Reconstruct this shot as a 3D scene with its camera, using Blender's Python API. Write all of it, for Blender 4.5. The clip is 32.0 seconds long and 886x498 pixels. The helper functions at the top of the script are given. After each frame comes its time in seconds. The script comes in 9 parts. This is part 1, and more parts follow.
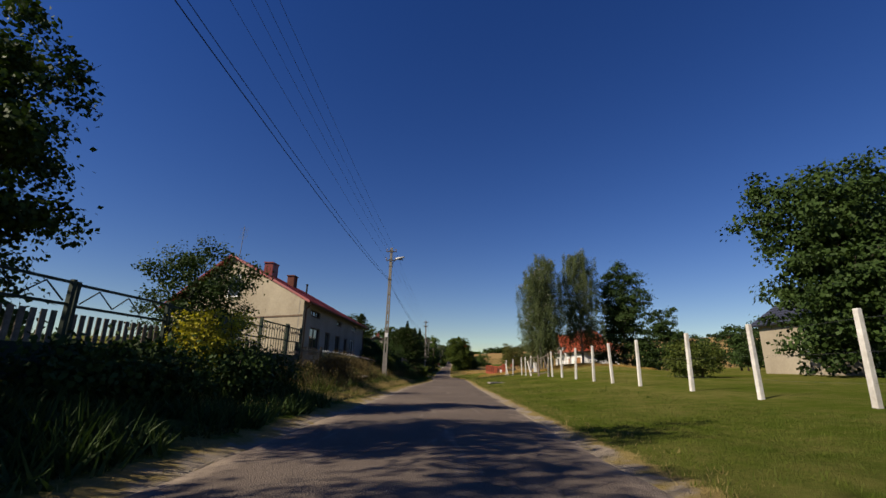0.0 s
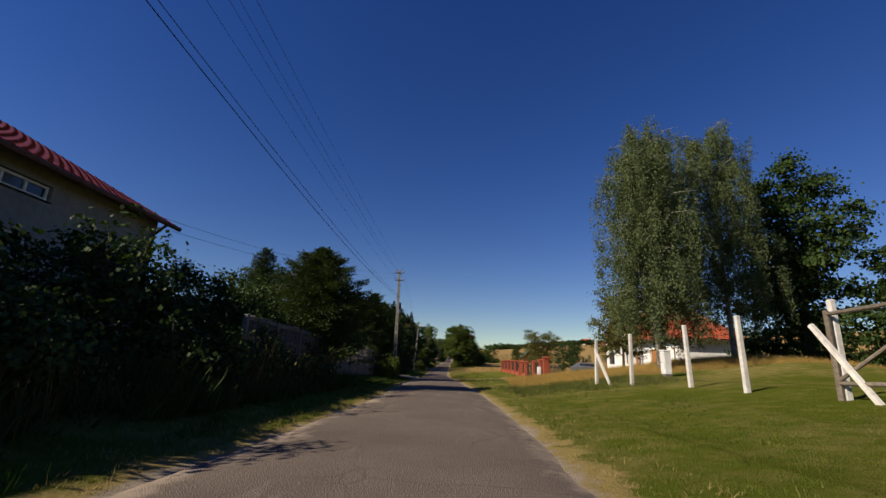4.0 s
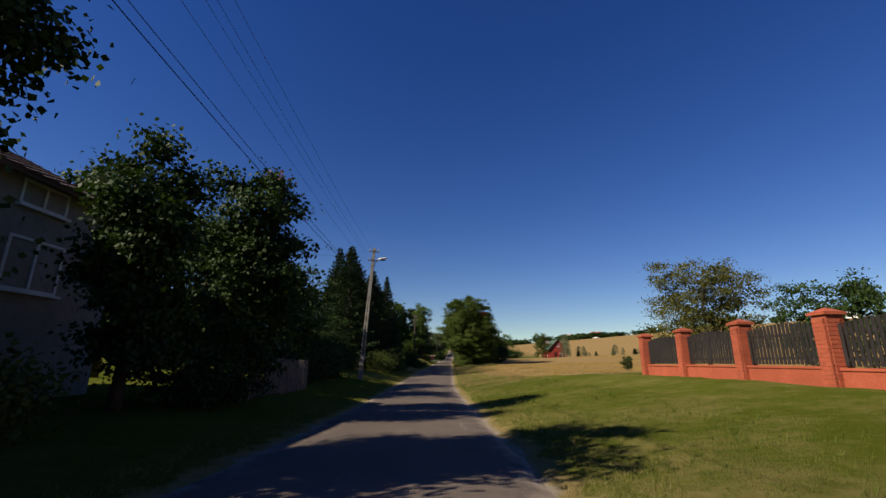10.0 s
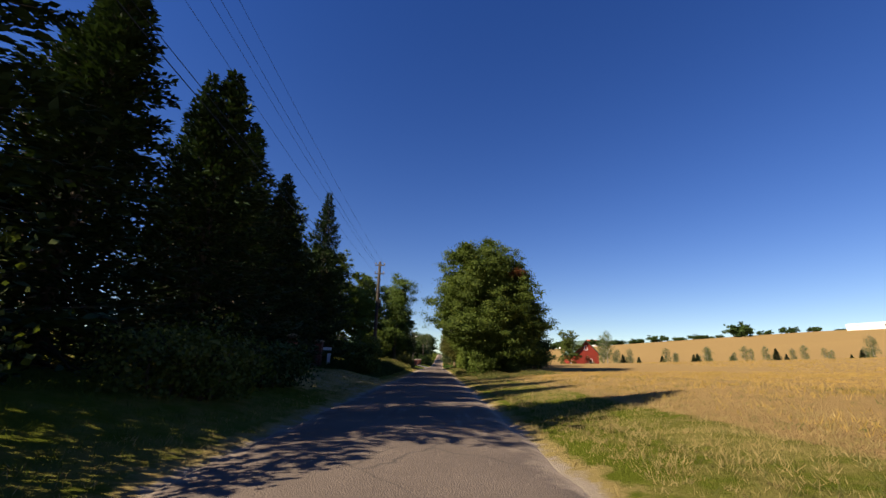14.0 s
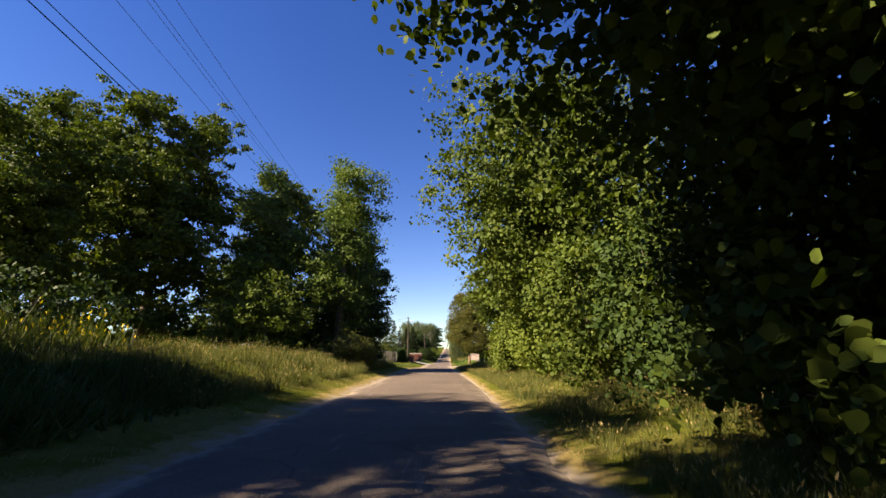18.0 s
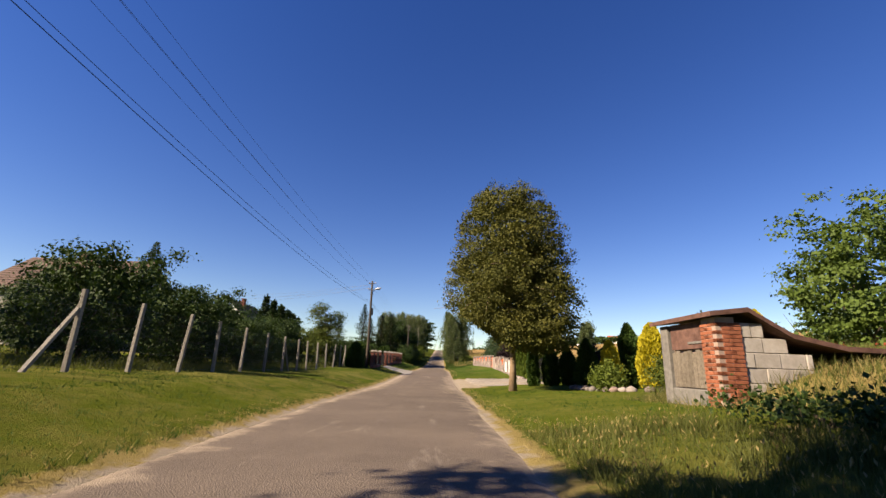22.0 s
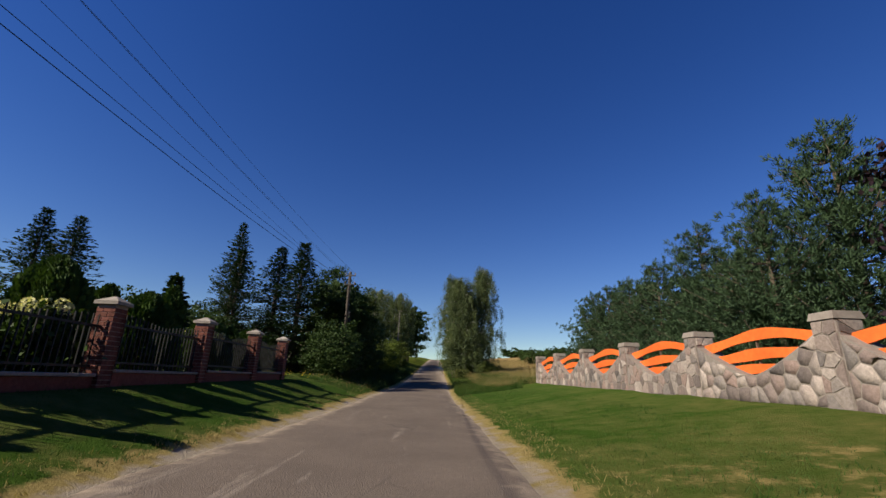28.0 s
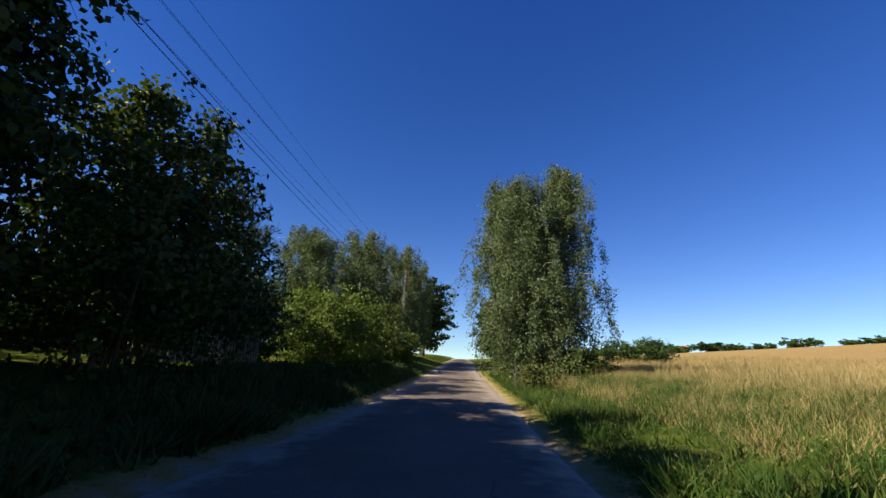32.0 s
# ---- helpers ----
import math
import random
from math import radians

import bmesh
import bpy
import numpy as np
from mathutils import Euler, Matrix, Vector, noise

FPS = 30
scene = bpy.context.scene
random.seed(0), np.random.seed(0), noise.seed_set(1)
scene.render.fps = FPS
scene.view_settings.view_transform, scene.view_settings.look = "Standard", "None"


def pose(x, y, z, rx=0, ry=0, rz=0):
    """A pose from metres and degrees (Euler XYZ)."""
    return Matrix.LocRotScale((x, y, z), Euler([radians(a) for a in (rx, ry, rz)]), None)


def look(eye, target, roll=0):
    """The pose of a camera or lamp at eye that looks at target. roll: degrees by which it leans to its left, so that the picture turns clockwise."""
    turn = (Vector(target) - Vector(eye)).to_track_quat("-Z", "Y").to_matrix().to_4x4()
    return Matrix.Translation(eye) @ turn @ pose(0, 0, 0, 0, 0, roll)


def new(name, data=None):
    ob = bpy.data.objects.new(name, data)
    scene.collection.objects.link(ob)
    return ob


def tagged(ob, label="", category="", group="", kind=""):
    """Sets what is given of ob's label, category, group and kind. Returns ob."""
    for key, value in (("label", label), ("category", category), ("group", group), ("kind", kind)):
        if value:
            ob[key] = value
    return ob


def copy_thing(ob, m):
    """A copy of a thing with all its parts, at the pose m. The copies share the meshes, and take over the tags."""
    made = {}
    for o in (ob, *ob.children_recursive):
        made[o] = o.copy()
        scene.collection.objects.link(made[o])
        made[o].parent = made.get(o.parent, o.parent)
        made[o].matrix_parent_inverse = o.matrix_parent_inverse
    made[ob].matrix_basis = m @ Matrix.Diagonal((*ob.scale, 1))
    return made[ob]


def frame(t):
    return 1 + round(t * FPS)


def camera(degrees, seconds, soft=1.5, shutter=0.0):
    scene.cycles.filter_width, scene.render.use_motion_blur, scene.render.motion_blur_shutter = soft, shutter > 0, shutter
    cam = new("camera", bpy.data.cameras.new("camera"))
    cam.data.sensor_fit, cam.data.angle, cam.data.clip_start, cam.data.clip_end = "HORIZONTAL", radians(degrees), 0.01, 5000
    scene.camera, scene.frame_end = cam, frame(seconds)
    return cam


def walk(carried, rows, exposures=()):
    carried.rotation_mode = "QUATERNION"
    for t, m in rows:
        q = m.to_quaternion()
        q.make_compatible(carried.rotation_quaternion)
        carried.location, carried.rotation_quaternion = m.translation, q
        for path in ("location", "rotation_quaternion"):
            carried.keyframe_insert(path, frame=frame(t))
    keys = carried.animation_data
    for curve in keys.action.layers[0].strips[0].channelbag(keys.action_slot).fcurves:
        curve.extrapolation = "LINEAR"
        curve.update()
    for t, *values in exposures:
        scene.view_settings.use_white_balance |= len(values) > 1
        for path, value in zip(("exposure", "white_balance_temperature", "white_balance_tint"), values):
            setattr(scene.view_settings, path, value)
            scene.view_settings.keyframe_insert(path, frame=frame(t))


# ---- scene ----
cam = camera(92.2, 32.0, soft=1.5)
PATH = [
    (0, (-0.054, -0.139, 1.604), (-0.086, 1.79, 2.133), 1.1),
    (0.5, (0.051, 4.177, 1.53), (0.062, 6.105, 2.063), 0.6),
    (1, (0.146, 8.491, 1.47), (0.151, 10.42, 1.995), 2.1),
    (1.5, (0.238, 12.439, 1.415), (0.224, 14.36, 1.971), 3.6),
    (2, (0.369, 16.446, 1.387), (0.295, 18.367, 1.939), 4.4),
    (2.5, (0.472, 20.536, 1.358), (0.328, 22.459, 1.89), 3.9),
    (4.5, (0.619, 37.126, 1.227), (0.598, 39.058, 1.74), 2.1),
    (5, (0.582, 41.057, 1.173), (0.533, 42.983, 1.711), 3.3),
    (5.5, (0.619, 44.74, 1.133), (0.549, 46.666, 1.668), 2.4),
    (6, (0.662, 48.705, 1.149), (0.637, 50.631, 1.689), 0.9),
    (6.5, (0.534, 52.495, 1.083), (0.504, 54.426, 1.603), 0.7),
    (7, (0.473, 56.308, 0.956), (0.441, 58.24, 1.472), 2.1),
    (7.5, (0.346, 59.802, 0.846), (0.294, 61.74, 1.339), 1.2),
    (8, (0.306, 63.734, 0.806), (0.294, 65.66, 1.344), 0.1),
    (8.5, (0.297, 67.343, 0.791), (0.271, 69.283, 1.278), 0.6),
    (9, (0.331, 71.125, 0.786), (0.256, 73.064, 1.272), 1.5),
    (9.5, (0.24, 75.465, 0.742), (0.19, 77.397, 1.255), 0.4),
    (10, (0.066, 80.026, 0.644), (0.04, 81.959, 1.157), 0.5),
    (10.5, (-0.095, 84.443, 0.483), (-0.171, 86.375, 0.991), 1.1),
    (11, (-0.263, 88.994, 0.316), (-0.327, 90.927, 0.828), 0.4),
    (11.5, (-0.485, 93.69, 0.228), (-0.527, 95.628, 0.718), -0.0),
    (12, (-0.727, 98.448, 0.168), (-0.75, 100.376, 0.701), -0.0),
    (12.5, (-0.847, 102.554, 0.138), (-0.833, 104.481, 0.674), -1.8),
    (13, (-0.874, 106.711, 0.156), (-0.828, 108.642, 0.673), -1.0),
    (13.5, (-0.897, 110.971, 0.218), (-0.869, 112.899, 0.747), 1.7),
    (15.5, (-0.926, 129.791, 0.677), (-0.902, 131.708, 1.245), -0.1),
    (16, (-0.802, 133.827, 0.688), (-0.752, 135.755, 1.214), -1.5),
    (16.5, (-0.511, 137.888, 0.671), (-0.458, 139.822, 1.175), 2.5),
    (17, (-0.363, 142.11, 0.677), (-0.318, 144.032, 1.227), 0.8),
    (17.5, (-0.335, 146.366, 0.709), (-0.312, 148.286, 1.27), 0.9),
    (18, (-0.361, 150.663, 0.767), (-0.353, 152.593, 1.291), 0.1),
    (18.5, (-0.406, 155.018, 0.854), (-0.345, 156.945, 1.386), -0.4),
    (19, (-0.473, 159.449, 0.966), (-0.414, 161.38, 1.484), 1.5),
    (19.5, (-0.536, 164.001, 1.093), (-0.564, 165.929, 1.625), 3.4),
    (20, (-0.57, 168.722, 1.224), (-0.573, 170.647, 1.766), 1.4),
    (20.5, (-0.592, 173.655, 1.336), (-0.566, 175.578, 1.883), -0.3),
    (21, (-0.552, 178.684, 1.424), (-0.492, 180.604, 1.98), -0.3),
    (21.5, (-0.479, 183.635, 1.424), (-0.431, 185.563, 1.954), 0.5),
    (22, (-0.395, 188.702, 1.388), (-0.361, 190.628, 1.925), 2.1),
    (22.5, (-0.339, 193.26, 1.416), (-0.33, 195.182, 1.968), 1.4),
    (23, (-0.381, 198.172, 1.366), (-0.371, 200.091, 1.927), -1.0),
    (23.5, (-0.349, 202.863, 1.279), (-0.267, 204.775, 1.859), -2.7),
    (24, (-0.296, 207.705, 1.276), (-0.22, 209.618, 1.853), -1.7),
    (24.5, (-0.224, 212.391, 1.285), (-0.153, 214.305, 1.859), -1.2),
    (25, (-0.152, 217.037, 1.291), (-0.071, 218.95, 1.871), -1.5),
    (25.5, (-0.108, 221.26, 1.318), (-0.037, 223.174, 1.893), -1.1),
    (27.5, (0.472, 236.131, 1.92), (0.513, 238.041, 2.512), 1.0),
    (28, (0.594, 240.2, 1.938), (0.643, 242.11, 2.529), 1.9),
    (28.5, (0.7, 243.809, 1.928), (0.704, 245.722, 2.511), 2.8),
    (29, (0.741, 247.645, 1.96), (0.771, 249.559, 2.539), 0.7),
    (29.5, (0.776, 251.184, 1.972), (0.835, 253.099, 2.545), 1.0),
    (30, (0.799, 254.884, 2.003), (0.841, 256.79, 2.608), 2.1),
    (30.5, (0.8, 258.112, 2.024), (0.793, 260.013, 2.645), 2.5),
    (31, (0.641, 261.323, 2.107), (0.642, 263.23, 2.711), 0.7),
    (31.5, (0.616, 264.606, 2.216), (0.626, 266.51, 2.826), 1.4),
    (32, (0.703, 267.981, 2.337), (0.636, 269.889, 2.93), 2.7),
]
EXPOSURES = [(0.0, 0.7, 6650, 11), (7.0, 0.7, 6600, 11), (10.0, 0.8, 6500, 10), (13.0, 1.2, 6800, 11), (15.5, 1.7, 7400, 13), (17.3, 2.18, 7700, 14), (19.0, 2.0, 7400, 13), (21.0, 1.7, 7300, 13), (23.0, 1.45, 7400, 14), (25.5, 0.95, 6650, 11), (28.0, 0.95, 6400, 9), (30.0, 1.25, 6350, 8), (32.0, 1.5, 6300, 8)]
walk(cam, [(t, look(eye, target, roll)) for t, eye, target, roll in PATH], EXPOSURES)

# ---- sky and sun: late morning, the sun stands to the left and a little behind ----
SUN_TO = Vector((-0.9, -0.44, 0.7)).normalized()
world = bpy.data.worlds.new("world")
scene.world = world
world.use_nodes = True
wn = world.node_tree.nodes
sky = wn.new("ShaderNodeTexSky")
sky.sky_type = "NISHITA"
sky.sun_disc = False
sky.sun_elevation = math.asin(SUN_TO.z)
sky.sun_rotation = math.atan2(SUN_TO.x, SUN_TO.y)
sky.altitude = 100
sky.air_density = 1.0
sky.dust_density = 0.0
sky.ozone_density = 2.5
wn["Background"].inputs["Strength"].default_value = 0.0505
deep = wn.new("ShaderNodeHueSaturation")
deep.inputs["Saturation"].default_value = 1.33
deep.inputs["Hue"].default_value = 0.522
world.node_tree.links.new(sky.outputs["Color"], deep.inputs["Color"])
world.node_tree.links.new(deep.outputs["Color"], wn["Background"].inputs["Color"])
sun_data = bpy.data.lights.new("sun", "SUN")
sun_data.energy, sun_data.angle, sun_data.color = 4.45, radians(0.53), (1.0, 0.89, 0.72)
sun = new("sun", sun_data)
sun.matrix_world = look(SUN_TO * 60, (0, 0, 0))


# ---- materials ----
def ramp(nt, src, stops):
    node = nt.nodes.new("ShaderNodeValToRGB")
    el = node.color_ramp.elements
    while len(el) < len(stops):
        el.new(0.5)
    for e, (p, c) in zip(el, stops):
        e.position, e.color = p, (*c, 1)
    nt.links.new(src, node.inputs["Fac"])
    return node.outputs["Color"]


def noise_tex(nt, scale, detail=4, rough=0.6, vec=None, dist=0.0):
    node = nt.nodes.new("ShaderNodeTexNoise")
    node.inputs["Scale"].default_value, node.inputs["Detail"].default_value = scale, detail
    node.inputs["Roughness"].default_value, node.inputs["Distortion"].default_value = rough, dist
    if vec is not None:
        nt.links.new(vec, node.inputs["Vector"])
    return node.outputs["Fac"]


def mixc(nt, fac, a, b, mode="MIX"):
    node = nt.nodes.new("ShaderNodeMix")
    node.data_type, node.blend_type = "RGBA", mode
    for sock, val in ((node.inputs[0], fac), (node.inputs[6], a), (node.inputs[7], b)):
        if isinstance(val, (int, float)):
            sock.default_value = val
        elif isinstance(val, tuple):
            sock.default_value = (*val, 1)
        else:
            nt.links.new(val, sock)
    return node.outputs[2]


def mathn(nt, op, a, b=0.0):
    node = nt.nodes.new("ShaderNodeMath")
    node.operation = op
    for sock, val in zip(node.inputs, (a, b)):
        if isinstance(val, (int, float)):
            sock.default_value = val
        else:
            nt.links.new(val, sock)
    return node.outputs[0]


def attr(nt, name):
    node = nt.nodes.new("ShaderNodeAttribute")
    node.attribute_name = name
    return node.outputs["Fac"]


def blank(name, rough=0.8, metal=0.0):
    m = bpy.data.materials.new(name)
    m.use_nodes = True
    bsdf = m.node_tree.nodes["Principled BSDF"]
    bsdf.inputs["Roughness"].default_value, bsdf.inputs["Metallic"].default_value = rough, metal
    bsdf.inputs["Specular IOR Level"].default_value = 0.3
    return m, m.node_tree, bsdf


def geo_vec(nt):
    return nt.nodes.new("ShaderNodeNewGeometry").outputs["Position"]


def bump(nt, bsdf, height, strength, dist=0.02):
    node = nt.nodes.new("ShaderNodeBump")
    node.inputs["Strength"].default_value, node.inputs["Distance"].default_value = strength, dist
    nt.links.new(height, node.inputs["Height"])
    nt.links.new(node.outputs["Normal"], bsdf.inputs["Normal"])


def plain(name, dark, light, scale=6.0, big=0.7, rough=0.8, metal=0.0, bumps=0.25, fine=60.0, vary=0.0):
    """Two scales of colour variation and a fine relief, in metres of the world."""
    m, nt, bsdf = blank(name, rough, metal)
    v = geo_vec(nt)
    a = ramp(nt, noise_tex(nt, scale, 6, 0.65, v), [(0.3, dark), (0.7, light)])
    b = ramp(nt, noise_tex(nt, big, 3, 0.6, v), [(0.3, (0.72, 0.7, 0.68)), (0.7, (1, 1, 1))])
    c = mixc(nt, 1.0, a, b, "MULTIPLY")
    if vary:
        info = nt.nodes.new("ShaderNodeObjectInfo")
        c = mixc(nt, 1.0, c, ramp(nt, info.outputs["Random"], [(0.0, (1 - vary,) * 3), (1.0, (1, 1, 1))]), "MULTIPLY")
    nt.links.new(c, bsdf.inputs["Base Color"])
    bump(nt, bsdf, noise_tex(nt, fine, 4, 0.7, v), bumps, 0.01)
    return m


def leafy(name, dark, light, yellow=None, rough=0.55, thin=0.3):
    """Leaves: colour by leaf, part of the light passes through."""
    m, nt, bsdf = blank(name, rough)
    g = nt.nodes.new("ShaderNodeNewGeometry")
    stops = [(0.0, dark), (0.8, light)] + ([(1.0, yellow)] if yellow else [])
    tone = mathn(nt, "MULTIPLY", mathn(nt, "SUBTRACT", noise_tex(nt, 1.7, 2, 0.5, g.outputs["Position"]), 0.28), 1.2)
    c = ramp(nt, mathn(nt, "ADD", mathn(nt, "MULTIPLY", g.outputs["Random Per Island"], 0.45), tone), stops)
    patch = ramp(nt, noise_tex(nt, 0.5, 3, 0.6, g.outputs["Position"]), [(0.3, (0.72, 0.76, 0.68)), (0.75, (1.1, 1.08, 1.0))])
    c = mixc(nt, 1.0, c, patch, "MULTIPLY")
    nt.links.new(c, bsdf.inputs["Base Color"])
    bsdf.inputs["Specular IOR Level"].default_value = 0.12
    tr = nt.nodes.new("ShaderNodeBsdfTranslucent")
    nt.links.new(mixc(nt, 1.0, c, (1.1, 1.15, 0.45), "MULTIPLY"), tr.inputs["Color"])
    mix = nt.nodes.new("ShaderNodeMixShader")
    mix.inputs[0].default_value = thin
    nt.links.new(bsdf.outputs[0], mix.inputs[1])
    nt.links.new(tr.outputs[0], mix.inputs[2])
    nt.links.new(mix.outputs[0], nt.nodes["Material Output"].inputs["Surface"])
    return m


M_MAPLE = leafy("maple_leaf", (0.037, 0.064, 0.0122), (0.092, 0.122, 0.0235), (0.18, 0.176, 0.039), 0.65, 0.27)
M_LINDEN = leafy("linden_leaf", (0.0432, 0.0504, 0.013), (0.108, 0.104, 0.0252), (0.202, 0.166, 0.0432), 0.65, 0.14)
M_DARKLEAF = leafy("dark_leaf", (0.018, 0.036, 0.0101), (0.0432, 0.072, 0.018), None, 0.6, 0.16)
M_BIRCH = leafy("birch_leaf", (0.058, 0.08, 0.04), (0.118, 0.144, 0.066), (0.16, 0.164, 0.07))
M_ACACIA = leafy("acacia_leaf", (0.0504, 0.0864, 0.0216), (0.108, 0.151, 0.036), (0.144, 0.173, 0.0432))
M_BUSH = leafy("bush_leaf", (0.0432, 0.0612, 0.0144), (0.0936, 0.115, 0.0252), (0.173, 0.158, 0.036))
M_BRIGHT = leafy("bright_leaf", (0.0648, 0.0972, 0.0173), (0.13, 0.162, 0.0324), (0.202, 0.202, 0.0576), 0.65)
M_YELLOW = leafy("golden_thuja_leaf", (0.3, 0.26, 0.02), (0.5, 0.42, 0.04), (0.6, 0.5, 0.08))
M_FRESHTHUJA = leafy("fresh_thuja_leaf", (0.0432, 0.0684, 0.0108), (0.0936, 0.13, 0.0216), (0.13, 0.151, 0.0288), 0.6, 0.2)
M_THUJA = leafy("thuja_leaf", (0.0252, 0.0504, 0.013), (0.054, 0.0936, 0.0216), None, 0.6, 0.15)
M_PURPLE = leafy("copper_leaf", (0.0144, 0.00864, 0.013), (0.036, 0.0216, 0.0288), None, 0.5, 0.15)
M_RED = leafy("reddened_leaf", (0.0864, 0.0288, 0.0144), (0.173, 0.0648, 0.0216))
M_SPRUCE = leafy("spruce_needle", (0.0158, 0.0302, 0.0144), (0.036, 0.0612, 0.0252), None, 0.65, 0.1)
M_BLUESPRUCE = leafy("blue_needle", (0.0648, 0.0864, 0.0864), (0.122, 0.151, 0.144), None, 0.65, 0.1)
M_LARCH = leafy("larch_needle", (0.028, 0.05, 0.02), (0.062, 0.092, 0.032), None, 0.65, 0.16)
M_PINE = leafy("pine_needle", (0.028, 0.05, 0.028), (0.055, 0.09, 0.045), None, 0.6, 0.15)
M_GRASS = leafy("grass_blade", (0.054, 0.0792, 0.0101), (0.108, 0.13, 0.0216), (0.259, 0.216, 0.0792), 0.6, 0.3)
M_WEED = leafy("tall_grass", (0.0576, 0.0756, 0.0202), (0.122, 0.126, 0.0396), (0.245, 0.202, 0.0936), 0.65, 0.3)
M_BROWNWEED = leafy("withered_weed", (0.0504, 0.0396, 0.018), (0.13, 0.0936, 0.0432), (0.101, 0.101, 0.0288), 0.75, 0.2)
M_LUSH = leafy("lush_grass_blade", (0.022, 0.058, 0.0086), (0.05, 0.094, 0.0158), (0.12, 0.14, 0.05), 0.6, 0.3)
M_DRY = leafy("dry_grass", (0.2, 0.148, 0.062), (0.33, 0.25, 0.12), (0.4, 0.325, 0.18), 0.7, 0.25)
M_WHEAT = leafy("ripe_straw", (0.28, 0.178, 0.05), (0.4, 0.27, 0.094), (0.46, 0.34, 0.155), 0.7, 0.25)
M_FLOWER = leafy("yellow_flower", (0.6, 0.42, 0.02), (0.75, 0.58, 0.04), None, 0.7, 0.2)
M_ORANGEFLOWER = leafy("orange_flower", (0.7, 0.15, 0.02), (0.8, 0.35, 0.05), (0.85, 0.8, 0.75))
M_BARK = plain("bark", (0.0456, 0.0342, 0.0243), (0.122, 0.095, 0.0684), 9, 1.2, 0.95, 0, 1.0, 28)
M_BIRCHBARK = plain("birch_bark", (0.122, 0.106, 0.0912), (0.471, 0.448, 0.41), 5, 1.0, 0.85, 0, 0.5, 20)
M_TANBARK = plain("pale_bark", (0.152, 0.0988, 0.0608), (0.289, 0.205, 0.129), 9, 1.2, 0.9, 0, 0.7, 30)
M_CONCRETE = plain("aged_concrete", (0.182, 0.167, 0.144), (0.289, 0.266, 0.236), 14, 1.1, 0.9, 0, 0.4, 70, 0.12)
M_GREYCONC = plain("grey_concrete", (0.122, 0.112, 0.103), (0.213, 0.199, 0.182), 10, 0.8, 0.92, 0, 0.5, 60, 0.15)
M_WHITEPOST = plain("whitewashed_concrete", (0.52, 0.5, 0.46), (0.74, 0.72, 0.68), 9, 1.4, 0.88, 0, 0.4, 60, 0.15)
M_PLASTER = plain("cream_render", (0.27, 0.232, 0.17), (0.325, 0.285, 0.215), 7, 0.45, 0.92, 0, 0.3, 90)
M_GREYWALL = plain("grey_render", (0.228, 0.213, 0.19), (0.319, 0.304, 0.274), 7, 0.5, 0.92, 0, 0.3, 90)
M_WHITEWALL = plain("white_render", (0.72, 0.71, 0.69), (0.8, 0.79, 0.77), 6, 0.4, 0.9, 0, 0.2, 90)
M_ROOFRED = plain("red_metal_tile", (0.175, 0.0228, 0.0213), (0.236, 0.038, 0.0342), 5, 0.4, 0.5, 0.0, 0.15, 50)
M_ROOFORANGE = plain("orange_red_tile", (0.319, 0.0646, 0.0266), (0.395, 0.095, 0.0418), 5, 0.5, 0.55, 0, 0.2, 50)
M_ROOFGREEN = plain("green_roof_sheet", (0.0684, 0.106, 0.076), (0.0988, 0.144, 0.0988), 5, 0.5, 0.5, 0, 0.2, 50)
M_ROOFSLATE = plain("slate_blue_roof_sheet", (0.03, 0.035, 0.055), (0.055, 0.06, 0.085), 5, 0.5, 0.5, 0, 0.2, 50)
M_TARWOOD = plain("tarred_pole_wood", (0.035, 0.028, 0.022), (0.085, 0.068, 0.052), 12, 0.9, 0.85, 0, 0.7, 40)
M_ROOFBROWN = plain("brown_roof_tile", (0.0912, 0.0532, 0.038), (0.144, 0.0912, 0.0684), 6, 0.5, 0.7, 0, 0.4, 40)
M_ROOFGREY = plain("grey_roof_tile", (0.228, 0.205, 0.182), (0.319, 0.289, 0.258), 6, 0.5, 0.7, 0, 0.4, 40)
M_REDWOOD = plain("red_stained_board", (0.243, 0.0266, 0.0152), (0.334, 0.0456, 0.0266), 12, 0.8, 0.75, 0, 0.4, 50, 0.15)
M_PILLARRED = plain("orange_red_brick", (0.319, 0.0684, 0.0304), (0.426, 0.106, 0.0532), 20, 1.0, 0.8, 0, 0.4, 60, 0.18)
M_MORTAR = plain("mortar", (0.274, 0.19, 0.152), (0.365, 0.274, 0.228), 20, 1.0, 0.95, 0, 0.4, 60)
M_PINKMORTAR = plain("red_mortar", (0.274, 0.0684, 0.038), (0.342, 0.0988, 0.057), 20, 1.0, 0.95, 0, 0.4, 60)
M_BRICK = plain("dark_red_brick", (0.129, 0.0418, 0.0304), (0.243, 0.0836, 0.057), 18, 1.0, 0.9, 0, 0.5, 60, 0.35)
M_CAPSTONE = plain("pillar_cap_concrete", (0.228, 0.198, 0.167), (0.35, 0.312, 0.274), 12, 1.0, 0.9, 0, 0.4, 60, 0.1)
M_BLACKMETAL = plain("black_painted_iron", (0.012, 0.012, 0.013), (0.03, 0.029, 0.028), 10, 1, 0.5, 0.3, 0.1, 60)
M_DARKSLAT = plain("dark_stained_slat", (0.014, 0.012, 0.012), (0.035, 0.03, 0.028), 10, 1, 0.65, 0, 0.3, 50, 0.3)
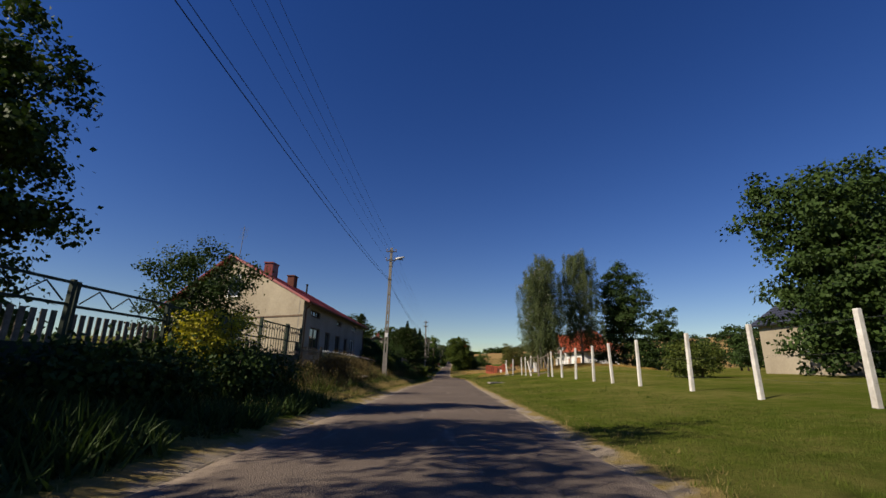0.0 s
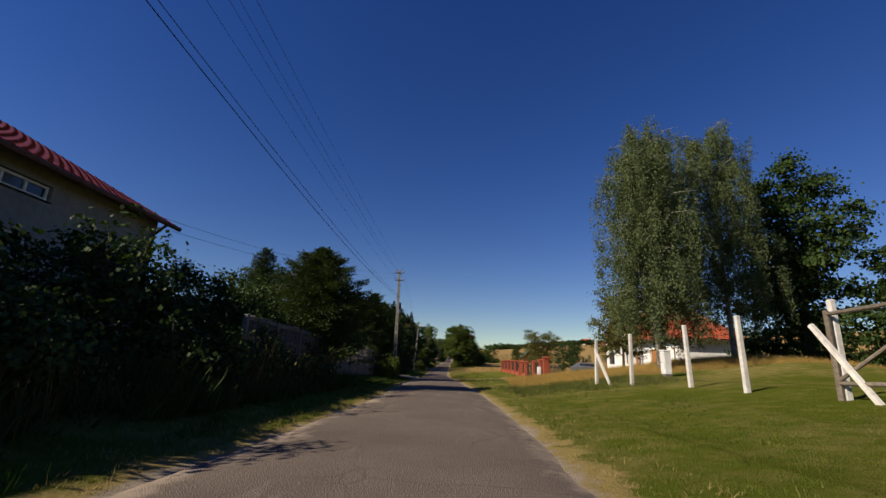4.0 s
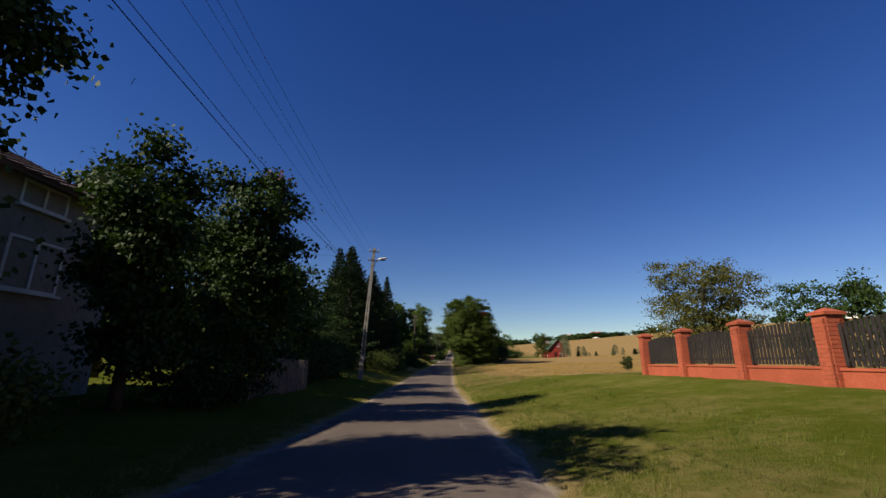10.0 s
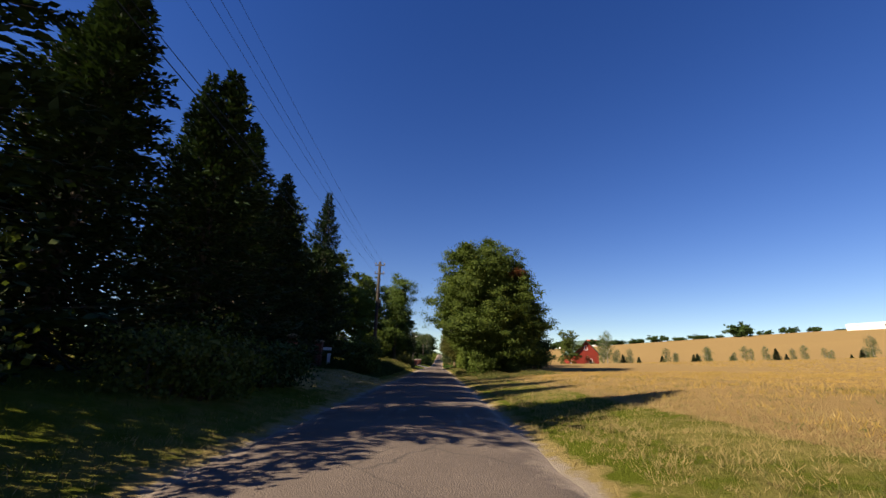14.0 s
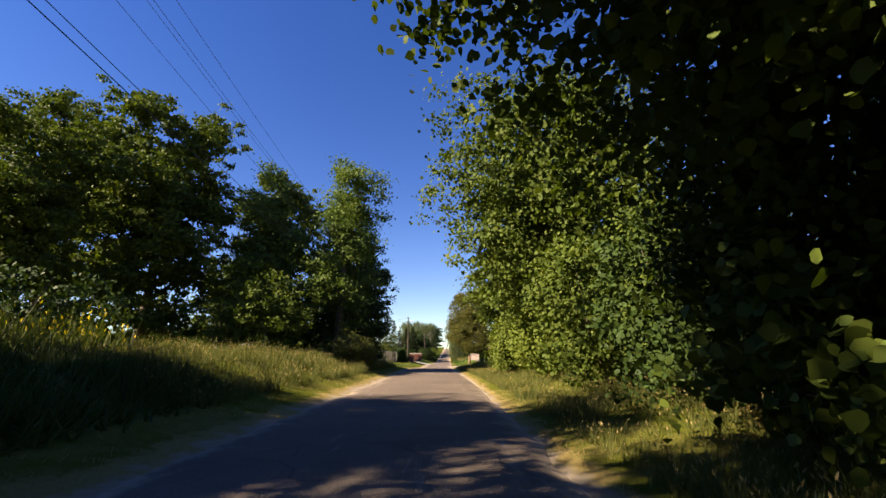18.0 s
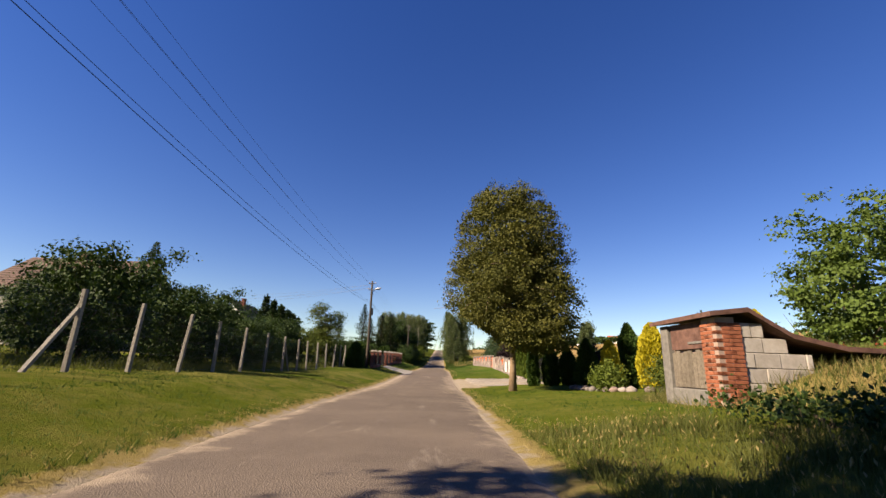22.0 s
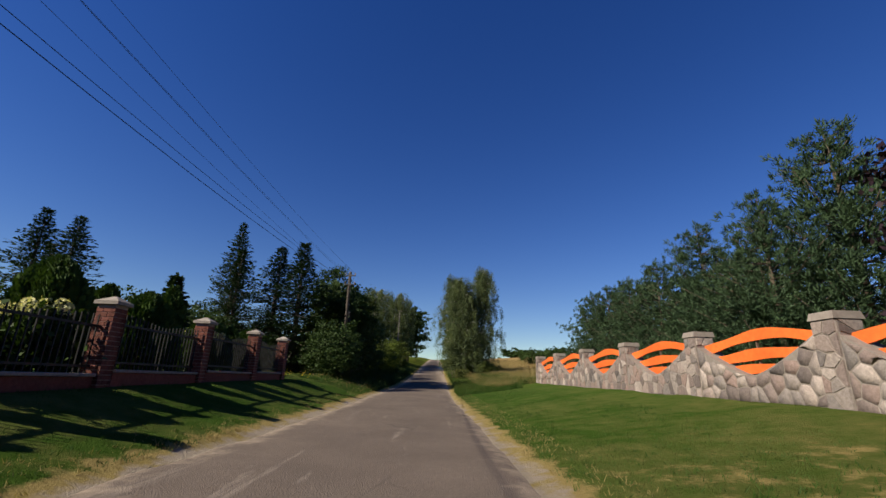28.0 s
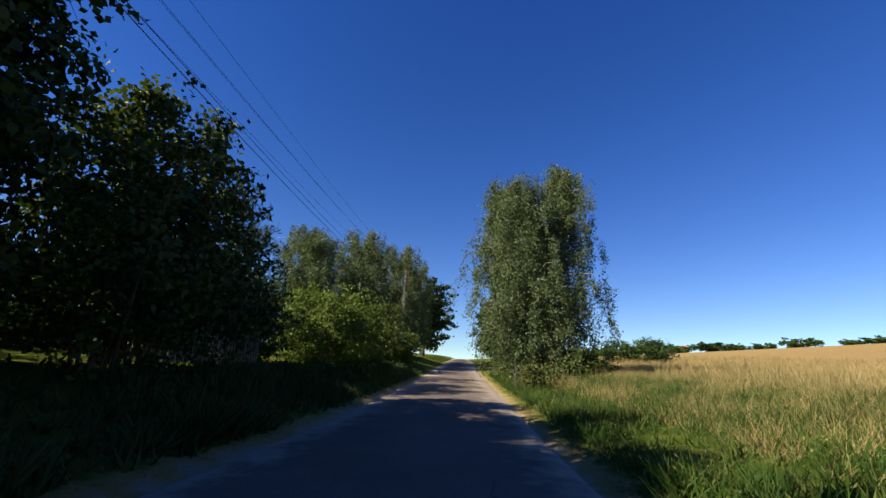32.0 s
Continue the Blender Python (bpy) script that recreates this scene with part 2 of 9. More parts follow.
M_GREENMETAL = plain("green_painted_iron", (0.00912, 0.0198, 0.0122), (0.0228, 0.0418, 0.0243), 8, 1, 0.65, 0.05, 0.15, 60)
M_GREYWOOD = plain("weathered_wood", (0.122, 0.0988, 0.076), (0.258, 0.22, 0.175), 16, 1, 0.95, 0, 0.7, 40, 0.3)
M_BROWNWOOD = plain("brown_board", (0.076, 0.0494, 0.0342), (0.152, 0.106, 0.076), 16, 1, 0.9, 0, 0.5, 40, 0.3)
M_GALV = plain("galvanised_steel", (0.4, 0.4, 0.4), (0.6, 0.6, 0.6), 10, 1, 0.4, 0.8, 0.1, 60)
M_POLESTEEL = plain("dull_pole_steel", (0.0684, 0.0646, 0.0608), (0.129, 0.122, 0.114), 10, 1, 0.6, 0.3, 0.1, 60)
M_CABLE = plain("black_cable", (0.012, 0.012, 0.013), (0.02, 0.02, 0.02), 10, 1, 0.6, 0, 0.05, 60)
M_WIRE = plain("aluminium_wire", (0.076, 0.076, 0.0836), (0.122, 0.122, 0.129), 10, 1, 0.5, 0.6, 0.05, 60)
M_LAMP = plain("lamp_casing", (0.55, 0.55, 0.53), (0.7, 0.7, 0.68), 8, 1, 0.5, 0.1, 0.05, 60)
M_PORCELAIN = plain("insulator", (0.228, 0.152, 0.106), (0.38, 0.304, 0.228), 8, 1, 0.3, 0, 0.05, 60)
M_WHITE = plain("white_paint", (0.68, 0.68, 0.67), (0.78, 0.78, 0.77), 8, 1, 0.6, 0, 0.1, 60)
M_ORANGE = plain("orange_fence_board", (0.68, 0.12, 0.02), (0.8, 0.17, 0.03), 10, 0.8, 0.6, 0, 0.2, 50, 0.1)
def stone_material():
    """Field stones: grey, brown and pink from stone to stone, speckled."""
    m, nt, bsdf = blank("field_stone", 0.9)
    v = geo_vec(nt)
    info, geo = nt.nodes.new("ShaderNodeObjectInfo"), nt.nodes.new("ShaderNodeNewGeometry")
    pick = mathn(nt, "FRACT", mathn(nt, "ADD", info.outputs["Random"], geo.outputs["Random Per Island"]))
    c = ramp(nt, pick, [(0.0, (0.11, 0.096, 0.09)), (0.18, (0.21, 0.168, 0.15)), (0.36, (0.28, 0.205, 0.175)), (0.52, (0.165, 0.15, 0.142)), (0.68, (0.3, 0.258, 0.228)), (0.84, (0.42, 0.362, 0.318)), (1.0, (0.225, 0.175, 0.152))])
    c = mixc(nt, 1.0, c, ramp(nt, noise_tex(nt, 16, 6, 0.75, v), [(0.3, (0.5, 0.48, 0.47)), (0.7, (1.02, 1.0, 0.99))]), "MULTIPLY")
    nt.links.new(c, bsdf.inputs["Base Color"])
    bump(nt, bsdf, noise_tex(nt, 22, 6, 0.75, v), 0.8, 0.02)
    return m


M_STONE = stone_material()
M_STONEMORTAR = plain("wall_mortar", (0.182, 0.156, 0.133), (0.258, 0.224, 0.194), 12, 1.0, 0.95, 0, 0.6, 50)
M_BLOCK = plain("pale_silicate_block", (0.319, 0.289, 0.258), (0.441, 0.403, 0.365), 9, 1.2, 0.92, 0, 0.4, 50, 0.15)
M_DOORWOOD = plain("garage_door_wood", (0.274, 0.114, 0.0342), (0.365, 0.167, 0.057), 14, 0.8, 0.6, 0, 0.2, 50)
M_RUST = plain("rusty_sheet", (0.076, 0.038, 0.0304), (0.182, 0.0988, 0.076), 7, 1.2, 0.8, 0.2, 0.4, 40)
M_CARGREY = plain("silver_car_paint", (0.228, 0.236, 0.251), (0.274, 0.281, 0.296), 4, 0.5, 0.3, 0.6, 0.02, 60)
M_TYRE = plain("tyre_rubber", (0.015, 0.015, 0.015), (0.03, 0.03, 0.03), 10, 1, 0.9, 0, 0.1, 60)
M_SLAB = plain("concrete_slab", (0.274, 0.251, 0.22), (0.38, 0.35, 0.312), 8, 0.8, 0.92, 0, 0.5, 50, 0.15)


def glass_material():
    m, nt, bsdf = blank("window_glass", 0.05)
    v = geo_vec(nt)
    c = ramp(nt, noise_tex(nt, 0.8, 2, 0.5, v), [(0.3, (0.012, 0.014, 0.018)), (0.7, (0.04, 0.045, 0.055))])
    nt.links.new(c, bsdf.inputs["Base Color"])
    bsdf.inputs["Specular IOR Level"].default_value = 0.6
    return m


M_GLASS = glass_material()


def ground_material():
    """Turf that turns to bare sandy soil along the asphalt and to straw on the fields, by attributes of the sheet."""
    m, nt, bsdf = blank("ground", 1.0)
    bsdf.inputs["Specular IOR Level"].default_value = 0.0
    v = geo_vec(nt)
    fine = noise_tex(nt, 26, 6, 0.75, v)
    mid = noise_tex(nt, 2.3, 5, 0.65, v)
    big = noise_tex(nt, 0.24, 4, 0.6, v)
    lawn = mixc(nt, fine, (0.0407, 0.0548, 0.00592), (0.115, 0.13, 0.0192))
    dry = mixc(nt, fine, (0.148, 0.111, 0.037), (0.326, 0.252, 0.104))
    sand = mixc(nt, fine, (0.2, 0.163, 0.122), (0.34, 0.288, 0.225))
    straw = mixc(nt, fine, (0.155, 0.1, 0.039), (0.325, 0.224, 0.1))
    lush = mixc(nt, fine, (0.017, 0.043, 0.006), (0.048, 0.092, 0.018))
    lawn = mixc(nt, attr(nt, "lush"), lawn, lush)
    parch = ramp(nt, mathn(nt, "ADD", mathn(nt, "MULTIPLY", mid, 0.45), mathn(nt, "MULTIPLY", big, 0.55)), [(0.44, (0, 0, 0)), (0.68, (1, 1, 1))])
    parched = mathn(nt, "MULTIPLY", parch, attr(nt, "parch"))
    c = mixc(nt, parched, lawn, dry)
    w = mathn(nt, "ADD", attr(nt, "straw"), mathn(nt, "MULTIPLY", mathn(nt, "SUBTRACT", mid, 0.5), 0.5))
    c = mixc(nt, ramp(nt, w, [(0.42, (0, 0, 0)), (0.6, (1, 1, 1))]), c, straw)
    d = mathn(nt, "ADD", attr(nt, "verge"), mathn(nt, "MULTIPLY", mathn(nt, "SUBTRACT", mid, 0.5), 1.1))
    c = mixc(nt, ramp(nt, d, [(0.32, (0, 0, 0)), (0.5, (1, 1, 1))]), c, dry)
    c = mixc(nt, ramp(nt, d, [(0.62, (0, 0, 0)), (0.8, (1, 1, 1))]), c, sand)
    nt.links.new(c, bsdf.inputs["Base Color"])
    bump(nt, bsdf, noise_tex(nt, 34, 6, 0.8, v), 0.9, 0.04)
    return m


def road_material():
    m, nt, bsdf = blank("worn_asphalt", 0.95)
    bsdf.inputs["Specular IOR Level"].default_value = 0.1
    v = geo_vec(nt)
    stone = nt.nodes.new("ShaderNodeTexVoronoi")
    stone.inputs["Scale"].default_value = 70
    nt.links.new(v, stone.inputs["Vector"])
    grain = mixc(nt, stone.outputs["Distance"], (0.162, 0.133, 0.112), (0.0864, 0.0706, 0.059))
    tone = ramp(nt, noise_tex(nt, 0.5, 5, 0.65, v), [(0.3, (0.78, 0.76, 0.75)), (0.7, (1.12, 1.08, 1.04))])
    c = mixc(nt, 1.0, grain, tone, "MULTIPLY")
    streak = nt.nodes.new("ShaderNodeMapping")
    streak.inputs["Scale"].default_value = (2.2, 0.28, 1)
    nt.links.new(v, streak.inputs["Vector"])
    dust = ramp(nt, noise_tex(nt, 1.0, 5, 0.7, streak.outputs[0], 0.4), [(0.6, (0, 0, 0)), (0.72, (1, 1, 1))])
    c = mixc(nt, mathn(nt, "MULTIPLY", dust, 0.55), c, (0.259, 0.216, 0.18))
    crack = nt.nodes.new("ShaderNodeTexVoronoi")
    crack.feature = "DISTANCE_TO_EDGE"
    crack.inputs["Scale"].default_value = 0.75
    warp = nt.nodes.new("ShaderNodeTexNoise")
    warp.inputs["Scale"].default_value = 1.6
    nt.links.new(v, warp.inputs["Vector"])
    nt.links.new(mixc(nt, 0.35, v, warp.outputs["Color"], "ADD"), crack.inputs["Vector"])
    line = ramp(nt, crack.outputs["Distance"], [(0.0, (1, 1, 1)), (0.013, (0, 0, 0))])
    some = ramp(nt, noise_tex(nt, 0.35, 2, 0.5, v), [(0.5, (0, 0, 0)), (0.62, (1, 1, 1))])
    c = mixc(nt, mathn(nt, "MULTIPLY", mathn(nt, "MULTIPLY", line, some), 0.75), c, (0.05, 0.045, 0.04))
    edge = mathn(nt, "ADD", attr(nt, "edge"), mathn(nt, "MULTIPLY", mathn(nt, "SUBTRACT", noise_tex(nt, 2.0, 5, 0.7, v), 0.5), 1.0))
    c = mixc(nt, ramp(nt, edge, [(0.5, (0, 0, 0)), (0.85, (1, 1, 1))]), c, (0.288, 0.23, 0.173))
    nt.links.new(c, bsdf.inputs["Base Color"])
    bump(nt, bsdf, stone.outputs["Distance"], 0.6, 0.012)
    return m


def gravel_material():
    m, nt, bsdf = blank("pale_gravel", 0.9)
    v = geo_vec(nt)
    st = nt.nodes.new("ShaderNodeTexVoronoi")
    st.inputs["Scale"].default_value = 48
    nt.links.new(v, st.inputs["Vector"])
    c = mixc(nt, st.outputs["Color"], (0.255, 0.221, 0.187), (0.442, 0.399, 0.348))
    sandy = ramp(nt, noise_tex(nt, 0.45, 5, 0.65, v), [(0.5, (0, 0, 0)), (0.68, (1, 1, 1))])
    c = mixc(nt, 1.0, c, ramp(nt, noise_tex(nt, 6, 6, 0.8, v), [(0.35, (0.55, 0.53, 0.5)), (0.65, (1.08, 1.06, 1.04))]), "MULTIPLY")
    c = mixc(nt, sandy, c, mixc(nt, noise_tex(nt, 20, 5, 0.7, v), (0.4, 0.32, 0.23), (0.56, 0.46, 0.35)))
    c = mixc(nt, 1.0, c, ramp(nt, noise_tex(nt, 0.7, 4, 0.6, v), [(0.3, (0.75, 0.7, 0.62)), (0.7, (1, 1, 1))]), "MULTIPLY")
    nt.links.new(c, bsdf.inputs["Base Color"])
    bump(nt, bsdf, st.outputs["Distance"], 0.6, 0.02)
    return m


M_GROUND, M_ROAD, M_GRAVEL = ground_material(), road_material(), gravel_material()

# ---- mesh helpers ----
def smooth_table(pairs, blur=5.0):
    xs, zs = np.array(pairs, float).T

    def f(y):
        return sum(np.interp(np.asarray(y, float) + o * blur, xs, zs) for o in (-1, -0.5, 0, 0.5, 1)) / 5

    return f


road_z = smooth_table([(-300, 1.2), (-60, 0.9), (0, 0.74), (8, 0.64), (16, 0.53), (22, 0.47), (37, 0.25), (50, 0.12), (70, -0.22), (90, -0.7), (100, -0.83), (112, -0.76),
                       (130, -0.45), (150, -0.22), (170, 0.2), (185, 0.42), (200, 0.36), (215, 0.28), (225, 0.5), (236, 0.9), (250, 0.98),
                       (262, 1.15), (275, 1.45), (300, 2.9), (330, 5.0), (380, 8), (450, 11.5), (600, 16), (1200, 28), (5000, 60)])
road_x = smooth_table([(-300, -0.38), (27, -0.36), (34, -0.1), (45, 0.22), (60, -0.1), (75, -0.4), (97, -1.05), (106, -1.4), (125, -1.3), (150, -1.05), (165, -0.9),
                       (200, -1.2), (225, -0.9), (249, -0.1), (263, -0.1), (275, 0.35), (300, 0.9), (340, 1.8), (450, 4), (5000, 4)])
bank_left = smooth_table([(-60, 1.0), (0, 1.1), (20, 1.3), (27, 1.5), (36, 1.2), (45, 0.8), (60, 0.75), (75, 0.55), (85, 0.4), (107, 1.0), (145, 0.9), (165, 1.6), (180, 1.2),
                          (200, 0.9), (228, 0.85), (240, 0.8), (250, 1.25), (265, 1.2), (300, 1.2)])
bank_right = smooth_table([(-60, 0.7), (8, 0.75), (23, 1.2), (32, 1.6), (50, 1.6), (62, 1.3), (72, 0.75), (80, 0.7), (88, 1.7), (100, 2.0), (115, 1.3), (150, 1.0),
                           (178, 1.9), (192, 2.2), (200, 1.2), (206, 0.9), (214, 0.7), (226, 0.3), (236, 0.9), (243, 1.75), (250, 2.0), (266, 2.0), (280, 1.5), (300, 1.2)])


def lane_half(d, y):
    """Half the width of the asphalt on the side of d."""
    return np.where(np.asarray(d) > 0, np.interp(y, [0, 20, 47, 62, 110, 174, 194, 207, 222, 254, 300], [2.1, 2.1, 1.9, 1.85, 1.8, 1.75, 1.95, 2.25, 2.25, 2.0, 1.85]),
                    np.interp(y, [0, 20, 45, 60, 110, 175, 194, 206, 222, 254, 300], [2.0, 2.0, 1.75, 2.05, 1.85, 1.95, 2.15, 2.35, 2.35, 2.05, 1.9]))


def ground_z(x, y):
    """Height of the ground sheet, off the asphalt."""
    x, y = np.asarray(x, float), np.asarray(y, float)
    d = x - road_x(y)
    right = np.interp(d, [0, 2, 4, 8.5, 27, 60, 150, 300, 600, 2500], [0, 0, 0.14, 0.5, 0.5, 0.5, 0.5, 0.5, 0.5, 0.5]) * bank_right(y)
    right = right + np.interp(d, [8, 27, 60, 150, 300, 600, 2500], [0, 0.5, 2.0, 7.0, 16.0, 30.0, 50.0]) * np.interp(y, [240, 300], [1.0, 1.6])
    right = right + 1.3 * np.exp(-((d - 19) / 8) ** 2 - ((y - 61) / 8) ** 2)
    left = np.interp(-d, [0, 2, 3.2, 4.6, 8, 30], [0, 0, 0.2, 0.55, 0.75, 0.8]) * bank_left(y)
    left = left + np.interp(-d, [8, 30, 100, 300, 2500], [0, 0.6, 3, 12, 40])
    return road_z(y) + np.where(d > 0, right, left)


def gz(x, y):
    return float(ground_z(x, y))


def mesh_from(name, verts, faces, mat, smooth=False):
    me = bpy.data.meshes.new(name)
    me.from_pydata([tuple(v) for v in verts], [], faces)
    if mat:
        me.materials.append(mat)
    if smooth:
        me.shade_smooth()
    return me


def part(name, mesh, parent=None, label="", at=None):
    """Links a mesh as one object under a thing or a part."""
    ob = new(name, mesh)
    ob.parent = parent
    if at is not None:
        ob.matrix_basis = at
    if label:
        ob["label"] = label
    return ob


def thing(name, m, label, category, group="", kind=""):
    """An empty at the base of a thing that carries its parts."""
    ob = new(name)
    ob.empty_display_size = 0.2
    ob.matrix_basis = m
    return tagged(ob, label, category, group, kind)


def bm_mesh(name, bm, mat, smooth=False):
    me = bpy.data.meshes.new(name)
    bm.to_mesh(me)
    bm.free()
    me.materials.append(mat)
    if smooth:
        me.shade_smooth()
    return me


def box_bm(bm, x0, x1, y0, y1, z0, z1, taper=1.0):
    """A box in bm; its top is scaled by taper about its middle."""
    cx, cy = (x0 + x1) / 2, (y0 + y1) / 2
    v = [bm.verts.new((x, y, z0)) for x, y in ((x0, y0), (x1, y0), (x1, y1), (x0, y1))]
    v += [bm.verts.new((cx + (x - cx) * taper, cy + (y - cy) * taper, z1)) for x, y in ((x0, y0), (x1, y0), (x1, y1), (x0, y1))]
    for f in ((3, 2, 1, 0), (4, 5, 6, 7), (0, 1, 5, 4), (1, 2, 6, 5), (2, 3, 7, 6), (3, 0, 4, 7)):
        bm.faces.new([v[i] for i in f])


def boxes(name, mat, *specs, bevel=0.0):
    bm = bmesh.new()
    for s in specs:
        box_bm(bm, *s)
    if bevel:
        bmesh.ops.bevel(bm, geom=bm.edges[:], offset=bevel, segments=1, affect="EDGES", clamp_overlap=True)
    return bm_mesh(name, bm, mat)


def tube(bm, pts, radii, sides=7):
    """A tapered tube through points."""
    rings = []
    for i, p in enumerate(pts):
        p = Vector(p)
        d = (Vector(pts[min(i + 1, len(pts) - 1)]) - Vector(pts[max(i - 1, 0)])).normalized()
        a = d.orthogonal().normalized() if i == 0 else (rings[-1][1] - d * rings[-1][1].dot(d)).normalized()
        b = d.cross(a)
        ring = [bm.verts.new(p + float(radii[i]) * (math.cos(k * 6.2832 / sides) * a + math.sin(k * 6.2832 / sides) * b)) for k in range(sides)]
        rings.append((ring, a))
    for (r0, _), (r1, _) in zip(rings, rings[1:]):
        for k in range(sides):
            bm.faces.new((r0[k], r0[(k + 1) % sides], r1[(k + 1) % sides], r1[k]))
    bm.faces.new(rings[-1][0])
    bm.faces.new(rings[0][0][::-1])


def blades(name, P, D, N, L, W, mat, shape=4):
    """One mesh of many leaves: at P, along D, facing N, of length L and half-width W. shape 4: a pointed leaf; 3: a blade; 7: a lobed leaf."""
    n = len(P)
    D = D / np.linalg.norm(D, axis=1, keepdims=True)
    S = np.cross(D, N)
    S /= np.linalg.norm(S, axis=1, keepdims=True) + 1e-9
    U = np.cross(S, D)
    L, W = np.broadcast_to(L, n)[:, None], np.broadcast_to(W, n)[:, None]
    if shape == 3:
        V = np.stack([P - S * W, P + S * W, P + D * L], 1)
    elif shape == 4:
        mid = P + D * L * 0.45 + U * L * 0.08
        V = np.stack([P, mid + S * W, P + D * L, mid - S * W], 1)
    elif shape == 6:
        leaf = [(0, 0, 0), (0.18, 0.8, 0.06), (0.5, 0.95, 0.1), (1.0, 0, -0.05), (0.5, -0.95, 0.1), (0.18, -0.8, 0.06)]
        V = np.stack([P + D * L * a + S * W * b + U * L * c for a, b, c in leaf], 1)
    else:
        q = lambda a, b, c: P + D * L * a + S * W * b + U * L * c  # noqa: E731
        lobes = [(0, 0, 0), (0.06, 0.72, 0.05), (0.3, 0.62, 0.05), (0.55, 1.0, 0.12), (0.66, 0.5, 0.06), (1.0, 0, -0.06), (0.66, -0.5, 0.06), (0.55, -1.0, 0.12), (0.3, -0.62, 0.05), (0.06, -0.72, 0.05)]
        V = np.stack([q(*c) for c in lobes], 1)
    k = V.shape[1]
    me = bpy.data.meshes.new(name)
    me.vertices.add(n * k)
    me.vertices.foreach_set("co", V.reshape(-1).astype(np.float32))
    me.loops.add(n * k)
    me.loops.foreach_set("vertex_index", np.arange(n * k, dtype=np.int32))
    me.polygons.add(n)
    me.polygons.foreach_set("loop_start", np.arange(0, n * k, k, dtype=np.int32))
    me.update(calc_edges=True)
    me.materials.append(mat)
    return me


def unit(rng, n):
    v = rng.normal(size=(n, 3))
    return v / np.linalg.norm(v, axis=1, keepdims=True)


# ---- ground sheet and road ----
def side_steps():
    near = np.concatenate([np.arange(0, 2.2, 0.55), np.arange(2.2, 9, 0.4), np.arange(9, 30, 1.5), np.array([32, 38, 46, 56, 70, 90, 120, 160, 220, 300, 420, 600, 900, 1400, 2500])])
    return np.concatenate([-near[:0:-1], near])


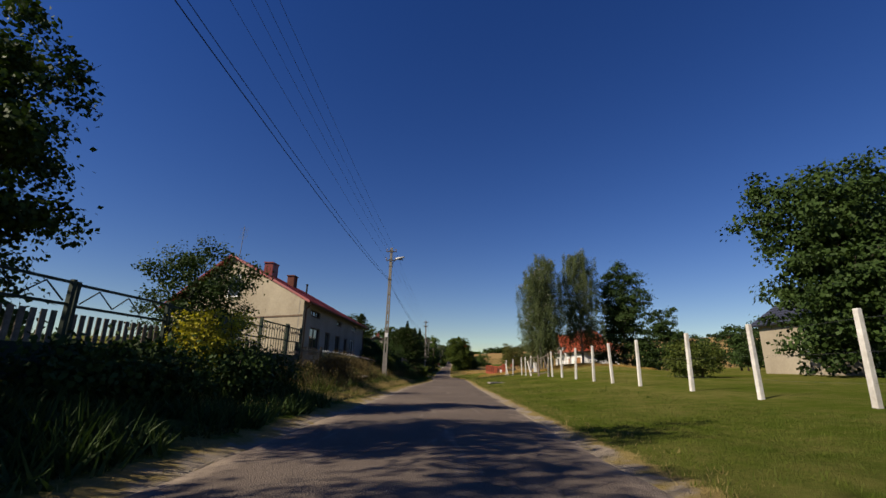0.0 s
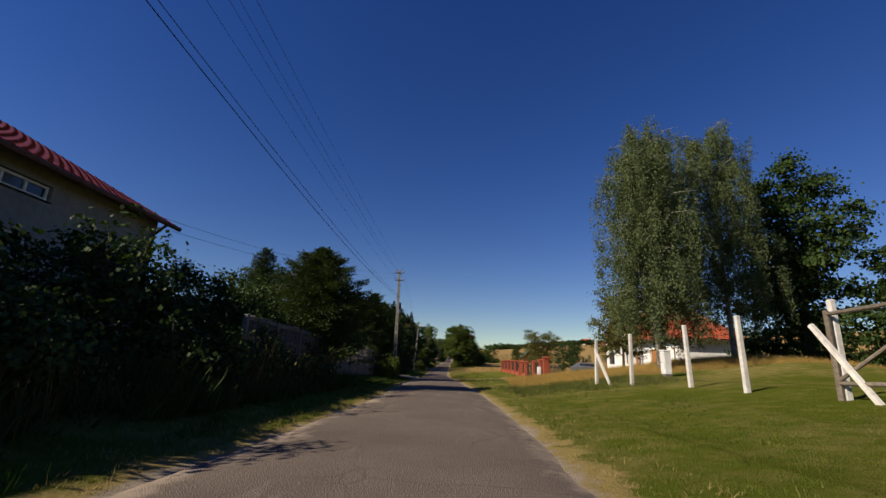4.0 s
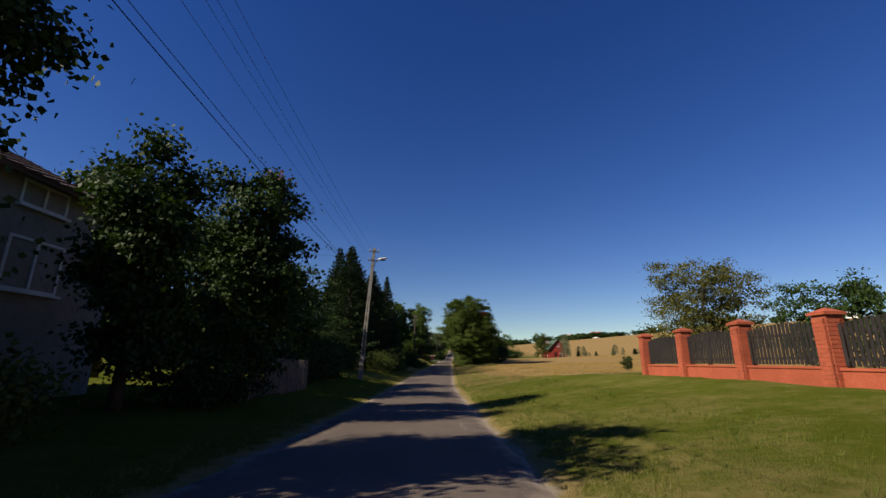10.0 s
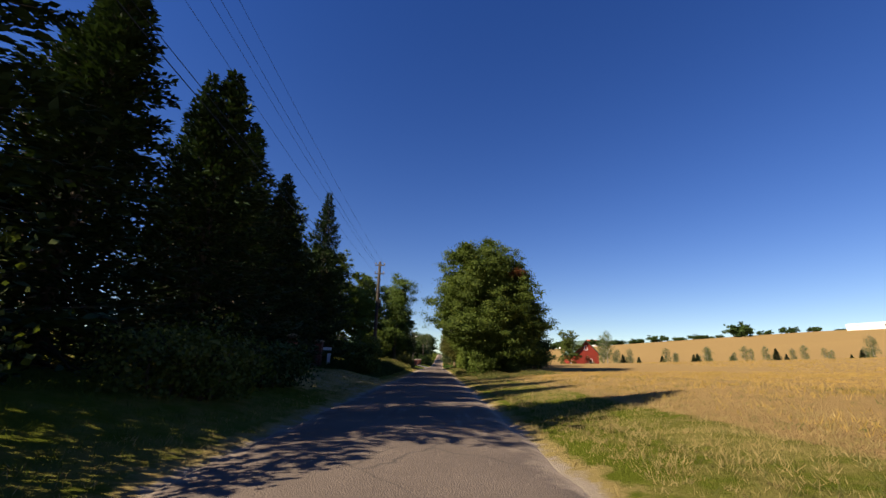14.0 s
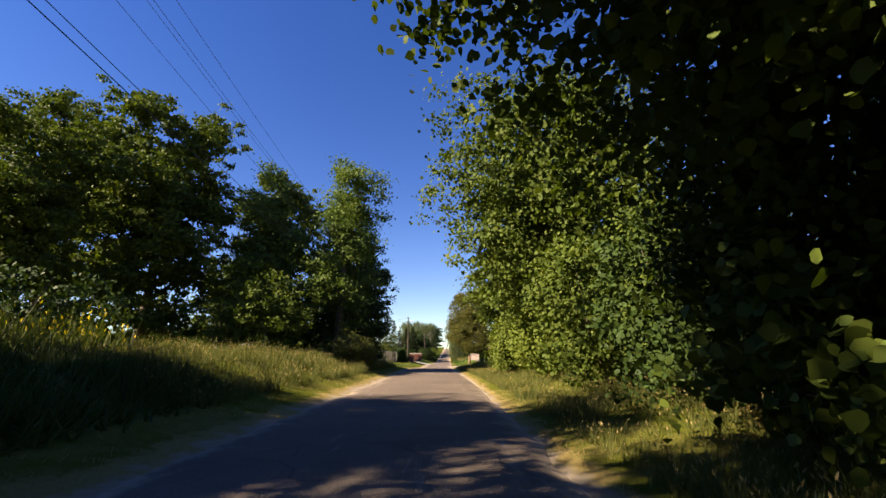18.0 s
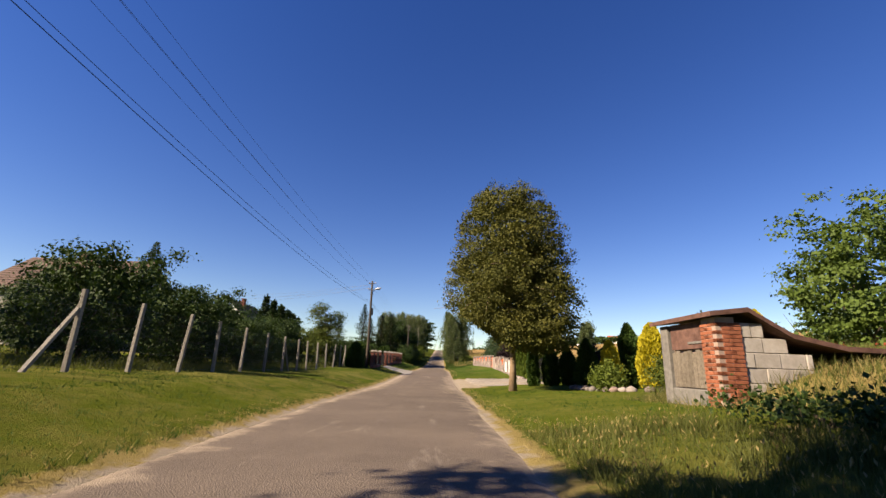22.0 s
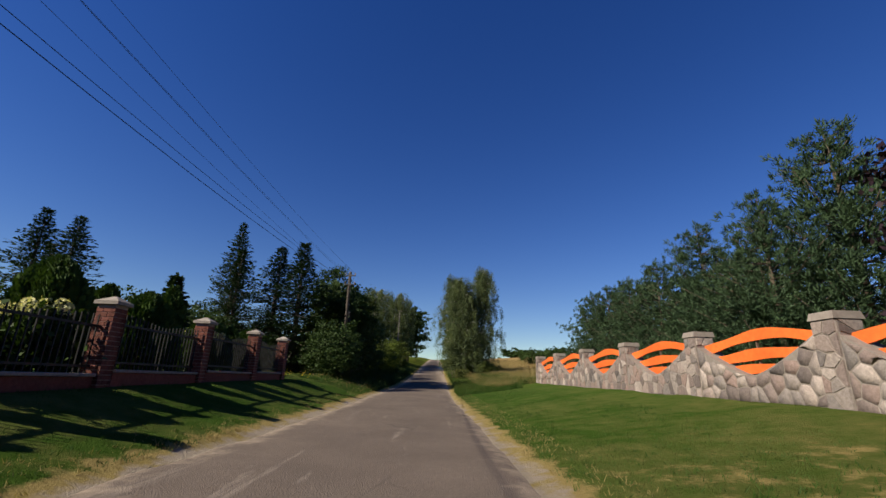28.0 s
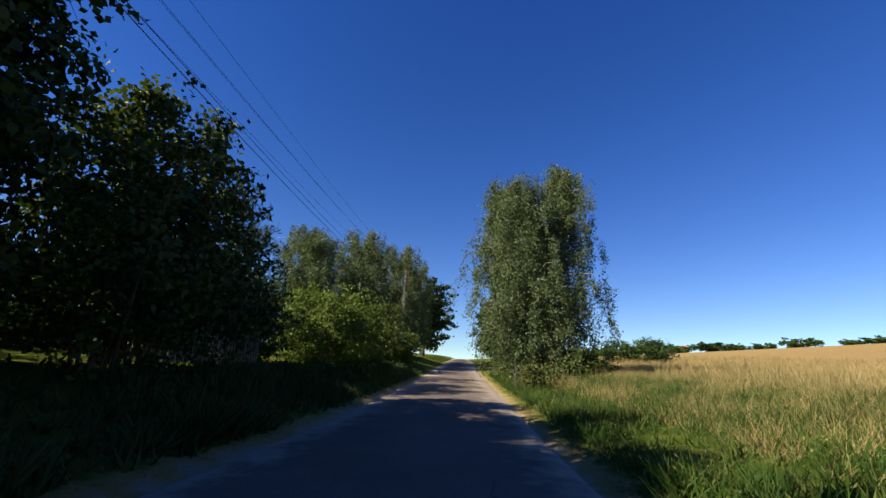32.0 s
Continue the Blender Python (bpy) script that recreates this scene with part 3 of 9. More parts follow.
def build_ground():
    off = side_steps()
    ys = np.concatenate([[-2500, -1200, -600, -300, -150, -80, -40], np.arange(-20, 300, 1.0), np.arange(300, 460, 5), [480, 520, 560, 620, 700, 800, 950, 1200, 1600, 2200, 3200, 4500]])
    X = road_x(ys)[:, None] + off[None]
    Y = np.repeat(ys[:, None], len(off), 1)
    Z = ground_z(X, Y)
    rough = np.array([noise.fractal((float(a) * 0.6, float(b) * 0.6, 0), 0.9, 2.1, 3) for a, b in zip(X.ravel(), Y.ravel())]).reshape(X.shape)
    d = np.abs(off)[None]
    Z = Z + rough * np.interp(d, [2.2, 4, 9, 60], [0.0, 0.03, 0.06, 0.1])
    Z = np.where(d < lane_half(X - road_x(Y), Y) + 0.1, Z - 0.06, Z)
    nx = len(off)
    faces = [(r * nx + c, r * nx + c + 1, (r + 1) * nx + c + 1, (r + 1) * nx + c) for r in range(len(ys) - 1) for c in range(nx - 1)]
    me = mesh_from("ground", np.stack([X, Y, Z], -1).reshape(-1, 3), faces, M_GROUND, True)
    D = X - road_x(Y)
    wide = np.where(D > 0, np.interp(Y, [0, 60, 100, 190, 215, 230, 300], [0.5, 0.5, 0.7, 0.6, 0.5, 0.5, 0.5]), np.interp(Y, [0, 40, 100, 150, 200, 250, 300], [0.7, 0.5, 0.45, 0.8, 0.55, 0.75, 0.45]))
    verge = np.clip(0.9 - (np.abs(D) - lane_half(D, Y)) / wide, 0, 1)
    drive = lambda x0, x1, y0, y1, s: np.clip((X - x0) / s + 0.5, 0, 1) * np.clip((x1 - X) / s + 0.5, 0, 1) * np.clip((Y - y0) / s + 0.5, 0, 1) * np.clip((y1 - Y) / s + 0.5, 0, 1)  # noqa: E731
    verge = np.maximum(verge, 0.72 * drive(1, 9, 75.5, 81, 1.5))
    verge = np.maximum(verge, 0.95 * drive(-9, -2, 74.5, 81, 1.0))
    verge = np.maximum(verge, 0.6 * drive(-12, -2, 128, 141, 3))
    verge = np.maximum(verge, 0.3 * drive(1, 6, 238, 246, 2))
    verge = np.maximum(verge, 0.86 * drive(1, 2.9, 213.6, 225.2, 1.0))
    straw = np.clip((Y - 53.2 - 0.2 * (X - 4)) / 1.5, 0, 1) * np.clip((X - 3.6 - 0.1 * (Y - 54)) / 1.0, 0, 1) * np.clip((72 - Y + 0.5 * (X - 11)) / 3, 0, 1) * np.clip((27 - X) / 2, 0, 1)
    field = np.clip((D - np.interp(Y, [100, 108, 118, 150], [8.5, 6.5, 4.2, 4.0])) / 1.2, 0, 1) * np.clip((Y - 101) / 3, 0, 1) * np.clip((184 - Y + 0.5 * np.clip(X - 12, 0, 30)) / 6, 0, 1)
    field = np.maximum(field, np.clip((D - 30) / 10, 0, 1) * np.clip((Y - 112) / 8, 0, 1) * (0.5 + 0.5 * np.sign(np.sin(Y / 37 + X / 90) + 0.15)))
    field2 = np.clip((D - 9) / 4, 0, 1) * np.clip((Y - 268) / 4, 0, 1) * 0.62
    far = np.clip((D - 60) / 40, 0, 1) * (0.5 + 0.5 * np.sign(np.sin(Y / 61 + X / 173 + 1.3)))
    straw = np.clip(np.maximum.reduce([straw, field, field2, far]), 0, 1)
    parch = np.where(D > 0, np.interp(Y, [0, 45, 60, 80, 90, 102, 108, 120, 150, 200, 226, 246, 266, 280], [0.4, 0.7, 1, 1, 0.6, 0.5, 1.0, 1.0, 0.8, 0.3, 0.25, 0.4, 0.15, 0.6]), np.interp(Y, [0, 20, 40, 60, 100, 112, 140, 160, 195, 210, 240, 250], [1, 0.9, 0.7, 0.4, 0.2, 0.5, 0.9, 0.7, 0.4, 0.7, 0.7, 0.3]))
    parch = np.maximum(parch, np.clip((np.abs(D) - 30) / 40, 0, 0.9))
    lush = np.interp(Y, [0, 30, 180, 200, 226, 236, 262, 275], [0.45, 0.1, 0, 0.15, 0.3, 0.8, 1.0, 0.4])
    for name, data in (("lush", lush), ("verge", verge), ("straw", straw), ("parch", parch)):
        me.attributes.new(name, "FLOAT", "POINT").data.foreach_set("value", data.ravel().astype(np.float32))
    return tagged(new("ground", me), "sheet of mown grass, dry verges and straw fields", "ground", "", "structure")


def build_road():
    ys = np.concatenate([[-80, -40], np.arange(-20, 320, 0.5), np.arange(320, 460, 4)])
    us = np.array([-1, -0.93, -0.8, -0.5, -0.2, 0.1, 0.4, 0.7, 0.9, 1.0])
    left, right = lane_half(-1, ys), lane_half(1, ys)
    wob = np.array([[noise.noise((0.7 * float(y), s * 9, 0)) * 0.13 + noise.noise((3.1 * float(y), s * 5, 2)) * 0.06 for s in (-1, 1)] for y in ys])
    x0, x1 = road_x(ys) - left + wob[:, 0], road_x(ys) + right + wob[:, 1]
    X = x0[:, None] + (us[None] + 1) / 2 * (x1 - x0)[:, None]
    Y = np.repeat(ys[:, None], len(us), 1)
    Z = road_z(Y) + 0.035 * (1 - us[None] ** 2) + 0.006
    Z[:, 0] -= 0.05
    Z[:, -1] -= 0.05
    Z = Z + np.array([noise.noise((float(a) * 0.8, float(b) * 0.5, 5)) for a, b in zip(X.ravel(), Y.ravel())]).reshape(X.shape) * 0.012
    n = len(us)
    faces = [(r * n + c, r * n + c + 1, (r + 1) * n + c + 1, (r + 1) * n + c) for r in range(len(ys) - 1) for c in range(n - 1)]
    me = mesh_from("road", np.stack([X, Y, Z], -1).reshape(-1, 3), faces, M_ROAD, True)
    edge = np.repeat(np.interp(np.abs(us), [0, 0.6, 0.9, 1], [0, 0.25, 0.6, 0.85])[None], len(ys), 0)
    edge = edge + np.interp(ys, [205, 212, 226, 232], [0, 0.2, 0.2, 0])[:, None] + np.interp(ys, [262, 290], [0, 0.35])[:, None]
    me.attributes.new("edge", "FLOAT", "POINT").data.foreach_set("value", edge.ravel().astype(np.float32))
    return tagged(new("road", me), "narrow worn asphalt lane with sandy crumbling edges", "road", "", "structure")


ground = build_ground()
road = build_road()


def patch_on_ground(name, corners, mat, label, category, lift=0.03, n=24):
    """A thin sheet laid on the ground between four corners in plan."""
    a, b, c, d = [np.array(p, float) for p in corners]
    verts, faces = [], []
    for i in range(n + 1):
        for j in range(n + 1):
            u, v = i / n, j / n
            p = (1 - u) * ((1 - v) * a + v * d) + u * ((1 - v) * b + v * c)
            p = p + 0.12 * np.array([noise.noise((p[0], p[1], 1)), noise.noise((p[0], p[1], 4))])
            verts.append((p[0], p[1], gz(*p) + lift + 0.02 * noise.noise((p[0] * 2, p[1] * 2, 7))))
    verts = [(x, y, z - (0.1 if k // (n + 1) in (0, n) or k % (n + 1) in (0, n) else 0)) for k, (x, y, z) in enumerate(verts)]
    for i in range(n):
        for j in range(n):
            k = i * (n + 1) + j
            faces.append((k, k + n + 1, k + n + 2, k + 1))
    return tagged(new(name, mesh_from(name, verts, faces, mat, True)), label, category, "", "structure")


# ---- plants ----
def put_plant(name, pos, trunk_bm, bark, crown, label, category, group="", extra=()):
    ob = thing(name, pose(pos[0], pos[1], pos[2] if len(pos) > 2 else gz(pos[0], pos[1]) - 0.05), label, category, group)
    if trunk_bm is not None:
        part("trunk", bm_mesh("trunk", trunk_bm, bark, True), ob)
    for i, me in enumerate([crown, *extra]):
        part("crown" if i == 0 else "foliage", me, ob)
    return ob


def crown_blobs(rng, h, base, width, n, lean=(0, 0), shape=0.6):
    """Ellipsoids that fill an uneven crown from base to h, widest at the height share shape."""
    out = []
    for i in range(n):
        u = (i + rng.uniform(0.2, 0.8)) / n
        z = base + (h - base) * u
        r = width * 0.5 * (1 - abs((u - shape) / (1.05 - shape if u > shape else shape + 0.25)) ** 2.0) ** 0.5 if abs(u - shape) < 1 else width * 0.1
        a = i * 2.4 + rng.uniform(-0.5, 0.5)
        off = r * rng.uniform(0.3, 0.62)
        s = max(width * 0.12, r * rng.uniform(0.36, 0.52))
        out.append((lean[0] * u + off * math.cos(a), lean[1] * u + off * math.sin(a), min(z, h - s * 0.7), s, s, s * rng.uniform(0.75, 1.0)))
    for i in range(n // 2):
        b = out[int(rng.integers(0, n))]
        d = unit(rng, 1)[0]
        s = b[3] * rng.uniform(0.35, 0.55)
        out.append((b[0] + d[0] * b[3] * 0.95, b[1] + d[1] * b[3] * 0.95, max(base + s * 0.6, b[2] + d[2] * b[5] * 0.95), s, s, s * 0.85))
    out.append((lean[0] * 0.5, lean[1] * 0.5, base + (h - base) * 0.5, width * 0.24, width * 0.24, (h - base) * 0.36))
    return out


def blob_leaves(rng, blobs, n, spread=0.3, per=22, fill=0.35, droop=0.25):
    """Points, ways and outward normals of leaves in clumps near the skins of blobs."""
    B = np.array(blobs, float)
    wts = (B[:, 3] * B[:, 5]) ** 0.9
    k = max(1, n // per)
    pick = rng.choice(len(B), k, p=wts / wts.sum())
    u = unit(rng, k)
    r = np.where(rng.random(k) < fill, rng.random(k) ** 0.5 * 0.85, 0.84 + 0.36 * rng.random(k) ** 2.2)
    C = B[pick, :3] + u * B[pick, 3:] * r[:, None]
    idx = rng.integers(0, k, n)
    P = C[idx] + rng.normal(size=(n, 3)) * np.array([1.0, 1.0, 0.55]) * spread * rng.uniform(0.5, 1.2, (n, 1))
    out = u[idx] * 0.35 + rng.normal(size=(n, 3)) * 0.9
    out[:, 2] -= droop + 0.2
    face = u[idx] * 0.95 + rng.normal(size=(n, 3)) * 0.42 + np.array([0, 0, 0.45])
    return P, out, face


def trunk_limbs(rng, h, r, blobs, top=0.75, lean=(0, 0), sides=8, limbs=9):
    bm = bmesh.new()
    n = 7
    pts = [(lean[0] * u * u + 0.05 * h * 0.1 * math.sin(u * 5 + r * 40), lean[1] * u * u + 0.04 * math.cos(u * 4) - 0.04, u * h * top - 0.15) for u in np.linspace(0, 1, n)]
    tube(bm, pts, [r * (1.25 if i == 0 else 1 - 0.8 * i / (n - 1)) for i in range(n)], sides)
    order = sorted(blobs, key=lambda b: -b[3])[:limbs]
    for b in order:
        u = min(0.9, max(0.25, (b[2] - b[5] * 0.9) / (h * top)))
        k = u * (n - 1)
        i = min(int(k), n - 2)
        p0 = Vector(pts[i]).lerp(Vector(pts[i + 1]), k - i)
        p1 = Vector(b[:3])
        mid = p0.lerp(p1, 0.5) + Vector((rng.uniform(-0.2, 0.2), rng.uniform(-0.2, 0.2), 0.08 * (p1 - p0).length))
        rr = r * 0.42 * (1 - 0.5 * u)
        tube(bm, [p0, mid, p1], [rr, rr * 0.65, rr * 0.25], 6)
        for _ in range(3):
            q = p1 + Vector(unit(rng, 1)[0]) * b[3] * 0.8
            tube(bm, [mid.lerp(p1, 0.5), p1.lerp(q, 0.4), q], [rr * 0.4, rr * 0.25, rr * 0.08], 5)
    return bm


def clear_of_lane(P, pos):
    """True for leaves that don't hang low over the asphalt."""
    y = P[:, 1] + pos[1]
    up = P[:, 2] + gz(pos[0], pos[1]) - road_z(y)
    return np.abs(P[:, 0] + pos[0] - road_x(y)) > np.clip(2.9 - (up - 2.2) * 1.5, 0, 2.9)


def broadleaf(name, pos, h, width, n, leaf, mat, label, category="tree", base=1.6, nb=11, r=None, bark=None, lean=(0, 0), seed=1, shape=0.55, spread=0.22, lobed=False, group="", fill=0.3, extra_mat=None, extra_share=0.0, ratio=0.42, top=0.75, skirt=0.0, cone=None, free=1.3, per=60, core=0.12, side=None):
    rng = np.random.default_rng(seed)
    n, leaf = int(n * 0.8), leaf * 1.08
    blobs = crown_blobs(rng, h, base, width, nb, lean, shape)
    P, D, N = blob_leaves(rng, blobs, n, spread, per, fill)
    inner = int(n * core)
    P[:inner] = (blob_leaves(rng, [(*b[:3], *(0.7 * q for q in b[3:])) for b in blobs], inner, 0.1, 2, 1.0)[0])
    mid = np.array([lean[0] * 0.6, lean[1] * 0.6])
    kx = width * 0.5 / np.percentile(np.hypot(*(P[:, :2] - mid).T), 97)
    kz = (h - base) / (np.percentile(P[:, 2], 99.7) - base)
    fit = lambda q: np.concatenate([mid + (q[:, :2] - mid) * kx, base + (q[:, 2:3] - base) * kz], 1)  # noqa: E731
    P, D = fit(P), D
    blobs = [(*fit(np.array([b[:3]]))[0], b[3] * kx, b[4] * kx, b[5] * kz) for b in blobs]
    keep = (P[:, 2] > 0.1) & ((skirt == 0) | (P[:, 2] > base + skirt * np.maximum(0, np.hypot(P[:, 0], P[:, 1]) - free)))
    if cone:
        keep &= np.hypot(P[:, 0], P[:, 1]) < np.interp(P[:, 2], *zip(*cone)) * rng.uniform(0.9, 1.05, len(P))
    if side:
        keep &= P[:, 0] > -np.interp(P[:, 2], *zip(*side)) + 0.4 * np.maximum(0, P[:, 1]) + rng.uniform(-0.15, 0.15, len(P))
    keep &= clear_of_lane(P, pos)
    inner = int(keep[:inner].sum())
    P, D, N = P[keep], D[keep], N[keep]
    L = leaf * rng.uniform(0.7, 1.3, len(P)) * np.where(np.arange(len(P)) < inner, 1.35, 1.0)
    crown = blades("crown", P, D, N, L, L * ratio, mat, 7 if lobed is True else lobed or 4)
    if side:
        blobs = [b for b in blobs if b[0] > 0.4 - np.interp(b[2], *zip(*side)) + 0.4 * max(0.0, b[1])]
    extra = []
    if extra_mat:
        m = int(n * extra_share)
        b = sorted(blobs, key=lambda q: -q[2])[:2]
        P2, D2, N2 = blob_leaves(rng, [(*b[0][:3], *(s * 0.6 for s in b[0][3:]))], m, 0.25)
        extra.append(blades("foliage", P2, D2, N2, leaf, leaf * ratio, extra_mat))
    r = r or h * 0.018 + 0.03
    return put_plant(name, pos, trunk_limbs(rng, h, r, blobs, top, lean), bark or M_BARK, crown, label, category, group, extra)


def bush(name, pos, h, w, d, n, leaf, mat, label, category="bush", seed=1, spread=0.16, lobed=False, group="", turn=0.0, top_noise=0.35):
    """A shrub or a stretch of hedge: leaf clumps down to the ground over a few stems."""
    rng = np.random.default_rng(seed)
    n, leaf = int(n * 0.8), leaf * 1.08
    k = max(4, int(max(w, d) / max(0.6, min(w, d)) * 4))
    blobs = []
    for i in range(k):
        x, y = rng.uniform(-0.36, 0.36) * w, rng.uniform(-0.36, 0.36) * d
        hh = h * rng.uniform(1 - top_noise, 1.0)
        blobs.append((x, y, hh * 0.52, max(0.25, min(w, d) * 0.34), max(0.25, min(w, d) * 0.34), hh * 0.47))
    P, D, N = blob_leaves(rng, blobs, n, spread, 24, 0.3, 0.0)
    P[:, 2] = np.abs(P[:, 2])
    D[:, 2] += 0.5
    keep = clear_of_lane(P, pos)
    P, D, N, n = P[keep], D[keep], N[keep], int(keep.sum())
    L = leaf * rng.uniform(0.7, 1.3, n)
    crown = blades("crown", P, D, N, L, L * 0.42, mat, 7 if lobed is True else lobed or 4)
    ob = put_plant(name, pos, None, None, crown, label, category, group)
    for b in blobs[:9]:
        bm = bmesh.new()
        tube(bm, [(b[0] * 0.5, b[1] * 0.5, -0.1), (b[0] * 0.8, b[1] * 0.8, b[2] * 0.6), (b[0] + rng.uniform(-0.2, 0.2), b[1] + rng.uniform(-0.2, 0.2), b[2] * 1.7)], [0.035, 0.024, 0.006], 5)
        part("stem", bm_mesh("stem", bm, M_BARK, True), ob)
    if turn:
        ob.matrix_basis = ob.matrix_basis @ pose(0, 0, 0, 0, 0, turn)
    return ob


def birch(name, pos, h, width, n, label, seed=1, stems=1, base=1.5, mat=None, group="", taper=0.0):
    """Weeping birch: pale stems and hanging strands of small leaves."""
    rng = np.random.default_rng(seed)
    bm = bmesh.new()
    Ps, Ds = [], []
    for s in range(stems):
        a = s * 6.28 / max(1, stems) + rng.uniform(0, 1)
        bx, by = (0.5 * math.cos(a), 0.5 * math.sin(a)) if stems > 1 else (0, 0)
        tx, ty = bx * 3.0 * width / 7, by * 3.0 * width / 7
        hs = h * (1 if s == 0 else rng.uniform(0.78, 0.97))
        pts = [(bx + (tx - bx) * u, by + (ty - by) * u, hs * u - 0.1) for u in np.linspace(0, 1, 7)]
        r = 0.0115 * h
        tube(bm, pts, [r * (1 - 0.93 * u) for u in np.linspace(0, 1, 7)], 8)
        nbr = int(34 * h / 10)
        for i in range(nbr):
            u = (0.08 if taper else 0.2) + (0.92 if taper else 0.8) * (i + rng.random()) / nbr
            z = hs * u
            p0 = Vector((bx + (tx - bx) * u, by + (ty - by) * u, z))
            ang = i * 2.399 + s
            reach = width * 0.5 / (1.3 if stems > 1 else 1.0) * (1 - ((u - 0.45) / 0.62) ** 2) ** 0.5 * rng.uniform(0.65, 1.05) if abs(u - 0.45) < 0.6 else width * 0.06
            reach *= 1 - taper * max(0.0, u - 0.3)
            up = rng.uniform(0.25, 0.6) * reach
            p1 = p0 + Vector((math.cos(ang) * reach * 0.6, math.sin(ang) * reach * 0.6, up))
            p2 = p0 + Vector((math.cos(ang) * reach, math.sin(ang) * reach, up * 0.8))
            tube(bm, [p0, p1, p2], [0.045 * (1.1 - u) + 0.01, 0.02, 0.006], 5)
            for q in range(10):
                w = 0.2 + 0.8 * (q + rng.random()) / 10
                src = (p0.lerp(p1, w * 1.6) if w < 0.62 else p1.lerp(p2, (w - 0.62) / 0.38)) + Vector((rng.normal() * 0.25, rng.normal() * 0.25, rng.normal() * 0.15))
                drop = min(rng.uniform(0.6, 0.24 * h), src.z - base * rng.uniform(0.3, 1.2))
                if drop <= 0.1:
                    continue
                m = max(3, int(n / (nbr * stems * 10)))
                tt = rng.random(m) ** 0.8
                sway = rng.normal(size=2) * 0.12
                P = np.stack([src.x + sway[0] * tt * drop, src.y + sway[1] * tt * drop, src.z - tt * drop], 1) + rng.normal(size=(m, 3)) * np.array([0.13, 0.13, 0.1])
                Ps.append(P)
                Dd = rng.normal(size=(m, 3)) * 0.6
                Dd[:, 2] -= 0.9
                Ds.append(Dd)
    P, D = np.concatenate(Ps), np.concatenate(Ds)
    L = (0.105 if n > 40000 else 0.13) * rng.uniform(0.7, 1.3, len(P))
    crown = blades("crown", P, D, unit(rng, len(P)), L, L * 0.36, mat or M_BIRCH)
    return put_plant(name, pos, bm, M_BIRCHBARK, crown, label, "tree", group)


def conifer(name, pos, h, width, mat, label, seed=1, base=0.3, droop=0.35, dens=1.0, spray=0.26, sw=0.06, rise=0.12, ragged=0.2, bark=None, group="", power=0.9, category="tree", tip=0.04):
    """Spruce, larch and young pine: whorls of limbs, each with side twigs set with needle sprays."""
    rng = np.random.default_rng(seed)
    bm = bmesh.new()
    r = 0.014 * h + 0.03
    tube(bm, [(0, 0, -0.15), (0, 0, h * 0.5), (0, 0, h * 0.98)], [r, r * 0.6, 0.012], 7)
    P, D = [], []
    z = base
    a = rng.uniform(0, 6)
    while z < h * 0.985:
        u = (z - base) / (h - base)
        reach = width * 0.5 * (1 - u) ** power + tip * width * (1 - u)
        for _ in range(5 if reach > 0.4 else 4):
            a += 1.32 + rng.uniform(-0.25, 0.25)
            R = max(0.14, reach * rng.uniform(1 - ragged * 1.6, 1 + ragged * 0.6))
            ca, sa = math.cos(a), math.sin(a)
            dr = droop * (1 - 0.75 * u)
            tipz = z - dr * R + rise * R
            if R > 0.35:
                tube(bm, [(0, 0, z), (ca * R * 0.55, sa * R * 0.55, z - dr * R * 0.7), (ca * R * 0.95, sa * R * 0.95, tipz)], [0.012 + 0.012 * R, 0.012, 0.005], 4)
            m = max(6, int(R * 34 * dens))
            s = rng.random(m) ** 0.75
            side = rng.normal(size=m) * 0.30 * R * (1.12 - s) * 0.9
            zz = z - dr * R * np.interp(s, [0, 0.55, 1], [0, 0.75, (z - tipz) / max(0.01, dr * R)]) if dr > 0 else z + rise * R * s
            sag = rng.random(m) * (0.16 + 0.2 * dr) * np.minimum(1, R)
            P.append(np.stack([ca * R * s - sa * side, sa * R * s + ca * side, zz - sag], 1))
            Dd = np.stack([ca * 0.9 - sa * np.sign(side) * 0.6 + rng.normal(size=m) * 0.35, sa * 0.9 + ca * np.sign(side) * 0.6 + rng.normal(size=m) * 0.35, rise * 2 - dr * 0.6 + rng.normal(size=m) * 0.3], 1)
            D.append(Dd)
        z += max(0.12, 0.05 * h * (1.1 - 0.75 * u)) * 0.5
    P, D = np.concatenate(P), np.concatenate(D)
    P = np.concatenate([P, np.array([[0, 0, h * 0.97 + 0.03 * k] for k in range(5)])])
    D = np.concatenate([D, np.array([[rng.normal() * 0.3, rng.normal() * 0.3, 1.0] for k in range(5)])])
    L = spray * rng.uniform(0.6, 1.25, len(P))
    crown = blades("crown", P, D, unit(rng, len(P)) * 0.7 + np.array([0, 0, 1.0]), L, sw * rng.uniform(0.7, 1.2, len(P)), mat)
    return put_plant(name, pos, bm, bark or M_BARK, crown, label, category, group)


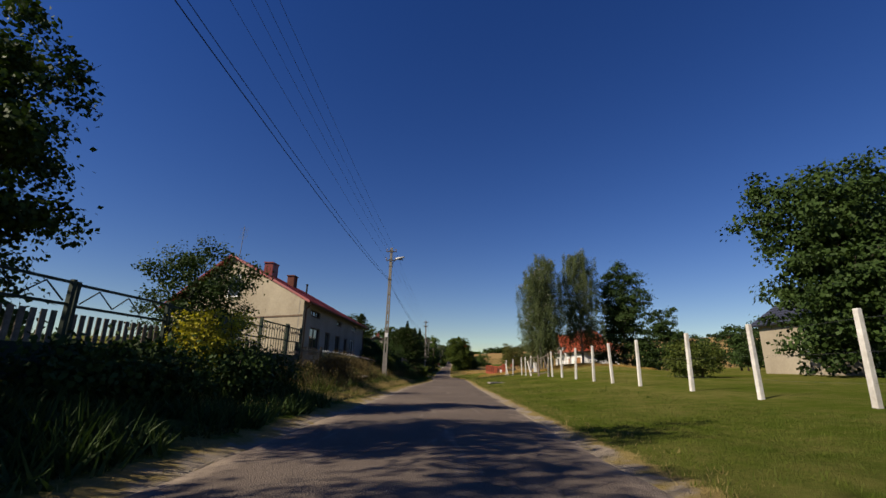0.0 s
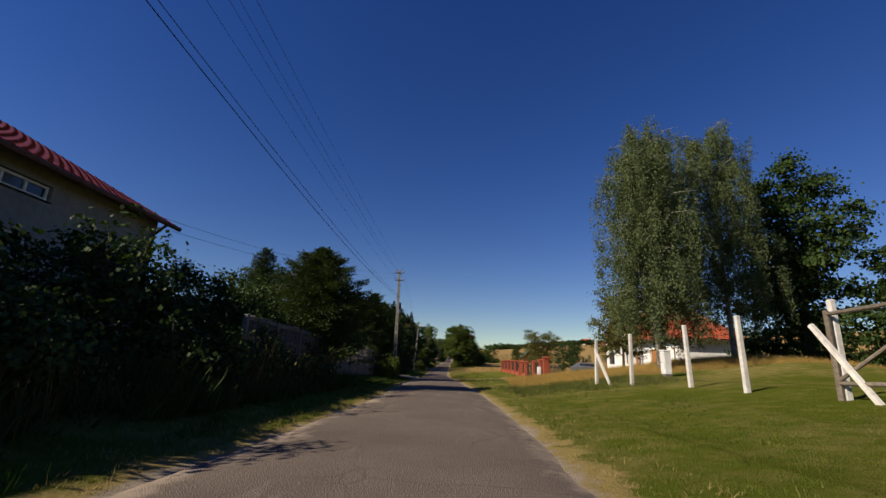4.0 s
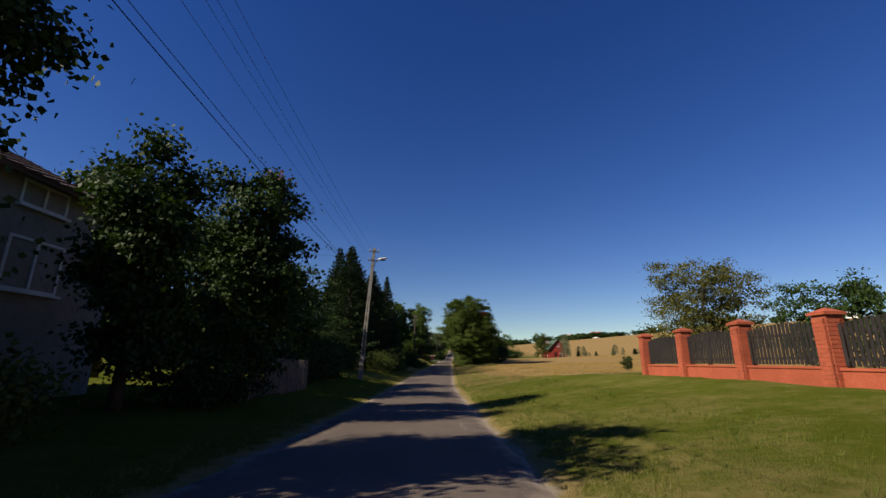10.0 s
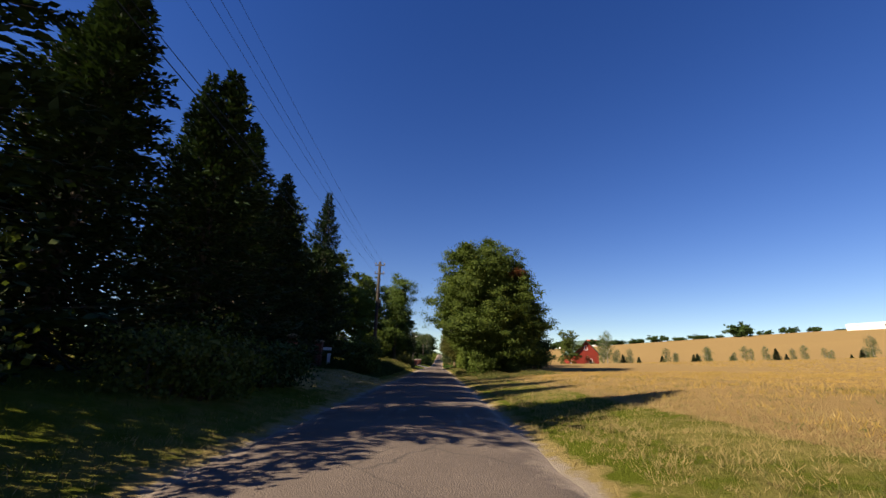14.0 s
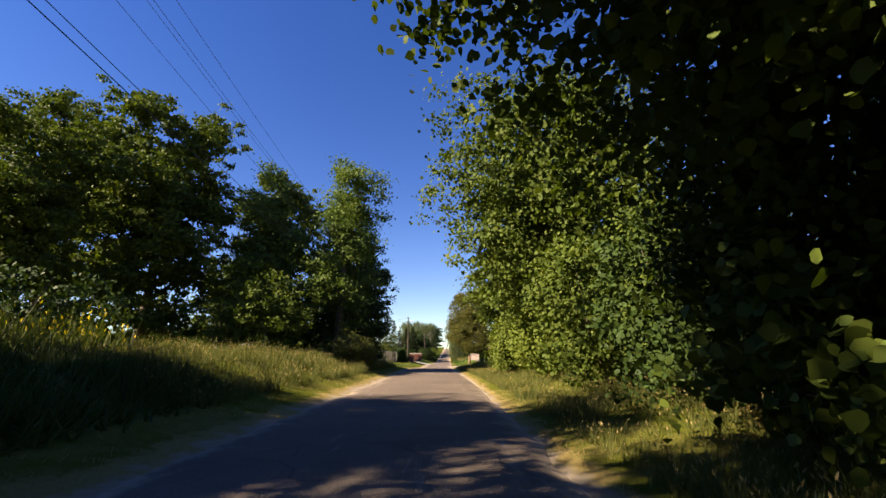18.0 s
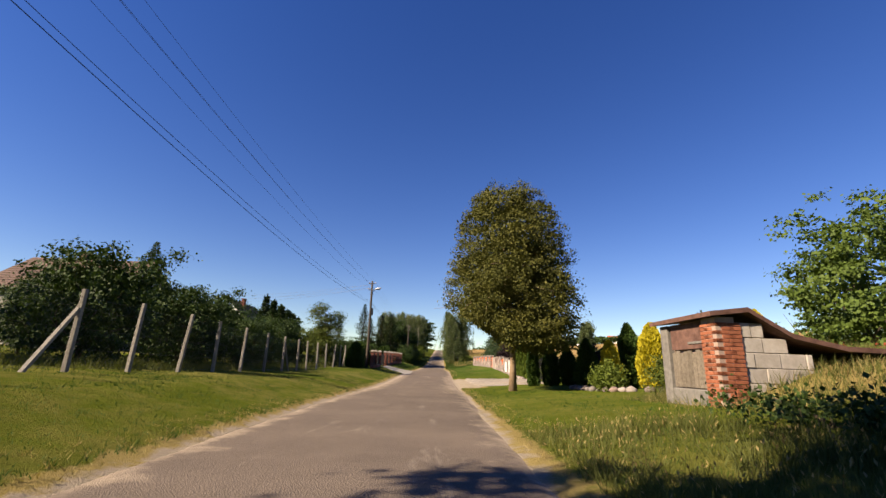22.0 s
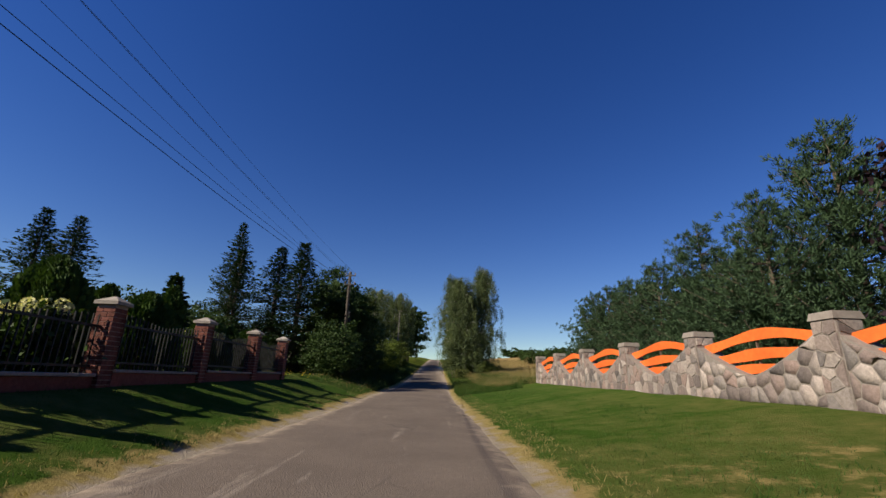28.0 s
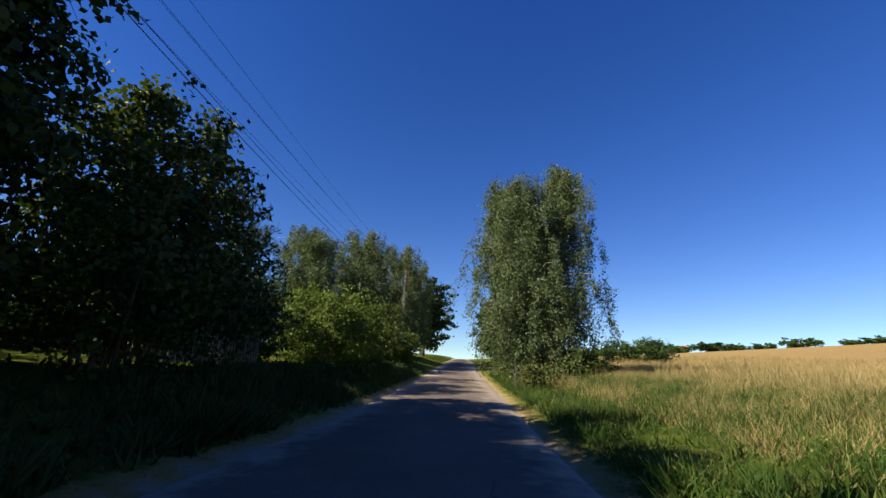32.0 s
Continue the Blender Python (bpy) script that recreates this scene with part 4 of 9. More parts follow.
def pine(name, pos, h, width, n, label, seed=1, base=0.3, group=""):
    """Young pine: upturned limbs that end in tufts of long needles."""
    rng = np.random.default_rng(seed)
    bm = bmesh.new()
    r = 0.016 * h + 0.03
    tube(bm, [(0, 0, -0.15), (0.05, 0, h * 0.5), (0, 0, h * 0.96)], [r, r * 0.65, 0.02], 7)
    tips, ways = [], []
    z = base + 0.2
    while z < h * 0.96:
        u = z / h
        R = width * 0.5 * min(1.0, 1.35 * (1 - u) ** 0.8)
        for _ in range(5):
            a = rng.uniform(0, 6.28)
            L = R * rng.uniform(0.7, 1.12)
            p2 = Vector((math.cos(a) * L, math.sin(a) * L, z + L * rng.uniform(0.12, 0.5)))
            p1 = Vector((math.cos(a) * L * 0.5, math.sin(a) * L * 0.5, z + L * 0.05))
            tube(bm, [(0, 0, z), p1, p2], [0.03, 0.02, 0.008], 4)
            for _ in range(max(5, int(9 * L))):
                s = rng.uniform(0.3, 1.0)
                q = (p1 * (s / 0.5) if s < 0.5 else p1.lerp(p2, (s - 0.5) * 2)) + Vector(rng.normal(size=3) * 0.22 * (0.4 + L * 0.45))
                tips.append(q)
                ways.append((math.cos(a) * 0.6, math.sin(a) * 0.6, 0.75))
        z += 0.045 * h
    tips += [Vector((0, 0, h * (0.93 + 0.02 * k))) for k in range(4)]
    ways += [(0, 0, 1)] * 4
    per = max(6, n // len(tips))
    C, Wy = np.repeat(np.array(tips), per, 0), np.repeat(np.array(ways), per, 0)
    D = Wy * 0.9 + rng.normal(size=C.shape) * 0.55
    P = C + rng.normal(size=C.shape) * 0.05
    crown = blades("crown", P, D, unit(rng, len(P)), 0.22 * rng.uniform(0.7, 1.2, len(P)), 0.018, M_PINE)
    return put_plant(name, pos, bm, M_BARK, crown, label, "tree", group)


def thuja(name, pos, h, width, n, mat, label, seed=1, group="", flat=1.0, spire=False):
    """Columnar evergreen: upright fans of scale leaves round a thin stem."""
    rng = np.random.default_rng(seed)
    u = rng.random(n) ** 0.85
    prof = np.interp(u, [0, 0.08, 0.35, 0.75, 0.93, 1], [0.7, 0.95, 1.0, 0.72, 0.3, 0.03]) if not spire else np.interp(u, [0, 0.1, 0.3, 0.6, 0.82, 1], [0.85, 1.0, 0.92, 0.55, 0.24, 0.02])
    a = rng.uniform(0, 6.283, n)
    lump = np.array([1 + 0.4 * noise.noise((math.cos(x) * 2.2, math.sin(x) * 1.6, y * h * 1.1 + seed)) for x, y in zip(a, u)])
    rr = width * 0.5 * prof * lump * np.where(rng.random(n) < 0.3, rng.uniform(0.4, 0.9, n), rng.uniform(0.86, 1.06, n))
    P = np.stack([rr * np.cos(a), rr * np.sin(a) * flat, u * h * 0.97], 1)
    D = np.stack([np.cos(a) * 0.45, np.sin(a) * 0.45, np.ones(n)], 1) + rng.normal(size=(n, 3)) * 0.28
    N = np.stack([-np.sin(a), np.cos(a), np.zeros(n)], 1) + rng.normal(size=(n, 3)) * 0.7
    L = 0.13 * rng.uniform(0.6, 1.3, n)
    bm = bmesh.new()
    tube(bm, [(0, 0, -0.1), (0, 0, h * 0.5), (0, 0, h * 0.93)], [0.05, 0.035, 0.01], 6)
    return put_plant(name, pos, bm, M_BARK, blades("crown", P, D, N, L, L * 0.34, mat), label, "tree", group)


def meadow(name, x0, x1, y0, y1, n, h, mat, label, seed=1, w=0.008, side=0, gap=2.0, lean=0.35, clump=6, heads=None, category="grass", keep=None):
    """Many blades over a stretch beside the road, in tufts; side -1 or 1 keeps them off the asphalt by gap metres from its middle."""
    rng = np.random.default_rng(seed)
    k = n // clump
    cx, cy = rng.uniform(x0, x1, k), rng.uniform(y0, y1, k)
    dens = np.array([noise.noise((float(a) * 0.5, float(b) * 0.5, seed)) for a, b in zip(cx, cy)])
    ok = (dens > rng.uniform(-0.7, 0.35, k)) & (np.abs(cx - road_x(cy)) > gap)
    if keep is not None:
        ok &= keep(cx, cy)
    cx, cy = cx[ok], cy[ok]
    hs = np.repeat(rng.uniform(0.5, 1.2, len(cx)), clump)
    X = np.repeat(cx, clump) + rng.normal(size=len(hs)) * 0.07
    Y = np.repeat(cy, clump) + rng.normal(size=len(hs)) * 0.07
    P = np.stack([X, Y, ground_z(X, Y) - 0.03], 1)
    D = np.stack([rng.normal(size=len(hs)) * lean, rng.normal(size=len(hs)) * lean, np.ones(len(hs))], 1)
    L = h * hs * rng.uniform(0.6, 1.2, len(hs))
    me = blades(name, P, D, unit(rng, len(hs)) * np.array([1, 1, 0.2]), L, w, mat, 3)
    ob = tagged(new(name, me), label, category, "", "stuff")
    if heads:
        sel = rng.random(len(hs)) < 0.3
        top = P[sel] + D[sel] / np.linalg.norm(D[sel], axis=1, keepdims=True) * L[sel, None] * 0.86
        me2 = blades("seed_heads", top, D[sel] + rng.normal(size=(sel.sum(), 3)) * 0.2, unit(rng, int(sel.sum())), h * 0.22, w * 2.2, heads)
        tagged(new("seed_heads", me2), "dry seed heads above the tall grass", "grass", "", "stuff")
    return ob


# ---- poles and wires ----
POLES = [(-3.6, -13.0), (-4.0, 27.3), (-3.5, 66.4), (-5.3, 107.1), (-4.95, 144.6), (-7.5, 187.5), (-6.35, 229.5), (-4.75, 267.7), (-4.2, 308.0)]
LAMPS, COILS = (1, 3, 5, 6), (2, 4, 6, 7)
POLE_H = 8.3
POLE_DEEP = {4: 0.9, 6: 0.25, 7: 1.65}


def pole_mesh():
    """Slotted concrete pole: two tapering rails joined by webs, solid at the foot."""
    bm = bmesh.new()
    wd = lambda z: 0.135 - 0.008 * z  # noqa: E731
    for s in (-1, 1):
        v = []
        for z in (-0.3, POLE_H):
            c, t = s * (wd(z) - 0.035), 0.04
            v.append([bm.verts.new((x, y, z)) for x, y in ((c - t, -0.07), (c + t, -0.07), (c + t, 0.07), (c - t, 0.07))])
        for k in range(4):
            bm.faces.new((v[0][k], v[0][(k + 1) % 4], v[1][(k + 1) % 4], v[1][k]))
        bm.faces.new(v[1])
    box_bm(bm, -0.08, 0.08, -0.06, 0.06, -0.3, 1.5)
    z = 2.05
    while z < POLE_H:
        w = wd(z) - 0.06
        box_bm(bm, -w, w, -0.062, 0.062, z, min(POLE_H - 0.01, z + 0.17))
        z += 0.62
    return bm_mesh("shaft", bm, M_CONCRETE)


def wooden_pole_mesh():
    """Round tapering wooden pole, a little bowed."""
    bm = bmesh.new()
    zs = np.linspace(-0.3, POLE_H, 9)
    tube(bm, [(0.03 * math.sin(z * 0.5), 0.02 * math.sin(z * 0.7 + 1), z) for z in zs], [0.135 - 0.006 * z for z in zs], 10)
    return bm_mesh("shaft", bm, M_TARWOOD, True)


SHAFT, WOODSHAFT = pole_mesh(), wooden_pole_mesh()
WOODEN = (4, 6, 7)


def bracket_mesh():
    bm = bmesh.new()
    box_bm(bm, -0.34, 0.34, -0.03, 0.03, -0.03, 0.03)
    box_bm(bm, -0.12, 0.12, -0.095, -0.075, -0.07, 0.07)
    return bm_mesh("crossarm", bm, M_POLESTEEL)


def insulator_mesh():
    bm = bmesh.new()
    tube(bm, [(0, 0, 0), (0, 0, 0.05), (0, 0, 0.08), (0, 0, 0.12), (0, 0, 0.15)], [0.012, 0.02, 0.042, 0.03, 0.018], 8)
    return bm_mesh("insulator", bm, M_PORCELAIN, True)


def coil_mesh(mat):
    bm = bmesh.new()
    for k in range(4):
        r = 0.3 - 0.012 * k
        pts = [(0.03 * k - 0.05, r * 0.62 * math.cos(a), r * 1.15 * math.sin(a)) for a in np.linspace(0, 6.2832, 20)]
        tube(bm, pts, [0.016] * 20, 5)
    return bm_mesh("cable_coil", bm, mat)


CROSSARM, INSULATOR, COIL = bracket_mesh(), insulator_mesh(), coil_mesh(M_CABLE)


def lamp_arm(ob, z):
    bm = bmesh.new()
    tube(bm, [(0.08, 0, z - 0.42), (0.14, 0, z - 0.18), (0.38, 0, z + 0.02)], [0.022, 0.022, 0.022], 6)
    arm = part("lamp_arm", bm_mesh("lamp_arm", bm, M_POLESTEEL), ob)
    bm = bmesh.new()
    for i, (x, w, hh) in enumerate(((0.31, 0.05, 0.04), (0.42, 0.1, 0.075), (0.62, 0.12, 0.085), (0.82, 0.1, 0.06), (0.9, 0.04, 0.03))):
        ring = [bm.verts.new((x, w * math.cos(a), z + 0.05 + (x - 0.31) * 0.22 + hh * math.sin(a))) for a in np.linspace(0, 6.2832, 9)[:-1]]
        if i:
            for k in range(8):
                bm.faces.new((last[k], last[(k + 1) % 8], ring[(k + 1) % 8], ring[k]))
        else:
            bm.faces.new(ring[::-1])
        last = ring
    bm.faces.new(last)
    part("lamp_head", bm_mesh("lamp_head", bm, M_LAMP, True), ob, "pale grey street lamp head")
    part("lamp_glass", boxes("lamp_glass", M_GLASS, (0.46, 0.8, -0.08, 0.08, z - 0.01, z + 0.03)), ob)


def build_poles():
    for i, (x, y) in enumerate(POLES):
        lean = (0, 0.4, -0.5, 3.4, 0.6, 0, -0.1, 0.2, 0)[i]
        ob = thing("utility_pole", pose(x, y, gz(x, y) - POLE_DEEP.get(i, 0), 0, lean, 0), ("dark tarred wooden pole with wires" if i in WOODEN else "slotted grey concrete pole with wires") + (" and a street lamp" if i in LAMPS else " and a coil of cable" if i in COILS else ""), "utility pole", "poles along the lane")
        part("shaft", WOODSHAFT if i in WOODEN else SHAFT, ob)
        for z in (POLE_H - 0.25, POLE_H - 0.85):
            arm = part("crossarm", CROSSARM, ob, at=pose(0, 0, z))
            for sx in (-0.3, 0.3):
                part("insulator", INSULATOR, arm, at=pose(sx, 0, 0.03))
        if i in LAMPS:
            lamp_arm(ob, POLE_H - 0.8)
        if i in COILS:
            part("cable_coil", COIL, ob, "black coil of spare cable", at=pose(0.2, -0.05, 5.35))
        if i == 1:
            part("sign_plate", boxes("sign_plate", M_WHITE, (-0.09, 0.09, -0.085, -0.075, 2.45, 2.7)), ob, "small white metal plate")
        for z in (6.1, 7.0):
            part("clamp", boxes("clamp", M_POLESTEEL, (-0.13, 0.13, -0.08, 0.08, z, z + 0.05)), ob)


def sag_line(bm, a, b, sag, r, n=14):
    pts = []
    for u in np.linspace(0, 1, n):
        p = Vector(a).lerp(Vector(b), u)
        p.z -= sag * 4 * u * (1 - u)
        pts.append(p)
    tube(bm, pts, [r] * n, 4)


def build_wires():
    tops = [(x, y, gz(x, y) - POLE_DEEP.get(i, 0)) for i, (x, y) in enumerate(POLES)]
    for (x0, y0, z0), (x1, y1, z1) in zip(tops, tops[1:]):
        ob = thing("overhead_wires", pose(x0, y0, z0 + POLE_H - 1), "thin overhead wires and a black bundled cable between poles", "wires", "wire spans")
        at = Vector((x0, y0, z0 + POLE_H - 1))
        specs = [(-0.3, POLE_H - 0.1, 0.55, 0.0045, M_WIRE), (0.3, POLE_H - 0.1, 0.6, 0.0045, M_WIRE), (-0.3, POLE_H - 0.7, 0.62, 0.0045, M_WIRE), (0.3, POLE_H - 0.7, 0.55, 0.0045, M_WIRE),
                 (-0.12, POLE_H - 2.1, 0.75, 0.009, M_CABLE), (-0.17, POLE_H - 1.95, 0.6, 0.007, M_CABLE)]
        lift = {267.7: 1.3}
        for dx, h, sag, r, mat in specs:
            bm = bmesh.new()
            up0, up1 = (lift.get(y0, 0), lift.get(y1, 0)) if mat is M_CABLE else (0, 0)
            sag_line(bm, Vector((x0 + dx, y0, z0 + h + up0)) - at, Vector((x1 + dx, y1, z1 + h + up1)) - at, sag, r)
            part("wire", bm_mesh("wire", bm, mat), ob)
    for i, ends in ((2, ((-9.3, 46.0, 5.6),)), (3, ((-14, 91.6, 6.0),)), (6, ((-34, 246, 9.5), (-34, 250, 9.5)))):
        x0, y0, z0 = tops[i]
        ob = thing("service_wires", pose(x0, y0, z0 + POLE_H - 1), "thin service wires from a pole to a house", "wires")
        at = Vector((x0, y0, z0 + POLE_H - 1))
        for e in ends:
            for dz in (0.0, -0.35):
                bm = bmesh.new()
                sag_line(bm, Vector((x0, y0, z0 + POLE_H - 0.3 + dz)) - at, Vector(e) + Vector((0, 0, dz)) - at, 0.5, 0.007)
                part("wire", bm_mesh("wire", bm, M_WIRE), ob)


build_poles()
build_wires()


# ---- house parts ----
def prism(name, mat, poly, y0, y1):
    """A solid from a polygon in x and z, drawn out along y."""
    n = len(poly)
    v = [(x, y0, z) for x, z in poly] + [(x, y1, z) for x, z in poly]
    f = [tuple(range(n)), tuple(range(2 * n - 1, n - 1, -1))] + [(i, i + n, (i + 1) % n + n, (i + 1) % n) for i in range(n)]
    me = mesh_from(name, v, f, mat)
    bm = bmesh.new()
    bm.from_mesh(me)
    bmesh.ops.recalc_face_normals(bm, faces=bm.faces[:])
    bm.to_mesh(me)
    bm.free()
    return me


def tiled_slope(name, mat, a, b, c, d, rows, cols, depth=0.03, thick=0.05, wave=6):
    """A roof slope between eaves a-b and ridge d-c, stepped in courses and rolled along each course; part of it may be a triangle."""
    a, b, c, d = [Vector(p) for p in (a, b, c, d)]
    up = ((b - a).cross(d - a) if (d - a).length > 0.01 else (b - a).cross(c - a)).normalized()
    if up.z < 0:
        up = -up
    nu, verts, faces = cols * wave, [], []
    levels = []
    for r in range(rows):
        levels += [(r / rows, depth), ((r + 0.999) / rows, 0.0)]
    for v, lift in levels:
        for i in range(nu + 1):
            u = i / nu
            p = a.lerp(b, u).lerp(d.lerp(c, u), v)
            w = 0.5 + 0.5 * math.sin(u * cols * 6.2832)
            verts.append(p + up * (lift + depth * 0.8 * w))
    m = nu + 1
    for r in range(len(levels) - 1):
        for i in range(nu):
            faces.append((r * m + i, r * m + i + 1, (r + 1) * m + i + 1, (r + 1) * m + i))
    k = len(verts)
    verts += [a - up * thick, b - up * thick, c - up * thick, d - up * thick]
    faces.append((k + 3, k + 2, k + 1, k))
    L = (len(levels) - 1) * m
    for i in range(nu):
        faces.append((i + 1, i, k, k + 1) if i == nu // 2 else (i + 1, i, k + (1 if i > nu // 2 else 0)))
    faces += [(0, L, k + 3, k), (nu, k + 1, k + 2, L + nu)]
    return mesh_from(name, verts, faces, mat)


def window(parent, w, h, m, mullions=1, name="window", frame_mat=None, sill=True, rail=False, deep=0.07):
    """A window in the wall: frame, panes and sill. Its own y points into the wall, z up; m places its lower middle."""
    fm = frame_mat or M_WHITE
    f = 0.06
    bm = bmesh.new()
    box_bm(bm, -w / 2, -w / 2 + f, -0.02, deep, 0, h)
    box_bm(bm, w / 2 - f, w / 2, -0.02, deep, 0, h)
    box_bm(bm, -w / 2 + f, w / 2 - f, -0.02, deep, 0, f)
    box_bm(bm, -w / 2 + f, w / 2 - f, -0.02, deep, h - f, h)
    for k in range(mullions):
        x = -w / 2 + (k + 1) * w / (mullions + 1)
        box_bm(bm, x - f / 2, x + f / 2, -0.02, deep, f, h - f)
    if rail:
        box_bm(bm, -w / 2 + f, w / 2 - f, -0.018, deep, h * 0.66, h * 0.66 + f * 0.8)
    ob = part(name, bm_mesh("window_frame", bm, fm), parent, at=m)
    for k in range(mullions + 1):
        x0 = -w / 2 + f + k * (w - f) / (mullions + 1)
        x1 = -w / 2 + (k + 1) * (w - f) / (mullions + 1)
        part("pane", boxes("pane", M_GLASS, (x0, x1, 0.02, 0.035, f, h - f)), ob)
    if sill:
        part("sill", boxes("sill", fm, (-w / 2 - 0.06, w / 2 + 0.06, -0.12, 0.0, -0.06, -0.004)), ob)
    return ob


FACE_ROAD_LEFT = pose(0, 0, 0, 0, 0, 90)      # on a wall that faces +x
FACE_ROAD_RIGHT = pose(0, 0, 0, 0, 0, -90)    # on a wall that faces -x


def cut_wall(name, mat, axis, at, lo, hi, z0, z1, thick, holes, inward):
    """A wall in the plane axis = at from lo to hi, with rectangular openings (lo, hi, z0, z1) that go through it."""
    xs = sorted({lo, hi, *(q for h in holes for q in h[:2])})
    zs = sorted({z0, z1, *(q for h in holes for q in h[2:])})
    bm = bmesh.new()
    for a0, a1 in zip(xs, xs[1:]):
        for b0, b1 in zip(zs, zs[1:]):
            ca, cb = (a0 + a1) / 2, (b0 + b1) / 2
            if any(h[0] < ca < h[1] and h[2] < cb < h[3] for h in holes):
                continue
            t0, t1 = sorted((at, at + inward * thick))
            if axis == "x":
                box_bm(bm, t0, t1, a0, a1, b0, b1)
            else:
                box_bm(bm, a0, a1, t0, t1, b0, b1)
    bmesh.ops.remove_doubles(bm, verts=bm.verts[:], dist=0.0005)
    seen = {}
    for f in bm.faces:
        seen.setdefault(tuple(round(c, 3) for c in f.calc_center_median()), []).append(f)
    bmesh.ops.delete(bm, geom=[f for fs in seen.values() if len(fs) > 1 for f in fs], context="FACES_ONLY")
    bmesh.ops.recalc_face_normals(bm, faces=bm.faces[:])
    return bm_mesh(name, bm, mat)


def poly_wall(name, mat, pts, thick_vec):
    """A wall from an outline of points in one plane, made solid along a vector."""
    n = len(pts)
    v = [Vector(p) for p in pts] + [Vector(p) + Vector(thick_vec) for p in pts]
    f = [tuple(range(n)), tuple(range(2 * n - 1, n - 1, -1))] + [(i, i + n, (i + 1) % n + n, (i + 1) % n) for i in range(n)]
    me = mesh_from(name, v, f, mat)
    bm = bmesh.new()
    bm.from_mesh(me)
    bmesh.ops.recalc_face_normals(bm, faces=bm.faces[:])
    bm.to_mesh(me)
    bm.free()
    return me


def chimney(parent, x, y, z0, z1, w, d, mat):
    bm = bmesh.new()
    box_bm(bm, x - w / 2, x + w / 2, y - d / 2, y + d / 2, z0, z1)
    ob = part("chimney", bm_mesh("chimney", bm, mat), parent)
    part("chimney_cap", boxes("chimney_cap", mat, (x - w / 2 - 0.06, x + w / 2 + 0.06, y - d / 2 - 0.06, y + d / 2 + 0.06, z1 + 0.003, z1 + 0.1)), ob)
    return ob


def yellow_house():
    """Long low house beside the lane, its gable end set askew."""
    z0 = 0.75
    ex, ez = -9.3, 5.5
    A, B = Vector((ex, 26.95, 0)), Vector((-22.7, 33.6, 0))
    ridge0, ridge1 = Vector((-16.0, 30.3, 9.15)), Vector((-16.0, 47.0, 9.15))
    C, Dd = Vector((ex, 46.5, 0)), Vector((-22.7, 46.5, 0))
    ob = thing("house", pose(0, 0, 0), "long cream rendered house with a dark red tiled roof", "house")
    holes = [(28.5, 30.6, 4.7, 5.12), (28.6, 30.9, 2.2, 3.95), (32.3, 33.6, 1.6, 3.9), (35.4, 37.0, 4.68, 5.08), (35.3, 36.9, 2.4, 3.85), (41.0, 42.7, 4.7, 5.08), (40.6, 42.5, 2.4, 3.8), (38.3, 39.6, 2.4, 3.8)]
    # grey render instead of cream puts the long wall's shade into its colour
    part("wall", cut_wall("wall", M_GREYWALL, "x", ex, 27.1, 46.5, z0, ez, 0.35, holes, -1), ob, "plain rendered long wall, its shade put into the grey")
    for y0, y1, w0, w1 in holes:
        tall = w1 - w0 > 2
        window(ob, y1 - y0 - 0.02, w1 - w0 - 0.02, Matrix.Translation((ex - 0.12, (y0 + y1) / 2, w0 + 0.01)) @ FACE_ROAD_LEFT, 2 if w1 - w0 < 0.6 else (0 if tall else 1), "door" if tall else "window", M_BROWNWOOD if y0 < 39 else M_WHITE, not tall)
    g = (B - A).normalized()
    inn = Vector((-g.y, g.x, 0)) * -0.35
    if inn.y < 0:
        inn = -inn
    outline = [A + Vector((0, 0, z0)), B + Vector((0, 0, z0)), B + Vector((0, 0, ez)), ridge0 - Vector((0, 0, 0.08)), A + Vector((0, 0, ez))]
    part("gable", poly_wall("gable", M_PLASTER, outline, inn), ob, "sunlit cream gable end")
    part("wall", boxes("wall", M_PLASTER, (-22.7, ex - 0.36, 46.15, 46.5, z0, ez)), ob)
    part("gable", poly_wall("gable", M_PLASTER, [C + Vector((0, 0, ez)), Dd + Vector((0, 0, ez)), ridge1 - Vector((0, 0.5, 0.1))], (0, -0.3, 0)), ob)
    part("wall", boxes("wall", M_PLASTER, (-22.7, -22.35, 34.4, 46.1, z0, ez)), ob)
    part("plinth", boxes("plinth", M_GREYCONC, (ex - 0.3, ex + 0.06, 27.05, 46.5, 0.0, z0 + 0.45)), ob)
    band = [A + g * 0.05 + Vector((0, 0, 4.5)), B + Vector((0, 0, 4.5)), B + Vector((0, 0, 4.6)), A + g * 0.05 + Vector((0, 0, 4.6))]
    part("string_course", poly_wall("string_course", M_BROWNWOOD, band, inn * -0.12), ob)
    ang = math.degrees(math.atan2(g.y, g.x))
    for s, wz, w, h in ((6.9, 6.1, 1.2, 1.6), (6.3, 2.3, 1.4, 1.8)):
        p = A + g * s
        window(ob, w, h, Matrix.Translation((p.x, p.y, wz)) @ pose(0, 0, 0, 0, 0, ang - 180) @ pose(0, -0.06, 0), 0, "window", M_WHITE)
    over = -g.cross(Vector((0, 0, 1))) * 0.0
    out = Vector((0, -0.35, 0))
    e0, e1 = Vector((ex + 0.45, 26.75, ez - 0.12)), Vector((ex + 0.45, 46.9, ez - 0.12))
    part("roof", tiled_slope("roof", M_ROOFRED, e0, e1, ridge1, ridge0 + out, 20, 64, 0.035, 0.1), ob, "dark red tile-pattern roof")
